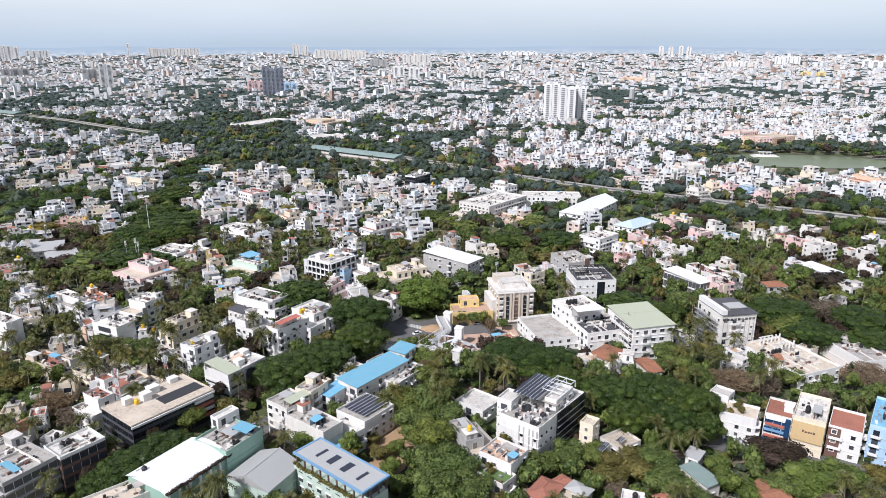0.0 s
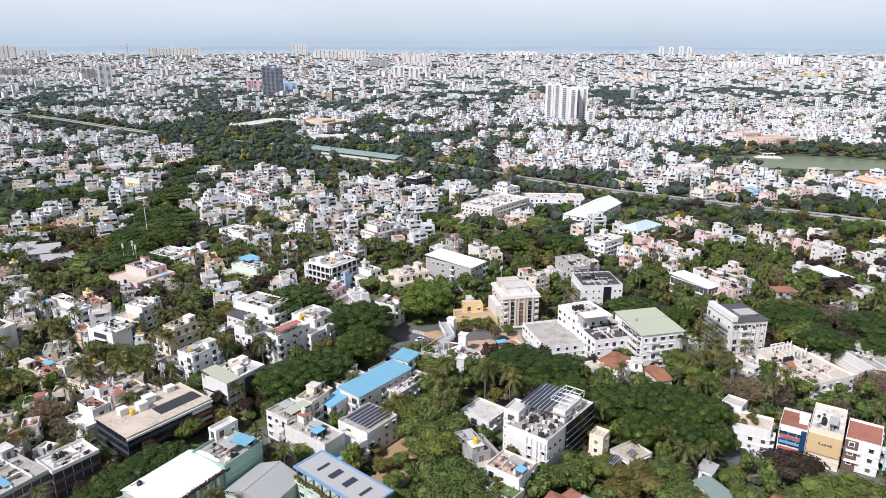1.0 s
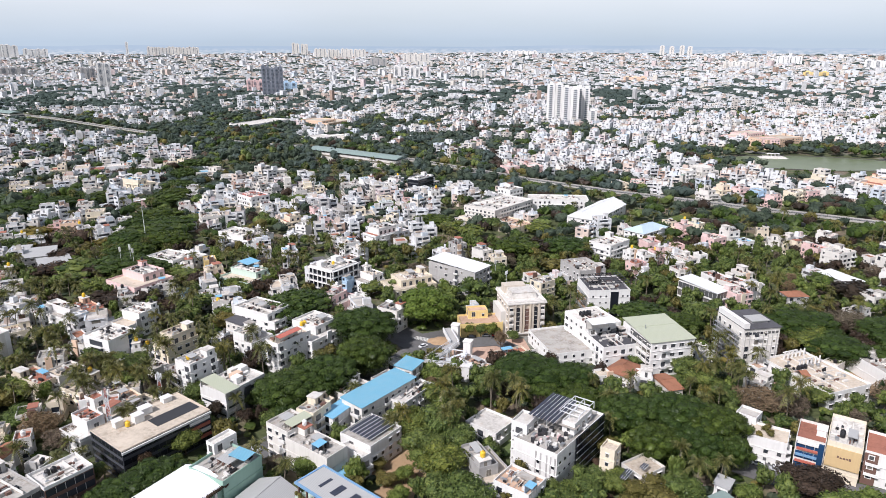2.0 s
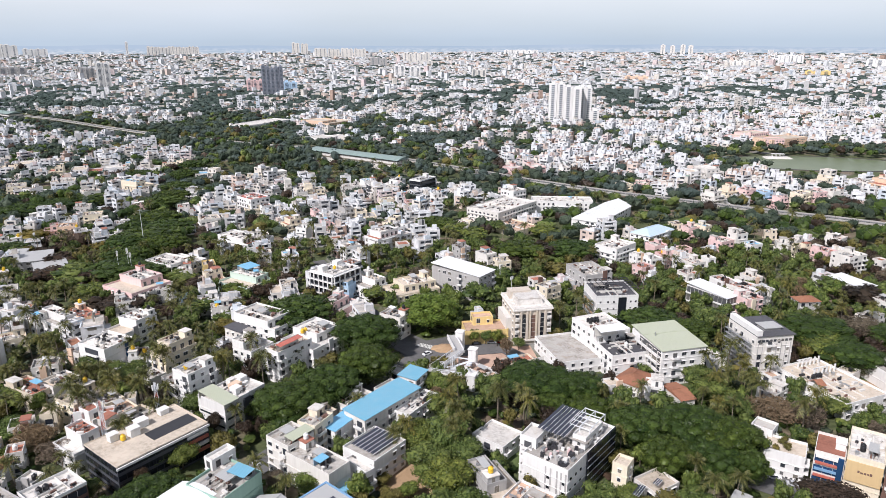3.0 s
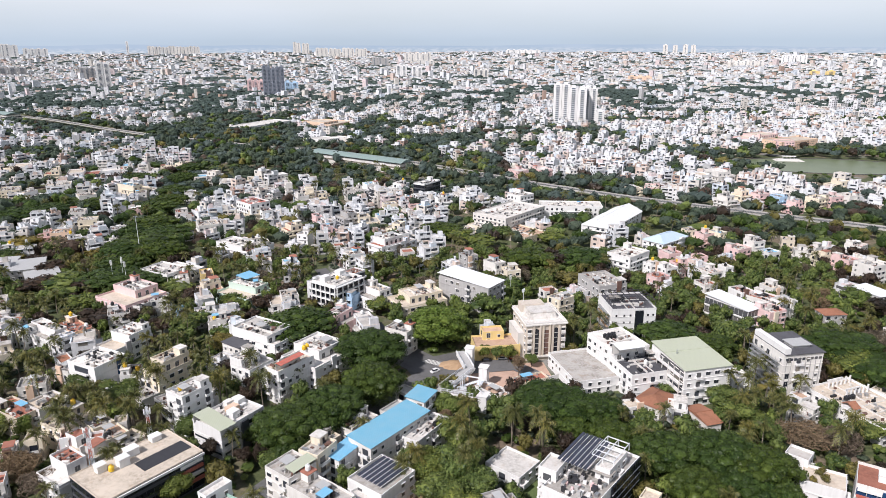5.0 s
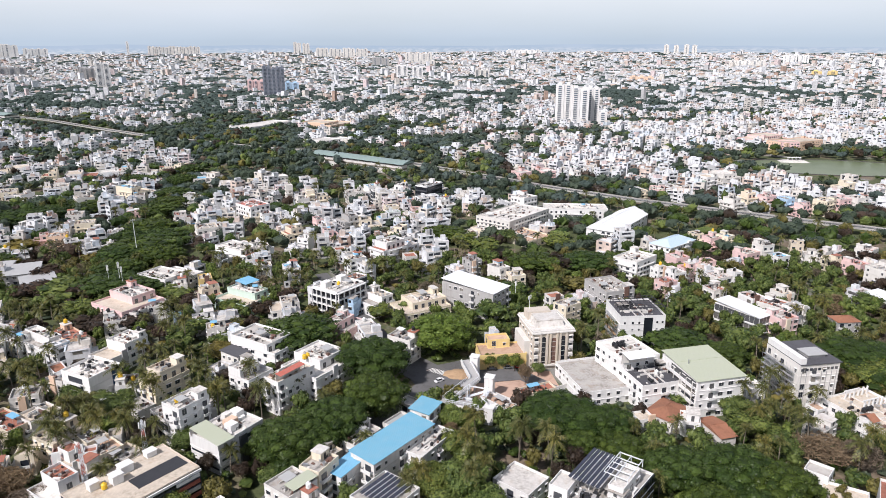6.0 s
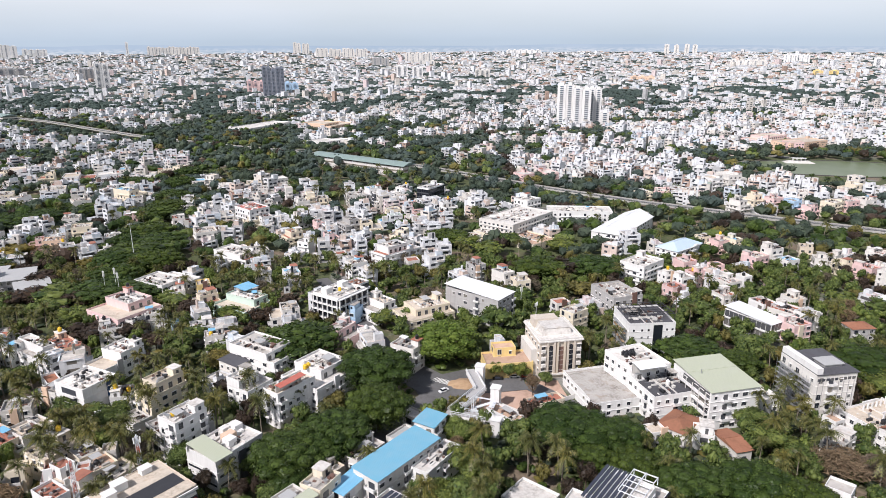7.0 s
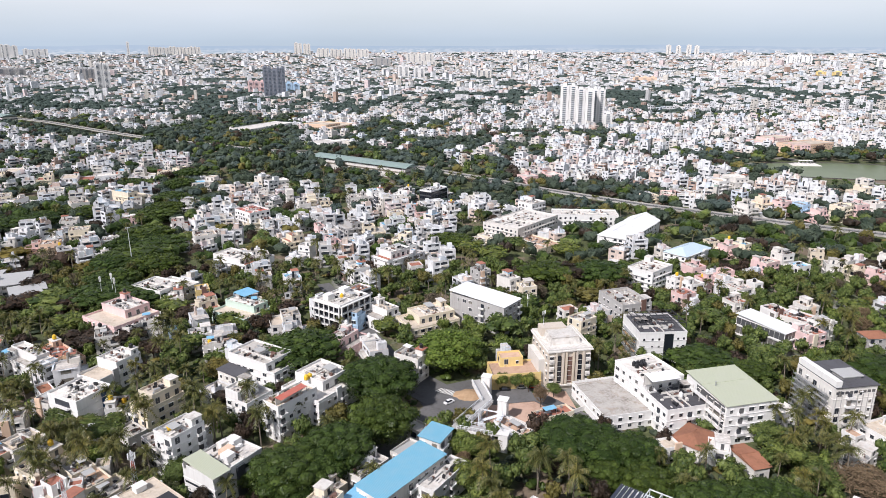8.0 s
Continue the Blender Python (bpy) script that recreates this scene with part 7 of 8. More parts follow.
# roof structures
solar_array(27.1, 195.8, 54, 16.5, 9.0, 16.9, 7)
roof_frame(34.7, 196.2, 54, 11.0, 6.5, 15.6, pale=True)
solar_array(-30.2, 197.1, 53, 11.6, 9.5, 9, 6, label='rows of dark solar panels on a white roof')
solar_array(45.8, 176.5, 52, 5.5, 2.0, 6.3, 3, label='two tilted dark blue solar panels on a low roof')
solar_array(52.1, 180.4, 48, 3.3, 1.7, 6.3, 3, label='two tilted dark blue solar panels on a low roof')
roof_frame(70.6, 317.5, 8, 19.5, 13.9, 15.2)
roof_shed(-64.3, 173.4, 66, 4.8, 5.8, 15.5, base=12.7)
roof_shed(-116.1, 365.1, 55, 9.1, 8.4, 10.5, base=8.1, roof='sheet_sky')
roof_shed(-69.3, 256.0, 56, 11.8, 2.9, 16, base=13.1, roof='sheet_red')
roof_shed(-44.3, 183.5, 55, 3.9, 2.9, 12.5, base=10.2, roof='sheet_sky')
roof_shed(-125.4, 156.5, 61, 2.1, 6.8, 13.2, base=12.3)
roof_shed(16.6, 164.5, 53, 3.0, 2.5, 12, base=9.2, roof='sheet_sky')
roof_shed(57.2, 265.1, 16, 10.9, 5.6, 17.5, base=13.2, roof='sheet_white')
scaffold(109.9, 266.5, -80, 17, 15.5)
scaffold(59.4, 314.9, -84, 13, 12, True, "rusty scaffolding with brown boards against a white wall")
roof_antenna(-185.5, 361.7, 12, 8)
roof_antenna(-181.0, 363.9, 12, 9)
roof_antenna(-177.5, 359.5, 12, 8)
lattice_mast(-117.0, 203.0, 20)
lattice_mast(-107.0, 220.0, 17)
roof_antenna(18.3, 332.7, 16, 6)
mast(-197.9, 421.5, 28)
mast(-464.3, 850.0, 26)
signboard(111.55, 182.25, -33, 9.1, 6.6, 5.0, "tan", ((-0.14, 0.52, 0.5, 0.7), (-0.05, 0.5, 0.7, 0.5), (0.04, 0.5, 0.6, 0.6), (0.12, 0.52, 0.5, 0.5), (0.2, 0.5, 0.6, 0.8)))

# street
footbridge((-13.4, 251.9), (-2.9, 268.3), (-6.0, 282.1), (-1.8, 247.9), (4.9, 250.3))
house(-136.7, 226.9, 62, 12.6, 10.7, 9, wall='cream', roof='beige', step=False, head=True)
house(-126.5, 225.3, 52, 6.9, 9.5, 9, wall='cream', roof='grey', step=False, head=False)
house(-119.7, 220.1, 52, 7.9, 8.5, 8, wall='cream', roof='peach', step=False, head=False)
house(-114.3, 219.0, 62, 10.2, 7.8, 6, wall='beige', roof='grey', step=False, head=False)
house(-127.3, 215.1, 60, 6.2, 8.7, 10, wall='white', roof='red', step=True)
house(-150.7, 238.5, 61, 10.6, 9.0, 9, wall='offwhite', roof='beige', step=False, head=False)
house(-107.1, 239.3, 48, 7.2, 12.8, 8.5, wall='offwhite', roof='grey', step=False, head=False, style='bands')
house(-122.6, 250.6, 55, 6.9, 9.3, 5, wall='offwhite', roof='grey', step=False, head=False)
house(-164.8, 275.1, 44, 4.8, 9.2, 7, wall='white', roof='orange', step=False, head=False)
house(8.8, 293.6, 8, 19.0, 11.4, 6.5, wall='yellow', roof='peach', step=False, head=False, style='blank', clutter=False, tanks=())
house(7.7, 298.7, 10, 9.0, 6.1, 9.5, wall='yellow', roof='peach', step=False, head=False, clutter=False, tanks=())
tree("palm", -3.7, 229.2, 13.5, 4.2)
tree("palm", 9.6, 224.1, 13.5, 4.2)
tree("palm", 18.8, 223.1, 13.5, 4.2)
tree("palm", -5.1, 211.8, 13.5, 4.2)
tree("palm", -116.0, 228.5, 13.5, 4.2)
tree("palm", -134.4, 237.6, 13.5, 4.2)
tree("palm", -134.0, 221.4, 13.5, 4.2)
tree("palm", -121.6, 256.6, 13.5, 4.2)
tree("palm", -106.9, 266.4, 13.5, 4.2)
tree("palm", -96.1, 249.5, 13.5, 4.2)
tree("palm", -134.9, 262.3, 13.5, 4.2)
tree("palm", -140.6, 228.4, 13.5, 4.2)
tree("dry", 16.9, 273.8, 9, 3.2)
tree("broad", 4.2, 287.7, 7, 3.2)
tree("broad", 8.9, 286.8, 7, 3.0)
tree("broad", 13.9, 285.1, 8, 3.6)
tree("broad", 22.9, 281.7, 6, 3.4)
sand_heap(-8.8, 282.4, 6.5, 2.2)
patch(-14.7, 281.1, 25, 26, 20, ASPHALT, 'road', 'wide grey asphalt junction beside the footbridge')
patch(12.4, 276.7, 8, 34, 14, BRICK_PAVING, 'pavement', 'red paved forecourt with stains')
patch(9.0, 289.7, 8, 30, 8, ASPHALT, 'pavement', 'grey parking strip before the beige building')
patch(-22.9, 192.1, 52, 20, 13, EARTH, 'ground', 'bare orange earth plot behind houses')
patch(-21.5, 176.5, 52, 26, 11, EARTH, 'ground', 'bare orange earth plot with shrubs behind houses')
patch(158.9, 249.6, -35, 14, 30, EARTH, 'ground', 'bare brown parking ground beside a white wall')
patch(156.9, 259.3, -35, 8, 10, LAWN, 'lawn', 'dry green lawn beside the parking ground')
patch(12.0, 204.0, 52, 9, 16, LAWN, 'lawn', 'green lawn beside a small white house')
patch(9.0, 263.5, 20, 32, 16, BRICK_PAVING, 'pavement', 'pale red paved yard beside the footbridge')
patch(121.4, 249.5, 8, 16, 12, BRICK_PAVING, 'pavement', 'pale paved yard between palms')
boundary_wall((0.7, 268.7), (11.6, 259.0), 1.8)
boundary_wall((11.6, 259.0), (32.4, 271.8), 1.8)
boundary_wall((3.6, 287.7), (18.6, 294.5), 1.8)
house(5.3, 254.9, 45, 5.2, 13.2, 4.5, wall='white', roof='peach', head=False, tanks=(), step=False)
house(19.8, 263.7, 24, 14.3, 5.3, 4.5, wall='cream', roof='red', head=False, tanks=(), step=False)
car(160.7, 253.8, 35, 'black')
car(161.0, 251.7, 35, 'black')
car(161.2, 249.6, 35, 'silver')
car(161.7, 247.5, 35, 'black')
car(14.9, 235.3, 70, 'black')
car(-16.4, 276.6, 40, 'white')
car(4.9, 286.3, 5, 'black')
car(11.6, 288.3, 5, 'white')
car(91.4, 191.5, -15, 'white')
car(95.7, 188.2, -15, 'silver')
car(16.1, 288.4, 5, 'red')
car(-70.1, 194.4, -40, 'white')
car(-68.2, 198.3, -40, 'silver')
patch(-20.3, 286.5, 40, 3.6, 0.5, ROAD_PAINT, "road_marking", "white painted stripe of a crossing")
patch(-19.4, 286.0, 40, 3.6, 0.5, ROAD_PAINT, "road_marking", "white painted stripe of a crossing")
patch(-18.5, 285.5, 40, 3.6, 0.5, ROAD_PAINT, "road_marking", "white painted stripe of a crossing")
patch(-17.7, 285.1, 40, 3.6, 0.5, ROAD_PAINT, "road_marking", "white painted stripe of a crossing")
patch(-16.8, 284.6, 40, 3.6, 0.5, ROAD_PAINT, "road_marking", "white painted stripe of a crossing")
patch(-15.9, 284.1, 40, 3.6, 0.5, ROAD_PAINT, "road_marking", "white painted stripe of a crossing")
patch(-15.1, 283.6, 40, 3.6, 0.5, ROAD_PAINT, "road_marking", "white painted stripe of a crossing")
patch(-14.2, 283.2, 40, 3.6, 0.5, ROAD_PAINT, "road_marking", "white painted stripe of a crossing")
patch(-13.4, 282.7, 40, 3.6, 0.5, ROAD_PAINT, "road_marking", "white painted stripe of a crossing")

# roads and open ground
strip((-14.8, 283.0), (-65.8, 200.1), 9, 0.06, ASPHALT, "road", 'grey asphalt street under large trees')
strip((-65.8, 200.1), (-81.8, 168.8), 9, 0.06, ASPHALT, "road", 'grey asphalt street under large trees')
strip((-10.6, 271.7), (-30.0, 292.3), 16, 0.06, ASPHALT, "road", 'wide grey asphalt junction')
strip((-14.6, 277.9), (15.3, 283.1), 10, 0.06, ASPHALT, "road", 'grey asphalt street beside the paved plaza')
strip((72.0, 202.0), (98.3, 183.7), 13, 0.06, ASPHALT, "road", 'grey asphalt main road with lane markings')
strip((98.3, 183.7), (136.2, 165.2), 13, 0.06, ASPHALT, "road", 'grey asphalt main road with lane markings')
strip((-30.0, 292.3), (-85.8, 405.0), 7, 0.06, ASPHALT, "road", 'narrow grey street between houses')
strip((15.3, 283.1), (46.3, 249.3), 7, 0.06, ASPHALT, "road", 'narrow grey street between houses')
striped_kerb((88.2, 197.0), (99.4, 188.2))
lane_dashes((75.2, 199.8), (98.3, 183.7), 12)
patch(326.4, 515.8, -30, 70, 22, LAWN, 'lawn', 'green open grass beside the railway')

# trees
tree('rain', -76.5, 304.9, 14, 17.6)
tree('rain', -41.5, 277.0, 17, 14.2)
tree('rain', -62.3, 221.5, 15.5, 12.4)
tree('rain', -50.4, 232.6, 16, 12.4)
tree('rain', -38.6, 250.4, 16, 12.2)
tree('rain', -53.5, 225.5, 14, 8.6)
tree('rain', -59.5, 210.5, 11, 6.8)
tree('rain', 25.2, 240.1, 12, 14.3)
tree('rain', 40.2, 235.1, 12, 10.2)
tree('rain', 41.0, 219.6, 11, 8.7)
tree('rain', 29.1, 224.6, 10, 7.7)
tree('rain', 54.9, 208.1, 14, 11.5)
tree('rain', 70.4, 206.8, 15, 12.7)
tree('rain', 80.5, 198.9, 15, 10.4)
tree('rain', 58.8, 192.2, 13, 9.0)
tree('rain', 71.3, 190.4, 13, 9.0)
tree('rain', 81.7, 188.2, 12, 6.1)
tree('rain', -89.0, 170.5, 13, 10.5)
tree('rain', -95.4, 161.9, 13, 10.3)
tree('rain', -101.6, 157.3, 11, 6.6)
tree('rain', -85.2, 175.4, 10, 7.8)
tree('fig', -16.2, 302.6, 17, 14.9)
tree('broad', 8.3, 333.0, 12, 10.8)
tree('broad', 20.3, 364.1, 11, 9.8)
tree('rain', 84.8, 301.4, 10, 15.7)
tree('rain', 101.2, 292.3, 9, 8.5)
tree('bright', -10.5, 240.7, 10, 6.4)
tree('broad', -12.6, 226.5, 11, 5.5)
tree('broad', -7.5, 219.0, 12, 7.0)
tree('broad', -16.4, 204.2, 12, 7.5)
tree('broad', -7.9, 203.9, 13, 8.5)
tree('broad', -2.5, 195.0, 12, 7.8)
tree('broad', -13.2, 190.5, 12, 8.1)
tree('broad', -7.4, 181.1, 13, 8.2)
tree('broad', -8.0, 169.0, 12, 7.4)
tree('broad', -1.2, 166.0, 13, 9.1)
tree('broad', 3.8, 156.5, 11, 7.1)
tree('broad', -6.9, 156.2, 12, 7.6)
tree('bright', -19.2, 181.4, 6, 3.8)
tree('bright', -20.1, 170.8, 6, 4.0)
tree('olive', -24.0, 179.2, 5, 3.7)
tree('bright', -16.9, 161.7, 7, 3.8)
tree('olive', -28.1, 188.2, 4, 3.3)
tree('bright', -48.5, 182.3, 9, 5.2)
tree('broad', -64.0, 207.5, 10, 5.9)
tree('broad', -101.1, 192.3, 10, 7.4)
tree('broad', -90.1, 195.9, 10, 5.7)
tree('broad', -111.4, 178.3, 9, 5.1)
tree('broad', 26.2, 170.6, 8, 5.4)
tree('broad', 34.7, 175.7, 9, 6.5)
tree('broad', 42.8, 176.6, 8, 5.6)
tree('olive', 51.6, 169.8, 9, 8.3)
tree('olive', 45.1, 163.7, 8, 6.3)
tree('broad', 60.9, 172.8, 9, 6.6)
tree('broad', 72.3, 183.7, 9, 4.0)
tree('broad', 61.4, 160.7, 10, 8.1)
tree('broad', 66.4, 153.9, 9, 5.3)
tree('bright', 78.8, 169.9, 9, 4.8)
tree('bright', 78.9, 161.6, 9, 4.7)
tree('copper', 98.3, 174.0, 11, 9.0)
tree('bright', 101.3, 160.8, 10, 8.7)
tree('bright', 113.1, 164.4, 9, 8.0)
tree('broad', 92.4, 159.0, 9, 5.7)
tree('olive', 125.3, 165.3, 8, 5.1)
tree('bright', 83.7, 157.3, 8, 4.6)
tree('dry', -141.1, 204.4, 9, 8.2)
tree('dry', -130.8, 197.9, 8, 5.6)
tree('dry', -113.6, 232.7, 9, 4.8)
tree('dry', 105.9, 224.2, 8, 10.6)
tree('dry', 115.0, 220.7, 8, 7.1)
tree('dry', 174.9, 295.4, 9, 12.4)
tree('dry', 45.5, 158.0, 7, 4.4)
tree('dry', 157.8, 227.6, 8, 10.3)
tree('broad', 148.8, 272.1, 11, 12.7)
tree('rain', 151.6, 286.8, 12, 16.1)
tree('rain', 154.9, 262.7, 11, 12.5)
tree('rain', 184.8, 276.7, 12, 15.0)
tree('rain', 176.3, 254.0, 11, 11.3)
tree('copper', 198.4, 332.2, 11, 13.0)
tree('broad', 179.7, 359.7, 9, 10.7)
tree('broad', 193.9, 349.8, 9, 8.8)
tree('olive', 125.0, 298.4, 7, 7.4)
tree('broad', 113.9, 310.3, 9, 7.5)
tree('broad', 89.7, 236.9, 10, 8.4)
tree('broad', 88.6, 251.2, 9, 6.2)
tree('broad', 93.7, 226.2, 9, 7.0)
tree('broad', 128.7, 227.5, 8, 7.4)
tree('conifer', 153.2, 231.0, 9, 2.1)
tree('rain', -200.0, 431.2, 13, 22.7)
tree('rain', -206.4, 419.7, 12, 16.2)
tree('rain', -198.9, 457.2, 12, 19.4)
tree('rain', -232.7, 531.8, 12, 17.4)
tree('rain', -241.0, 590.7, 12, 16.3)
tree('rain', -189.6, 370.2, 12, 20.0)
tree('rain', -173.5, 367.1, 11, 17.8)
tree('broad', -212.7, 366.1, 11, 13.0)
tree('copper', -198.0, 362.8, 10, 10.9)
tree('copper', -227.4, 362.8, 10, 13.1)
tree('broad', -151.3, 359.5, 9, 12.1)
tree('copper', -139.8, 349.5, 9, 10.0)
tree('broad', -127.4, 318.1, 9, 9.2)
tree('copper', -102.7, 340.0, 9, 7.0)
tree('broad', -117.6, 343.7, 8, 8.1)
tree('copper', -172.8, 322.2, 9, 11.4)
tree('copper', -158.5, 326.5, 9, 11.3)
tree('broad', -130.3, 314.0, 9, 9.1)
tree('olive', -109.1, 296.4, 8, 7.2)
tree('copper', -93.7, 271.3, 9, 8.5)
tree('broad', -107.0, 307.7, 8, 5.9)
tree('copper', -141.7, 314.0, 9, 6.2)
tree('broad', -132.6, 250.7, 9, 9.1)
tree('broad', -148.4, 259.2, 9, 8.2)
tree('broad', -166.8, 232.6, 9, 10.5)
tree('broad', -152.8, 244.0, 8, 6.6)
tree('broad', -152.3, 211.5, 8, 7.3)
tree('olive', -167.1, 222.2, 8, 6.4)
tree('broad', -97.5, 228.0, 9, 5.9)
tree('rain', 36.2, 406.2, 12, 16.2)
tree('copper', 48.9, 407.3, 11, 12.7)
tree('rain', 68.3, 406.2, 12, 18.1)
tree('olive', 53.7, 375.6, 9, 10.1)
tree('broad', -3.2, 456.8, 10, 12.0)
tree('broad', 10.4, 444.4, 10, 11.7)
tree('broad', 25.5, 470.5, 9, 10.3)
tree('rain', -15.5, 471.3, 10, 16.4)
tree('broad', -31.1, 346.6, 8, 7.8)
tree('broad', -45.7, 337.2, 8, 7.7)
tree('rain', -255.2, 643.2, 13, 14.7)
tree('rain', -264.5, 692.4, 13, 15.7)
tree('rain', -230.5, 550.4, 13, 15.3)
tree('rain', -212.5, 476.6, 14, 18.0)
tree('rain', -181.9, 414.3, 14, 15.7)
tree('rain', -217.5, 454.3, 13, 13.0)
tree('rain', -195.4, 391.0, 13, 15.2)
tree('rain', -300.2, 651.7, 11, 15.2)
tree('rain', -285.8, 546.3, 11, 15.8)
tree('broad', -206.5, 347.6, 10, 10.7)
tree('broad', -189.3, 338.2, 10, 10.3)
tree('copper', -235.9, 390.8, 10, 9.9)
tree('rain', -359.4, 535.4, 11, 22.0)
tree('rain', -328.7, 514.6, 11, 23.5)
tree('rain', -311.9, 524.8, 11, 20.9)
tree('rain', -306.6, 549.8, 10, 16.1)
tree('broad', 103.4, 349.7, 9, 9.8)
tree('broad', 84.1, 361.5, 8, 6.6)
tree('broad', 56.3, 454.4, 9, 12.0)
tree('olive', 40.5, 361.5, 8, 6.5)
tree('rain', -279.4, 416.8, 8, 13.0)
tree('olive', -221.0, 418.3, 9, 12.3)
tree('dry', -254.3, 439.4, 9, 13.1)
tree('olive', -283.2, 449.2, 8, 13.7)
tree('palm', -217.4, 301.0, 11, 4.9)
tree('palm', -224.1, 326.0, 11, 5.2)
tree('palm', -216.9, 327.8, 11, 5.2)
tree('palm', -208.4, 319.9, 10, 5.0)
tree('palm', -187.2, 256.2, 10, 4.3)
tree('palm', -173.2, 243.9, 10, 4.1)
tree('palm', -177.6, 256.2, 10, 4.2)
tree('palm', -167.8, 260.8, 12, 4.2)
tree('palm', -138.7, 236.3, 14.5, 3.8)
tree('palm', -137.1, 244.0, 11.5, 3.8)
tree('palm', -129.3, 229.7, 11.5, 3.7)
tree('palm', -125.2, 229.7, 13.5, 3.6)
tree('palm', -119.6, 231.7, 12.5, 3.6)
tree('palm', -134.3, 282.7, 12.5, 4.2)
tree('palm', -127.4, 283.0, 11.5, 4.2)
tree('palm', -122.3, 274.9, 11.5, 4.1)
tree('palm', -150.3, 320.0, 10, 4.7)
tree('palm', -135.3, 317.3, 11, 4.6)
tree('palm', -127.4, 307.9, 13, 4.5)
tree('palm', -181.6, 301.0, 11, 4.7)
tree('palm', -185.9, 315.7, 10, 4.9)
tree('palm', -183.5, 246.3, 12, 4.1)
tree('palm', -172.2, 225.8, 12, 3.9)
tree('palm', 104.4, 261.3, 13.5, 3.9)
tree('palm', 112.6, 265.4, 12.5, 4.0)
tree('palm', 123.4, 275.3, 11.5, 4.1)
tree('palm', 103.7, 245.6, 11.5, 3.7)
tree('palm', 98.0, 251.1, 11.5, 3.8)
tree('palm', 102.8, 235.7, 12.5, 3.6)
tree('palm', 89.6, 237.7, 11.5, 3.6)
tree('palm', 150.2, 315.0, 12, 4.7)
tree('palm', 158.3, 296.4, 13, 4.5)
tree('palm', 117.7, 219.5, 13.5, 3.5)
tree('palm', -56.0, 246.5, 12, 3.5)
tree('palm', -220.6, 313.0, 11, 5.0)
tree('palm', -215.3, 318.9, 12, 5.1)
tree('palm', -196.3, 296.0, 13, 4.7)
tree('palm', -214.4, 335.1, 11, 5.2)
tree('palm', -173.5, 264.8, 13, 4.3)
tree('palm', -170.6, 272.5, 11, 4.3)
tree('palm', -160.5, 249.8, 13, 4.0)
tree('palm', -187.3, 265.2, 10, 4.4)
tree('palm', -191.6, 326.0, 11, 5.0)
tree('palm', -201.2, 283.7, 12, 4.6)
tree('palm', -136.8, 221.6, 14.5, 3.6)
tree('palm', -133.5, 218.9, 13.5, 3.6)
tree('palm', -136.3, 237.7, 12.5, 3.8)
tree('palm', -129.6, 233.2, 13.5, 3.7)
tree('palm', -116.4, 227.8, 12.5, 3.6)
tree('palm', -117.5, 233.2, 13.5, 3.6)
tree('palm', -118.2, 252.1, 13.5, 3.8)
tree('palm', -104.7, 261.0, 13.5, 3.9)
tree('palm', -102.1, 260.1, 12.5, 3.8)
tree('palm', -92.2, 244.4, 14.5, 3.6)
tree('palm', -91.5, 249.3, 13.5, 3.7)
tree('palm', -86.2, 264.1, 13.5, 3.8)
tree('palm', -77.9, 246.5, 13.5, 3.6)
tree('palm', -76.5, 254.3, 12.5, 3.7)
tree('palm', -68.9, 258.0, 12, 3.7)
tree('palm', -94.4, 250.6, 11.5, 3.7)
tree('palm', -24.2, 200.0, 11, 3.0)
tree('palm', -20.6, 204.2, 12, 3.0)
tree('palm', -5.9, 202.0, 12.5, 3.0)
tree('palm', -3.0, 206.0, 12.5, 3.0)
tree('palm', -7.1, 217.3, 14.5, 3.2)
tree('palm', 9.8, 225.3, 11.5, 3.3)
tree('palm', 18.7, 217.0, 13.5, 3.2)
tree('palm', 114.8, 262.7, 11.5, 4.0)
tree('palm', 104.5, 251.1, 11.5, 3.8)
tree('palm', 116.2, 251.1, 11.5, 3.8)
tree('palm', 96.1, 240.3, 11.5, 3.6)
tree('palm', 102.6, 228.3, 12.5, 3.5)
tree('palm', 84.4, 219.0, 11, 3.4)
tree('palm', 91.5, 254.6, 12.5, 3.8)
tree('palm', 172.4, 302.8, 12, 4.7)
tree('palm', 184.5, 300.3, 13, 4.7)
tree('palm', 160.9, 329.8, 13, 4.9)
tree('palm', 146.4, 326.3, 11, 4.8)
tree('palm', 158.4, 334.5, 13, 4.9)
tree('palm', 43.3, 300.1, 13, 4.1)
tree('palm', 54.5, 319.1, 12, 4.4)
tree('palm', -85.2, 447.2, 10, 5.9)
tree('palm', -97.0, 447.7, 12, 6.0)
tree('palm', -124.6, 379.9, 10, 5.3)
tree('palm', -27.4, 391.9, 10, 5.2)
tree('palm', -21.0, 365.6, 11, 4.9)
tree('palm', -36.8, 379.9, 10, 5.1)
tree('palm', -18.3, 382.2, 13, 5.1)
tree('palm', -12.8, 363.2, 10, 4.9)
tree('palm', 111.6, 215.4, 13, 3.4)
tree('palm', 136.9, 198.6, 11, 3.4)
tree('palm', 66.0, 174.5, 13, 2.8)
tree('palm', 69.6, 190.8, 10, 3.0)
tree('palm', 64.3, 185.8, 11, 2.9)
tree('palm', 107.7, 153.6, 12, 2.8)
tree('palm', 111.0, 148.7, 12, 2.8)
tree('palm', 60.9, 148.5, 12, 2.6)
tree('palm', -141.8, 335.2, 11, 4.8)
tree('palm', -139.9, 299.7, 10, 4.4)
tree('palm', -134.4, 323.3, 12, 4.7)
tree('palm', -55.0, 391.5, 12, 5.2)
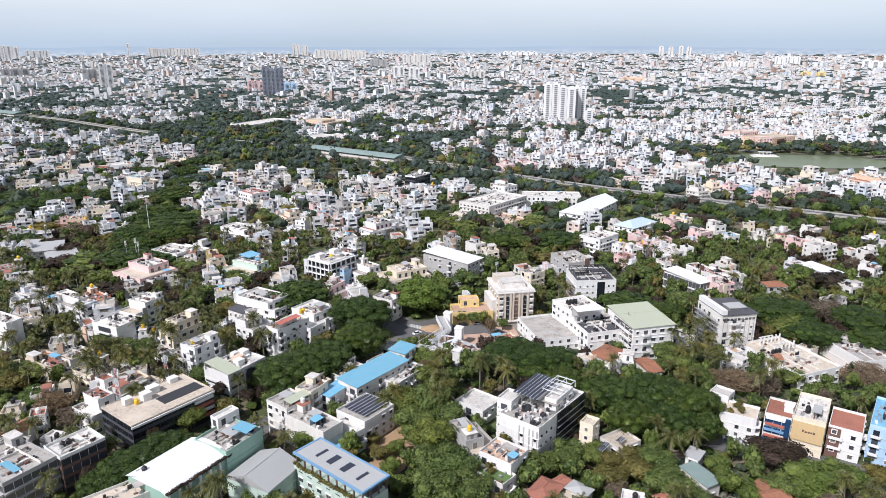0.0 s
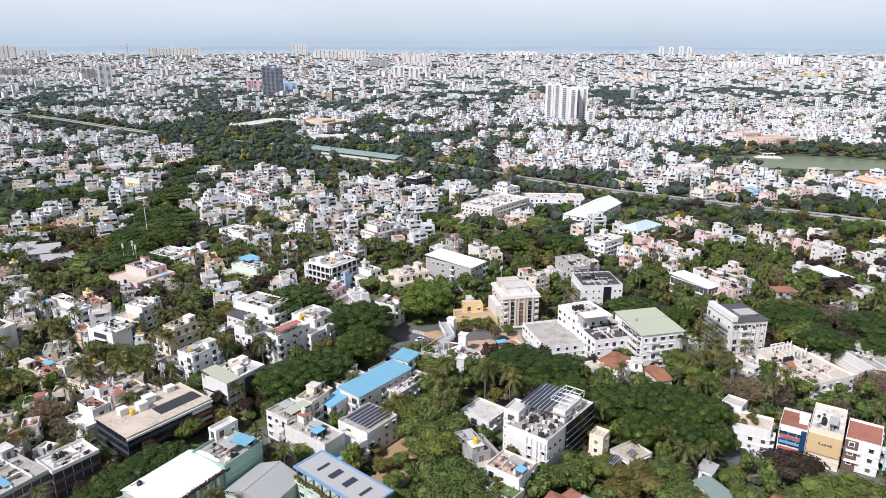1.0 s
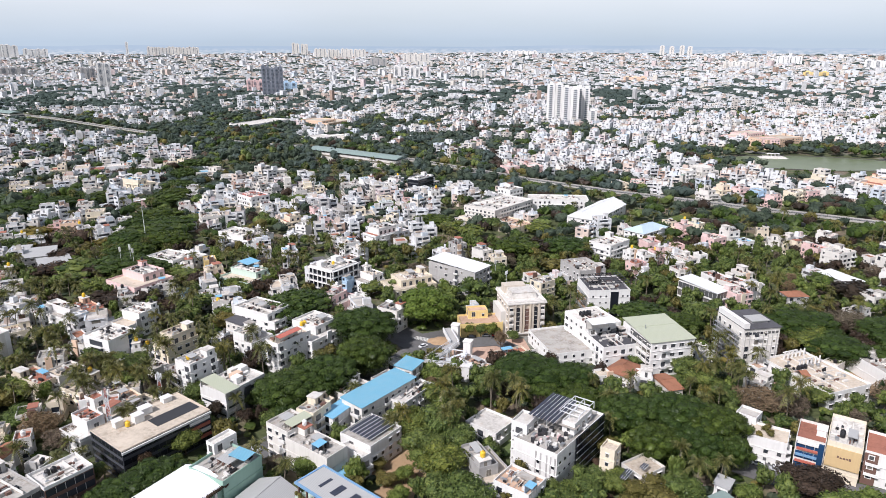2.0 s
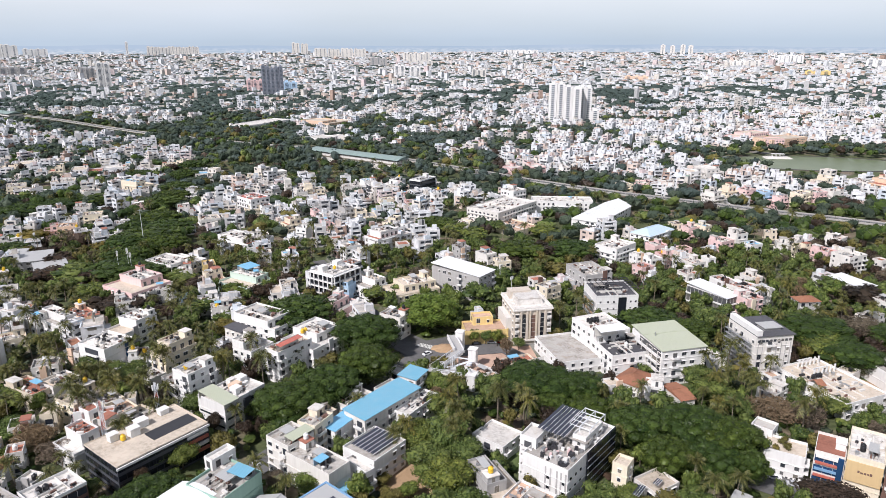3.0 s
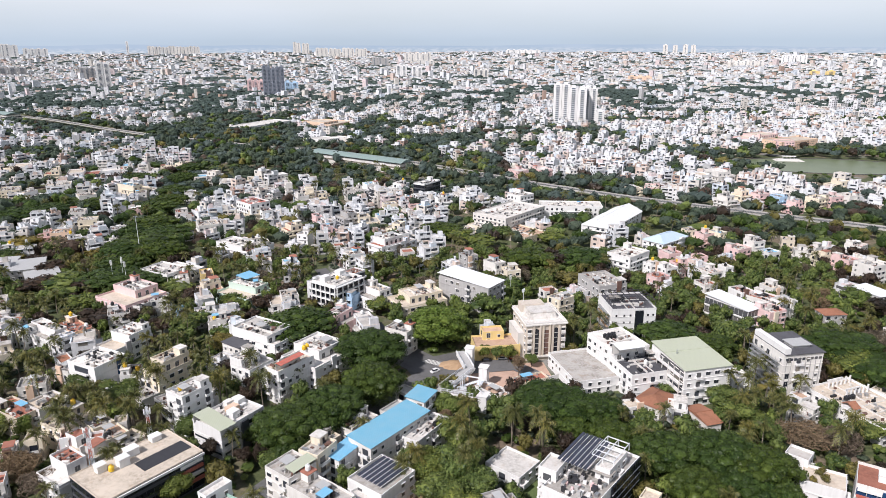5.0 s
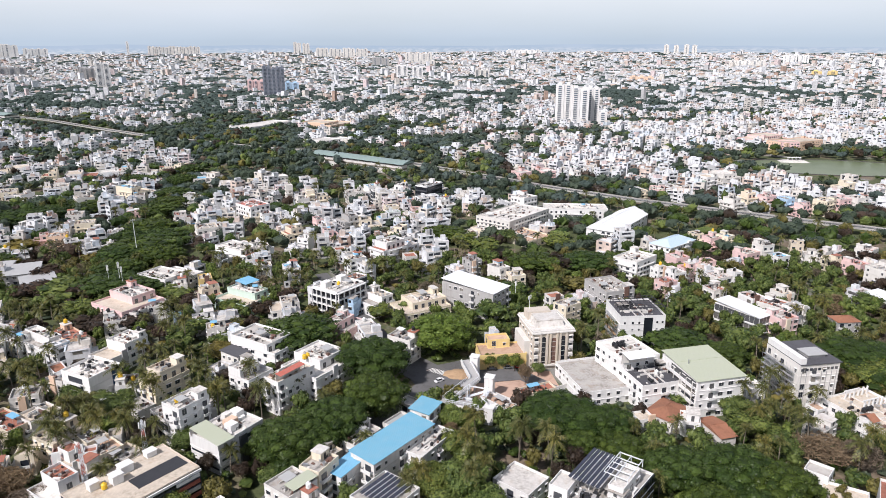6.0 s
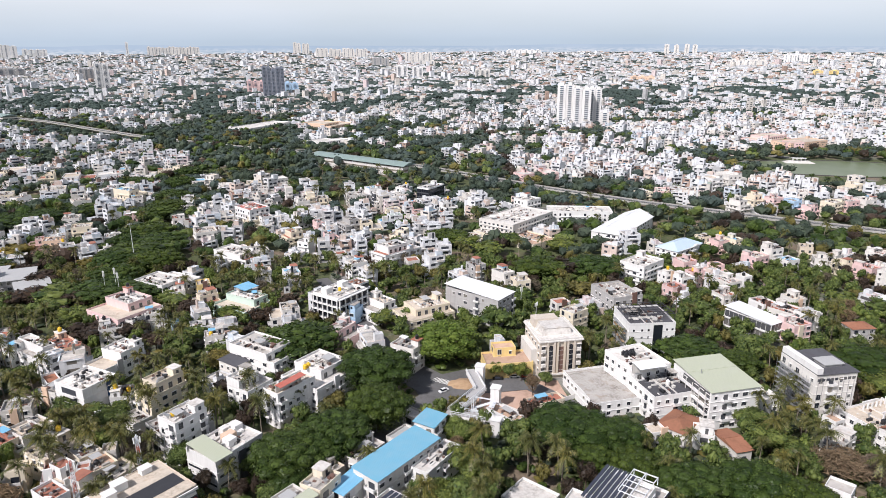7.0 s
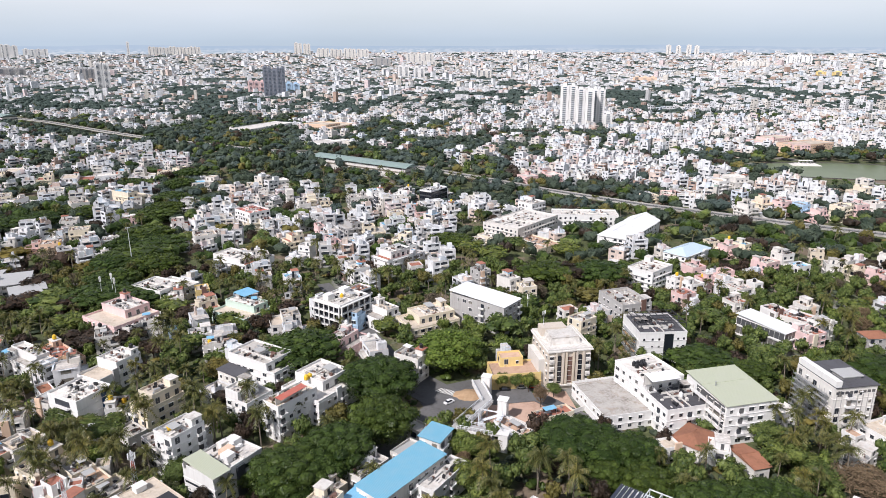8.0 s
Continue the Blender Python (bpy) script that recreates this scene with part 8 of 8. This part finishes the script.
tree('palm', 178.3, 380.0, 10, 5.5)
tree('palm', 160.6, 354.3, 13, 5.2)
tree('palm', -146.0, 185.1, 11, 3.3)
tree('palm', -136.9, 173.9, 13, 3.2)
tree('palm', -143.2, 185.3, 12, 3.3)
tree('palm', -111.3, 202.2, 13, 3.3)
tree('palm', -72.5, 150.6, 10, 2.6)
tree('palm', -64.8, 151.7, 13, 2.6)
tree('palm', -67.7, 150.6, 11, 2.6)

# ---- the rest of the town ----
def via_dist(x, y):
    """Distance to the railway, positive on the near side."""
    best = 1e9
    p = Vector((x, y))
    for a, b in zip(RAILWAY, RAILWAY[1:]):
        a, b = Vector(a), Vector(b)
        e = b - a
        k = min(1, max(0, (p - a).dot(e) / e.length_squared))
        q = p - a - e * k
        if q.length < abs(best):
            best = q.length if q.y < 0 or (q.y == 0 and q.x < 0) else -q.length
    return best


CELL = 24.0
near_grid = {}
for bx, by, br, bw, bd, brot in built:
    n = int(br // CELL) + 1
    for i in range(-n, n + 1):
        for j in range(-n, n + 1):
            near_grid.setdefault((int(bx // CELL) + i, int(by // CELL) + j), []).append((bx, by, br, bw, bd, brot))


def clear_of_houses(x, y, r):
    for bx, by, br, bw, bd, brot in near_grid.get((int(x // CELL), int(y // CELL)), ()):
        dx, dy = x - bx, y - by
        c, s = math.cos(radians(brot)), math.sin(radians(brot))
        u, v = abs(dx * c + dy * s) - bw / 2, abs(-dx * s + dy * c) - bd / 2
        if math.hypot(max(u, 0), max(v, 0)) < r:
            return False
    return True


def clear_of_trees(x, y, r, k=0.75):
    for tx, ty, tr in planted:
        if (x - tx) ** 2 + (y - ty) ** 2 < ((tr + r) * k) ** 2:
            return False
    return True


fill_rng = random.Random(21)


def gardens():
    """Small trees and palms in the gaps between the near houses."""
    y = 140.0
    while y < 430:
        x = -0.72 * y - 40
        while x < 0.72 * y + 20:
            px, py = x + fill_rng.uniform(-3, 3), y + fill_rng.uniform(-3, 3)
            r = fill_rng.uniform(2.6, 5.0)
            if clear_of_houses(px, py, r * 0.45) and off_road(px, py, r * 0.8) and clear_of_trees(px, py, r, 0.60) and not on_open_ground(px, py, r * 0.4):
                v = noise.noise((px * 0.02, py * 0.02, 1)) + fill_rng.uniform(-0.5, 0.5)
                kind = "copper" if v < -0.42 else "olive" if v < -0.25 else "broad" if v < 0.25 else "palm" if v < 0.42 else "bright" if v < 0.62 else "broad"
                if fill_rng.random() < 0.06:
                    kind = "dry"
                if px < -60 and fill_rng.random() < 0.28:
                    kind = "palm"
                tree(kind, px, py, fill_rng.uniform(6.5, 10.5) if kind != "palm" else fill_rng.uniform(8, 12), r)
            x += 6.5
        y += 6.5


def island_palette(name, stops, rough=0.85, patch=0.25):
    m, t, p = shader(name)
    g = t.nodes.new("ShaderNodeNewGeometry")
    r = t.nodes.new("ShaderNodeValToRGB")
    r.color_ramp.interpolation = "CONSTANT"
    while len(r.color_ramp.elements) < len(stops):
        r.color_ramp.elements.new(0.5)
    for e, (pos, c) in zip(r.color_ramp.elements, stops):
        e.position, e.color = pos, (*c, 1)
    t.links.new(g.outputs["Random Per Island"], r.inputs[0])
    n = ramp(t, noise_node(t, 0.25, 4), [(0.3, grey(1 - patch)), (0.7, grey(1))])
    fine = ramp(t, noise_node(t, 1.0, 5, (1.1, 1.1, 0.3)), [(0.34, grey(1 - patch * 0.6)), (0.56, grey(1))])
    col = mix(t, 1.0, mix(t, 1.0, r.outputs[0], n, "MULTIPLY"), fine, "MULTIPLY")
    t.links.new(col, p.inputs["Base Color"])
    p.inputs["Roughness"].default_value = rough
    return m


TOWN_WALL = island_palette("town_walls", [(0, (0.735, 0.75, 0.765)), (0.40, (0.68, 0.64, 0.58)), (0.54, (0.725, 0.725, 0.73)), (0.72, (0.66, 0.54, 0.47)), (0.80, (0.68, 0.57, 0.56)), (0.84, (0.50, 0.50, 0.50)), (0.91, (0.60, 0.66, 0.72)), (0.96, (0.42, 0.30, 0.24))])
TOWN_ROOF = island_palette("town_roofs", [(0, (0.735, 0.74, 0.745)), (0.36, (0.60, 0.56, 0.51)), (0.56, (0.74, 0.73, 0.715)), (0.78, (0.44, 0.42, 0.40)), (0.88, (0.42, 0.20, 0.14)), (0.95, (0.20, 0.46, 0.68)), (0.975, (0.36, 0.46, 0.38))], 0.8, 0.4)


class Town:
    def __init__(self):
        self.s = Solid()

    def block(self, x, y, z, rot, w, d, h, rng):
        """A town house of several masses: wings, sunshades, balconies, roof rooms and tanks."""
        c, sn = math.cos(rot), math.sin(rot)

        def at(u, v):
            return x + u * c - v * sn, y + u * sn + v * c

        self.house(x, y, z, rot, w, d, h)
        floors = max(1, round(h / 3.2))
        s = self.s
        for fl in range(1, floors + 1):
            zz = z + fl * h / floors - 0.55
            if rng.random() < 0.6:
                s.box(*at(rng.uniform(-0.1, 0.1) * w, -d / 2 - 0.2), zz, w * rng.uniform(0.5, 0.9), 0.5, 0.12, 0, rot)
            if rng.random() < 0.35:
                s.box(*at(-w / 2 - 0.2, 0), zz, 0.5, d * rng.uniform(0.4, 0.9), 0.12, 0, rot)
            if fl < floors and rng.random() < 0.55:
                u, a = rng.uniform(-0.25, 0.25) * w, rng.uniform(0.3, 0.6) * w
                s.box(*at(u, -d / 2 - 0.6), z + fl * h / floors, a, 1.2, 0.95, 0, rot)
                s.box(*at(u, -d / 2 - 0.03), z + fl * h / floors + 0.95, a * 0.9, 0.1, 1.3, 2, rot)
        if rng.random() < 0.7:
            # a lower wing to one side
            sg, a, b = rng.choice((-1, 1)), w * rng.uniform(0.3, 0.6), d * rng.uniform(0.5, 0.9)
            px, py = at(sg * (w / 2 + a * 0.3), rng.uniform(-0.3, 0.1) * d)
            self.house(px, py, z, rot, a, b, h * rng.choice((0.4, 0.62, 0.72)))
        for i in range(rng.choice((1, 2, 2, 3))):
            u, v = rng.uniform(-0.32, 0.32) * w, rng.uniform(-0.32, 0.32) * d
            a, b = rng.uniform(1.8, max(2.0, w * 0.5)), rng.uniform(1.8, max(2.0, d * 0.5))
            self.house(*at(u, v), z + h - 0.5, rot, a, b, rng.choice((1.3, 2.2, 2.8, 3.1)), False)
        if rng.random() < 0.6:
            px, py = at(rng.uniform(-0.3, 0.3) * w, rng.uniform(-0.35, 0.35) * d)
            s.tube((px, py, z + h - 0.5), (px, py, z + h + rng.choice((1.2, 3.6))), 0.7, 0.65, 6, rng.choice((0, 2, 2)))

    def house(self, x, y, z, rot, w, d, h, windows=True):
        c, sn = math.cos(rot), math.sin(rot)
        s = self.s

        def P(u, v, zz):
            return (x + u * c - v * sn, y + u * sn + v * c, z + zz)

        n = len(s.v)
        for zz in (-1.0, h):
            for i, j in ((-1, -1), (1, -1), (1, 1), (-1, 1)):
                s.v.append(P(i * w / 2, j * d / 2, zz))
        for f in BOX_F[2:]:
            s.f.append(tuple(n + i for i in f))
            s.s.append(0)
        k = 0.93
        s.face([P(-w / 2 * k, -d / 2 * k, h - 0.5), P(w / 2 * k, -d / 2 * k, h - 0.5), P(w / 2 * k, d / 2 * k, h - 0.5), P(-w / 2 * k, d / 2 * k, h - 0.5)], 1)
        s.face([P(-w / 2, -d / 2, h), P(w / 2, -d / 2, h), P(w / 2 * k, -d / 2 * k, h), P(-w / 2 * k, -d / 2 * k, h)], 0)
        s.face([P(-w / 2, d / 2, h), P(-w / 2, -d / 2, h), P(-w / 2 * k, -d / 2 * k, h), P(-w / 2 * k, d / 2 * k, h)], 0)
        if windows:
            floors = max(1, round(h / 3.2))
            for fl in range(floors):
                a, b = (fl + 0.32) * h / floors, (fl + 0.74) * h / floors
                for side, run, off in ((0, w, d), (1, d, w)):
                    m = max(1, int(run / 4.5))
                    for i in range(m):
                        if fill_rng.random() < 0.8:
                            u0 = -run / 2 + run / m * (i + fill_rng.uniform(0.15, 0.3))
                            u1 = -run / 2 + run / m * (i + fill_rng.uniform(0.6, 0.85))
                            o = -off / 2 - 0.05
                            if side == 0:
                                s.face([P(u0, o, a), P(u1, o, a), P(u1, o, b), P(u0, o, b)], 2)
                            else:
                                s.face([P(o, u1, a), P(o, u0, a), P(o, u0, b), P(o, u1, b)], 2)

    def emit(self, name, label):
        return tagged(new(name, self.s.mesh(name, TOWN_WALL, TOWN_ROOF, GLASS)), label, "houses", kind="stuff")


class Grove:
    def __init__(self, seed):
        self.V, self.F, self.n, self.rng = [], [], 0, np.random.default_rng(seed)
        self.slots = []

    def tree(self, x, y, z, r, h, clumps, size, slot, ball=ICO1, lobes=3):
        rng = self.rng
        for k in range(lobes):
            w = rng.uniform(0, 6.28)
            o = 0 if lobes == 1 else r * rng.uniform(0.2, 0.5)
            rr = r * (1 if lobes == 1 else rng.uniform(0.5, 0.75))
            c = np.array((x + o * math.cos(w), y + o * math.sin(w), z + h * rng.uniform(0.5, 0.66)))
            sc = np.array((rr, rr, h * rng.uniform(0.26, 0.36)))
            bv, bf = ball
            self.V.append(bv * (1 + rng.uniform(-0.18, 0.18, (len(bv), 1))) * sc * (0.95 if clumps < 12 else 0.84) + c)
            self.F += [tuple(self.n + i for i in f) for f in bf]
            self.n += len(bv)
            m = clumps // lobes
            self.slots += [slot] * (len(bf) + m)
            if m:
                d = rng.normal(size=(m, 3))
                d[:, 2] = np.abs(d[:, 2])
                d /= np.linalg.norm(d, axis=1)[:, None]
                nor = d + rng.normal(scale=0.5, size=(m, 3))
                a = np.cross(nor, rng.normal(size=(m, 3)))
                a /= np.linalg.norm(a, axis=1)[:, None] + 1e-9
                b = np.cross(nor, a)
                b /= np.linalg.norm(b, axis=1)[:, None] + 1e-9
                s = size * rng.uniform(0.6, 1.3, (m, 1))
                p = d * sc * (0.92 + 0.14 * rng.random((m, 1))) + c
                self.V.append(np.stack([p + a * s, p + b * s * 0.7, p - a * s * 0.8, p - b * s * 0.7], 1).reshape(-1, 3))
                self.F += [(self.n + 4 * i, self.n + 4 * i + 1, self.n + 4 * i + 2, self.n + 4 * i + 3) for i in range(m)]
                self.n += 4 * m

    def emit(self, name, label):
        me = mesh_from(name, np.concatenate(self.V).tolist(), self.F, GROVE_LEAVES, self.slots)
        return tagged(new(name, me), label, "trees", kind="stuff")


def infill():
    """Small neighbours crowded against the town houses of the middle ground."""
    rest = Town()
    count = 0
    rng = random.Random(44)
    for bx, by, br, bw, bd, brot in sorted(built, key=lambda b: b[1]):
        if not 285 < by < 800:
            continue
        if bx > 0.04 * by and via_dist(bx, by) > 0 and rng.random() < 0.55:
            continue
        for k in range(rng.choice((1, 1, 2)) if bx < 0 else 1):
            a = radians(brot + rng.choice((0, 90, 180, 270)))
            across = bw if abs(math.cos(a - radians(brot))) > 0.5 else bd
            w, d = rng.uniform(6, 11), rng.uniform(6, 11)
            run = across / 2 + max(w, d) / 2 + rng.uniform(0.8, 3.0)
            px, py = bx + run * math.cos(a) + rng.uniform(-2, 2), by + run * math.sin(a) + rng.uniform(-2, 2)
            if not clear_of_houses(px, py, min(w, d) * 0.52) or not off_road(px, py, 5) or not clear_of_trees(px, py, 2.5, 0.62) or abs(via_dist(px, py)) < 22 or in_lake(px, py, 12):
                continue
            if any((px - u) ** 2 + (py - v) ** 2 < (c + 3) ** 2 for u, v, c in open_patches):
                continue
            h = rng.choice((4.5, 6.5, 7, 7.5, 9.5, 10))
            own = count < 210
            town = Town() if own else rest
            count += 1
            town.block(px, py, 0, radians(brot), w, d, h, rng)
            if own:
                words = {4.5: "low single-storey", 6.5: "small two-storey", 7: "small two-storey", 7.5: "small two-storey"}.get(h, "narrow three-storey")
                me = town.s.mesh("small_house", TOWN_WALL, TOWN_ROOF, GLASS)
                me.transform(Matrix.Translation((-px, -py, 0)))
                ob = new("small_house", me)
                ob.matrix_basis = Matrix.Translation((px, py, 0))
                tagged(ob, words + " pale flat-roofed house squeezed between larger buildings", "house", "small houses")
            row = (px, py, math.hypot(w, d) / 2, w, d, brot)
            built.append(row)
            for i in (-1, 0, 1):
                for j in (-1, 0, 1):
                    near_grid.setdefault((int(px // CELL) + i, int(py // CELL) + j), []).append(row)
    rest.emit("crowded_houses", "small white and pastel houses crowded between larger ones")


infill()
gardens()
# the first two leaf colours carry painted haze
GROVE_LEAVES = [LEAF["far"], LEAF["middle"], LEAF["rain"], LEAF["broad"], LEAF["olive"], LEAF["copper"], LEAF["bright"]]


def undergrowth():
    """Shrubs, hedges and young trees that cover the plots between the near houses."""
    grove = Grove(9)
    y = 138.0
    while y < 430:
        step = 4.6 if y < 300 else 5.6
        x = -0.70 * y - 10
        while x < 0.70 * y + 10:
            px, py = x + fill_rng.uniform(-2, 2), y + fill_rng.uniform(-2, 2)
            x += step
            if not clear_of_houses(px, py, 1.0) or not off_road(px, py, 1.6) or fill_rng.random() < 0.12:
                continue
            if on_open_ground(px, py, 1.0):
                continue
            slot = fill_rng.choices((1, 2, 3, 4, 5), (3, 5, 2, 0.8, 1.0))[0]
            grove.tree(px, py, 0, fill_rng.uniform(1.6, 3.0), fill_rng.uniform(1.6, 3.4), 10, 0.5, slot, ICO1, 2)
        y += step
    grove.emit("undergrowth", "low shrubs and hedges between the houses")


undergrowth()


# woods and tree belts: centre, half lengths, how dense
WOODS = [
    (-340, 960, 110, 75, 1), (-250, 860, 110, 60, 1), (-200, 705, 75, 45, 0.9), (-90, 672, 90, 26, 0.9), (0, 632, 60, 20, 0.9),
    (-215, 770, 55, 60, 1), (-262, 735, 22, 85, 0.9), (-105, 630, 50, 18, 0.8), (-250, 645, 24, 60, 0.9), (-225, 530, 26, 70, 0.9), (-345, 535, 50, 26, 1),
    (-70, 1085, 75, 18, 0.9), (-40, 925, 65, 32, 0.8), (285, 770, 34, 58, 1), (110, 635, 60, 26, 0.7),
]
FAR_WOODS = [
    (-740, 2330, 120, 70, 0.9), (-800, 1370, 130, 70, 0.15), (-560, 1440, 160, 90, 0.08), (-330, 1330, 120, 90, 0.05),
    (270, 1120, 75, 45, 0.8), (440, 1010, 60, 20, 0.5), (545, 1035, 40, 18, 0.5), (70, 2400, 130, 90, 0.5), (90, 1690, 90, 55, 0.7),
    (400, 1740, 90, 40, 0.6), (640, 1740, 80, 40, 0.5), (480, 1250, 45, 28, 0.7), (410, 835, 75, 20, 1), (500, 780, 55, 50, 1),
]


def greenness(x, y):
    """How wooded the town is at a place, -1 to 1."""
    r = math.hypot(x, y)
    v = 0.50 * noise.noise((x * 0.007, y * 0.0045, 2)) + 0.60 * noise.noise((x * 0.02, y * 0.013, 7))
    dv = via_dist(x, y)
    if -42 < dv < 46:
        return 1.0
    if -75 < dv < 0 and x > 270:
        return 1.0
    if in_lake(x, y, 30):
        return 1.0 if y > 715 or x < 330 else -0.2
    wood = 0.0
    for cx, cy, a, b, k in WOODS + FAR_WOODS:
        q = ((x - cx) / a) ** 2 + ((y - cy) / b) ** 2
        if q < 1.4:
            wood = max(wood, k * min(1.0, (1.4 - q) / 0.6))
    if wood > 0.55:
        return wood
    if dv < 0 and x > 60 + 0.05 * y and r < 1500:
        v -= 0.22  # crowded quarter beyond the railway
    if dv > 0 and x > 120 and r < 640:
        v += 0.55
    if dv > 0 and x < -150 and 430 < y < 950:
        v -= 0.14
    if x < -0.2 * y and 1000 < y < 1900:
        v += 0.06
    if r > 2300:
        v -= 0.22
    return v + wood + 0.08


def middle_town():
    town, grove = Town(), Grove(3)
    y = 395.0
    while y < 1250:
        step = 11.5 + 0.0045 * (y - 395)
        x = -0.72 * y - 30
        while x < 0.72 * y + 40:
            px, py = x + fill_rng.uniform(-0.3, 0.3) * step, y + fill_rng.uniform(-0.3, 0.3) * step
            x += step
            if in_lake(px, py, 3) or not off_road(px, py, 2):
                continue
            if in_lake(px, py, 66) and py < 705 and 300 < px:
                if not in_lake(px, py, 9) and fill_rng.random() < 0.6:
                    grove.tree(px, py, 0, 3.0, 3.4, 24, 0.7, 2, ICO1)
                continue
            g = greenness(px, py)
            dv = via_dist(px, py)
            if fill_rng.random() < 0.62 + 1.5 * g:
                r = step * fill_rng.uniform(0.42, 0.72)
                if clear_of_houses(px, py, r * 0.4) and (py > 470 or clear_of_trees(px, py, r, 0.6)) and (abs(dv) > 5.5 + 0.8 * r):
                    tall = 1.12 if g > 0.9 else 1.0
                    if g > 0.9 and -400 < px < 60 and dv > 0:
                        tall = 1.45
                    if 0 < dv < 34 and not -400 < px < 60:
                        tall = fill_rng.uniform(0.85, 1.3) if px > 0 else 0.62  # mixed growth where the line shows
                    if dv > 0 and py < 720 and fill_rng.random() < 0.13:
                        tree("palm", px, py, fill_rng.uniform(9, 13), 4.5)
                        continue
                    # farther back, mostly the leaves with haze in their colour
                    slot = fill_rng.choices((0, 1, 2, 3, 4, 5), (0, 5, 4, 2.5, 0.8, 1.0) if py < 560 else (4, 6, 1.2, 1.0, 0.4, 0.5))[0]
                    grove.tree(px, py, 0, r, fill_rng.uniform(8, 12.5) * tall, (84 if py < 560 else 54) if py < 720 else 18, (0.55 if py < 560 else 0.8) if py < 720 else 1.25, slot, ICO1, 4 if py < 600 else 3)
            else:
                rot = radians(fill_rng.choice((20, 25, 52, 50, 12)) + fill_rng.uniform(-4, 4)) if dv > 0 else radians(fill_rng.choice((-33, -33, 25, 57)) + fill_rng.uniform(-5, 5))
                w, d = step * fill_rng.uniform(0.55, 0.9), step * fill_rng.uniform(0.55, 0.9)
                if clear_of_houses(px, py, max(w, d) * 0.42) and (py > 760 or clear_of_trees(px, py, 2.0, 0.9)):
                    h = fill_rng.choice((6.5, 7, 9.5, 10, 10, 13, 13)) + fill_rng.uniform(-0.5, 0.8)
                    if py < 820:
                        town.block(px, py, 0, rot, w, d, h, fill_rng)
                    else:
                        town.house(px, py, 0, rot, w, d, h)
                        for i in range(fill_rng.choice((1, 1, 2))):
                            ox, oy = fill_rng.uniform(-0.25, 0.25) * w, fill_rng.uniform(-0.25, 0.25) * d
                            town.house(px + ox * math.cos(rot) - oy * math.sin(rot), py + ox * math.sin(rot) + oy * math.cos(rot), h - 0.5, rot, w * fill_rng.uniform(0.25, 0.5), d * fill_rng.uniform(0.3, 0.5), 3.0, False)
        y += step
    town.emit("distant_houses", "crowded white and pastel flat-roofed town houses")
    grove.emit("distant_trees", "dark green trees filling the gaps between houses")


middle_town()
join_rest()


def far_town():
    town, grove = Town(), Grove(4)
    y = 1250.0
    while y < 4780:
        step = 16 + 0.0084 * (y - 1250)
        stepx = step * 1.05
        lim = 0.70 * y + 40
        x = -lim
        while x < lim:
            px, py = x + fill_rng.uniform(-0.35, 0.35) * stepx, y + fill_rng.uniform(-0.35, 0.35) * step
            x += stepx
            z = land(px, py)
            if math.hypot(px, py) > 4800 or not off_road(px, py, 3) or not clear_of_houses(px, py, 5):
                continue
            g = greenness(px, py)
            if fill_rng.random() < 0.50 + 1.5 * g:
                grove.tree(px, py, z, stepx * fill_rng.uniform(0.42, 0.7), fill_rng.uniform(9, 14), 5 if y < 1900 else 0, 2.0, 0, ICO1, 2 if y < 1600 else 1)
            else:
                for ox in (-0.27, 0.27):
                    h = fill_rng.choice((6, 8, 9, 10, 12, 13)) * (1 + (fill_rng.random() < 0.03) * 1.2)
                    town.house(px + ox * stepx, py + fill_rng.uniform(-0.25, 0.25) * step, z, radians(fill_rng.choice((-33, 25, 57, 10)) + fill_rng.uniform(-6, 6)), stepx * fill_rng.uniform(0.28, 0.55), step * fill_rng.uniform(0.3, 0.7), h, y < 1480)
        y += step
    town.emit("far_houses", "pale flat-roofed houses spreading to the horizon")
    grove.emit("far_trees", "tree clumps in haze-tinted green among far houses")


far_town()
